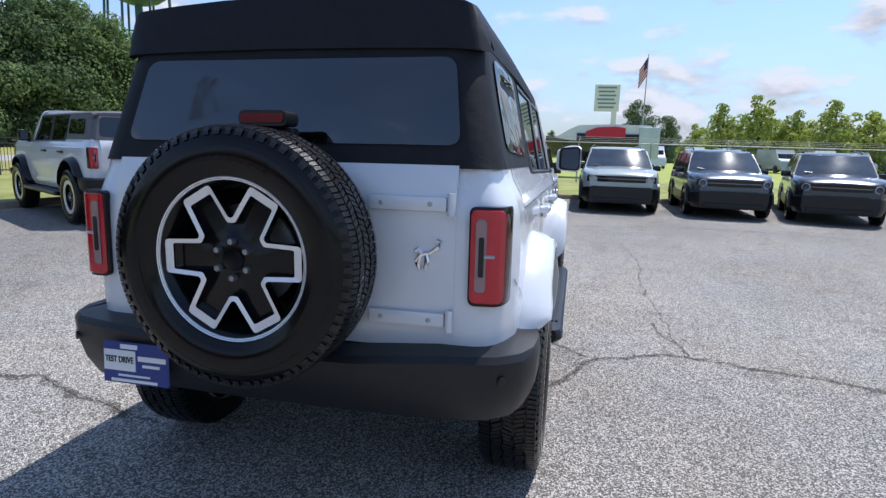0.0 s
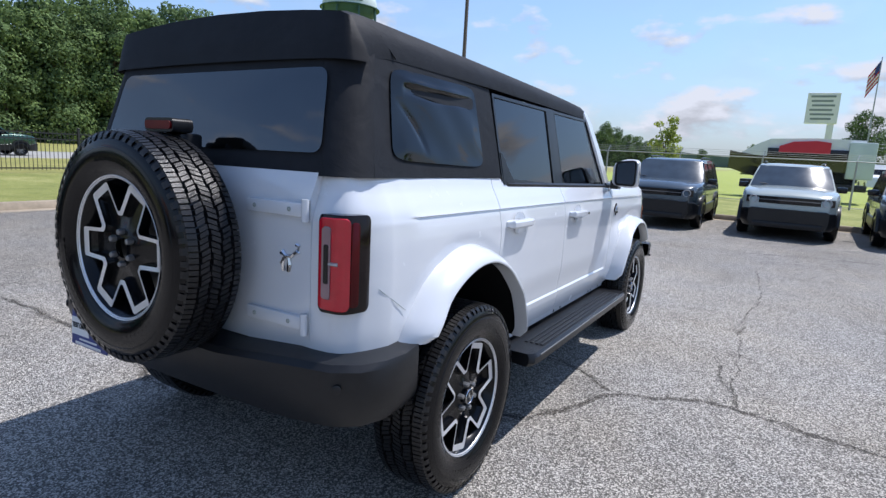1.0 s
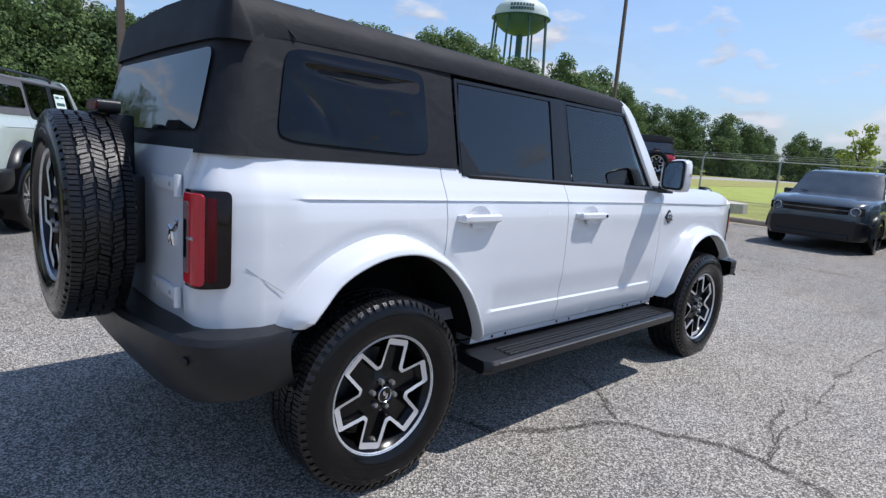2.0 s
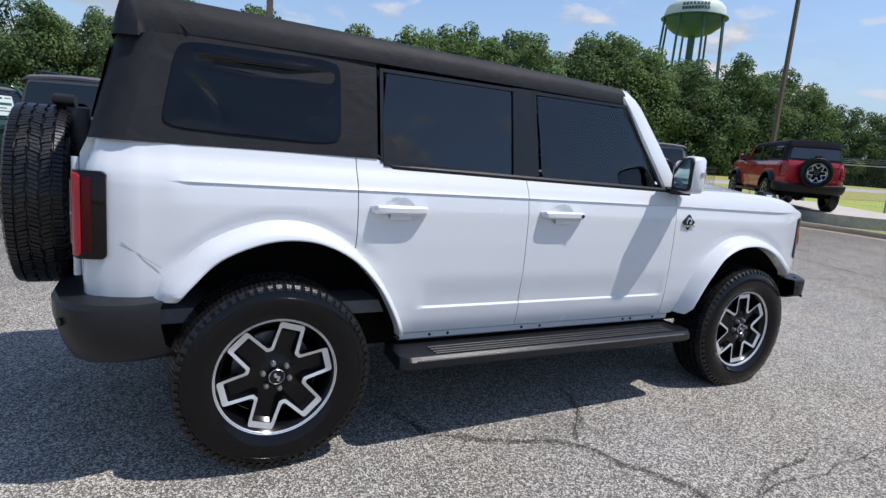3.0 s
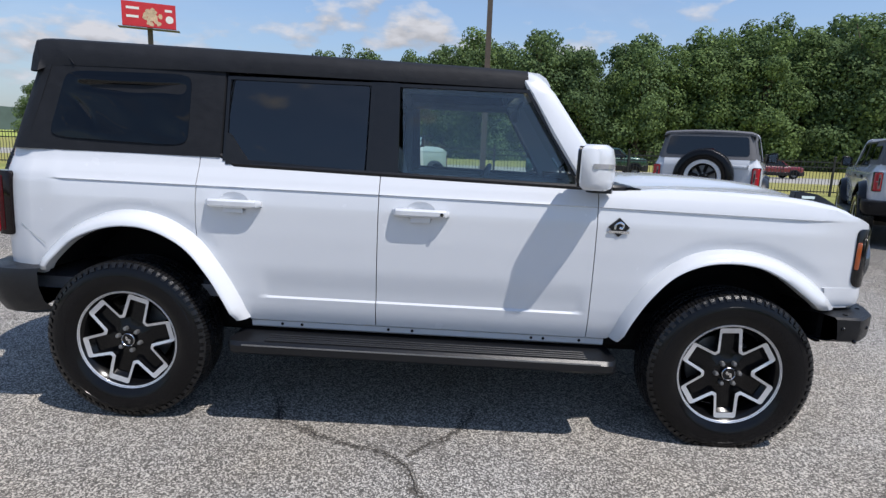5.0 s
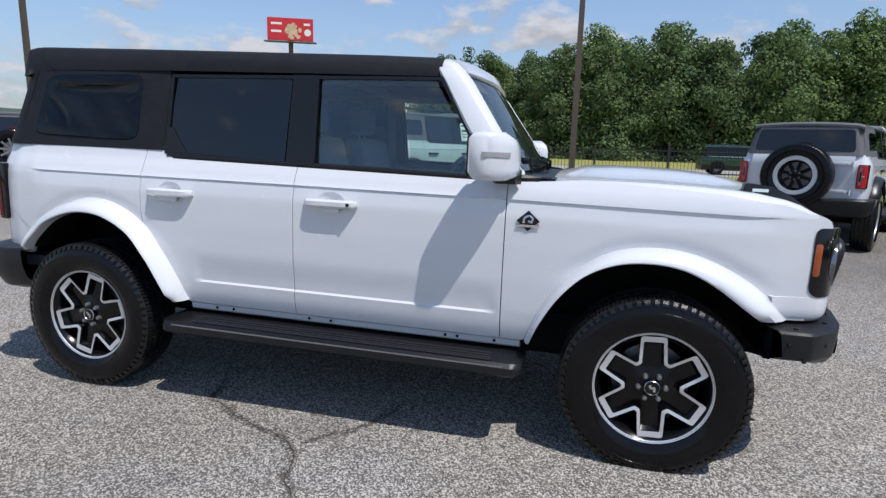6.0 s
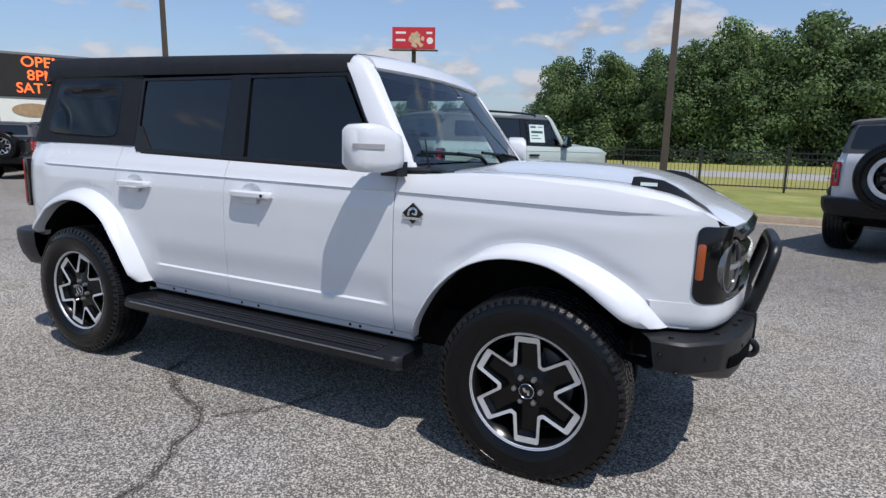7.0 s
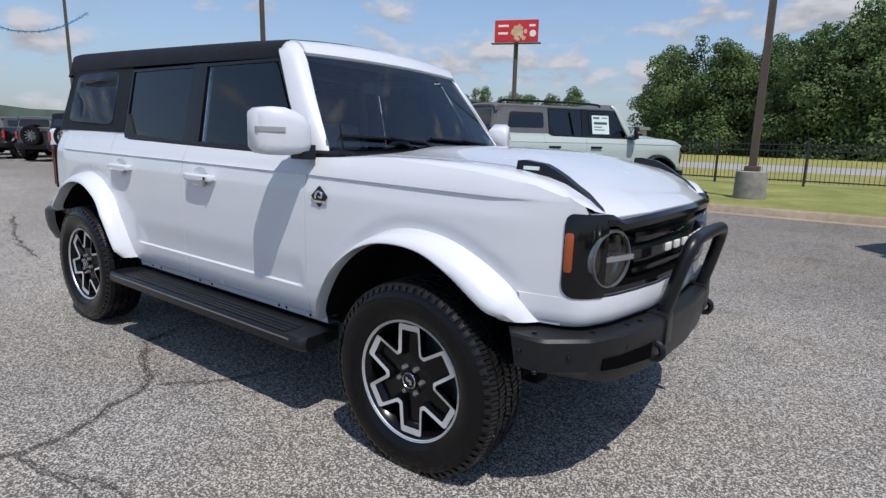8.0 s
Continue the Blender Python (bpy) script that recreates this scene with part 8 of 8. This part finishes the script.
part("trailer_bed", bm_box((-2.6, -0.85, 0.55), (2.9, 0.85, 0.86), 0.05), M["plastic"], boat)
for s in (1, -1):
    bm = bmesh.new()
    lathe(bm, [(0.30, 0.84), (0.33, 0.88), (0.33, 1.06), (0.001, 1.06)], 16)
    part("wheel", bm, M["rubber"], boat, m=pose(0.8, 0, 0.33, 0, 0, 90 * s))
# cars on the road beyond the fence
crossover(pose(-38, 22.5, -0.05, 0, 0, 0) @ Matrix.Diagonal((0.85, 0.9, 0.78, 1)), "dark crimson car on the far road", M["crimson"], "cars on the road")
crossover(pose(-33.5, 9.8, -0.05, 0, 0, 0), "dark green car on the far road", M["dkgreen"], "cars on the road")

# ---- far ridge and building ----
bm = bmesh.new()
rows = []
for k in range(120):
    a = radians(-165 + 3.0 * k)
    h = 15 + 16 * noise.fractal((math.cos(a) * 3, math.sin(a) * 3, 0.4), 0.8, 2.0, 5) + 9 * (1 + math.cos(a + radians(105)))
    rows.append([(900 * math.cos(a), 900 * math.sin(a), -1), (900 * math.cos(a), 900 * math.sin(a), max(6, h)), (1100 * math.cos(a), 1100 * math.sin(a), -1)])
rows.append(rows[0])
loft(bm, rows)
tagged(new("ridge", mesh_of("ridge", bm, M["hill"], 0)), "low wooded ridge along the horizon", "ridge", kind="structure")
bld = thing("building", pose(-60.2, -18.0, 0.3, 0, 0, 20), "low pale roadside building with a flat roof", "building")
part("wall", bm_box((-3, -2.4, 0), (3, 2.4, 2.1)), M["brick"], bld, smooth=0)
part("roof", bm_box((-3.3, -2.7, 2.1), (3.3, 2.7, 2.4)), M["signgrey"], bld, smooth=0)
for i in range(5):
    part("window", bm_box((2.99, -2.1 + 0.9 * i, 0.7), (3.03, -1.6 + 0.9 * i, 1.7)), M["gloss"], bld, smooth=0)

# test-drive plate on the rear bumper
plate = put_mesh("test_plate", mesh_of("test_plate", bm_box((-0.135, -0.006, -0.075), (0.135, 0.0, 0.075), 0.003, 1), M["blueplate"], 0), hero, pose(-0.485, -0.821, 0.600, -3, 0, 0), "blue dealer plate with a white test-drive field")
part("white_field", bm_box((-0.128, -0.009, -0.028), (0.002, -0.005, 0.046)), M["signwhite"], plate, smooth=0)
put_mesh("plate_text", text_mesh("plate_text", "TEST DRIVE", 0.0315, M["black_text"], 0.0008, 0.0004), plate, pose(-0.063, -0.0105, 0.012, 90, 0, 0) @ Matrix.Diagonal((0.72, 1, 1, 1)))
for x0, x1, z0, z1 in ((0.012, 0.125, 0.012, 0.030), (0.03, 0.10, -0.010, 0.0), (-0.07, 0.06, -0.048, -0.041), (-0.10, 0.09, -0.068, -0.058), (-0.06, 0.01, 0.052, 0.068)):
    part("lettering_bar", bm_box((x0, -0.0085, z0), (x1, -0.0055, z1)), M["signwhite"], plate, smooth=0)
# diamond fender badge
for s in (1, -1):
    bm = bmesh.new()
    prism(bm, [(2.317, 1.078), (2.368, 1.032), (2.419, 1.078), (2.368, 1.124)], SIDE - 0.004, SIDE + 0.005, "x")
    bd = part("fender_badge", mirrored(bm, s), M["plastic"], hero, "small black diamond badge", 0)
    bm = bmesh.new()
    tube(bm, curve_through([(SIDE + 0.006, 2.348, 1.068), (SIDE + 0.006, 2.352, 1.090), (SIDE + 0.006, 2.372, 1.101), (SIDE + 0.006, 2.388, 1.090), (SIDE + 0.006, 2.382, 1.074), (SIDE + 0.006, 2.368, 1.077)], 4), 0.0062, 6)
    box(bm, (SIDE + 0.003, 2.318, 1.050), (SIDE + 0.0065, 2.418, 1.061))
    part("badge_figure", mirrored(bm, s), M["chrome"], bd)
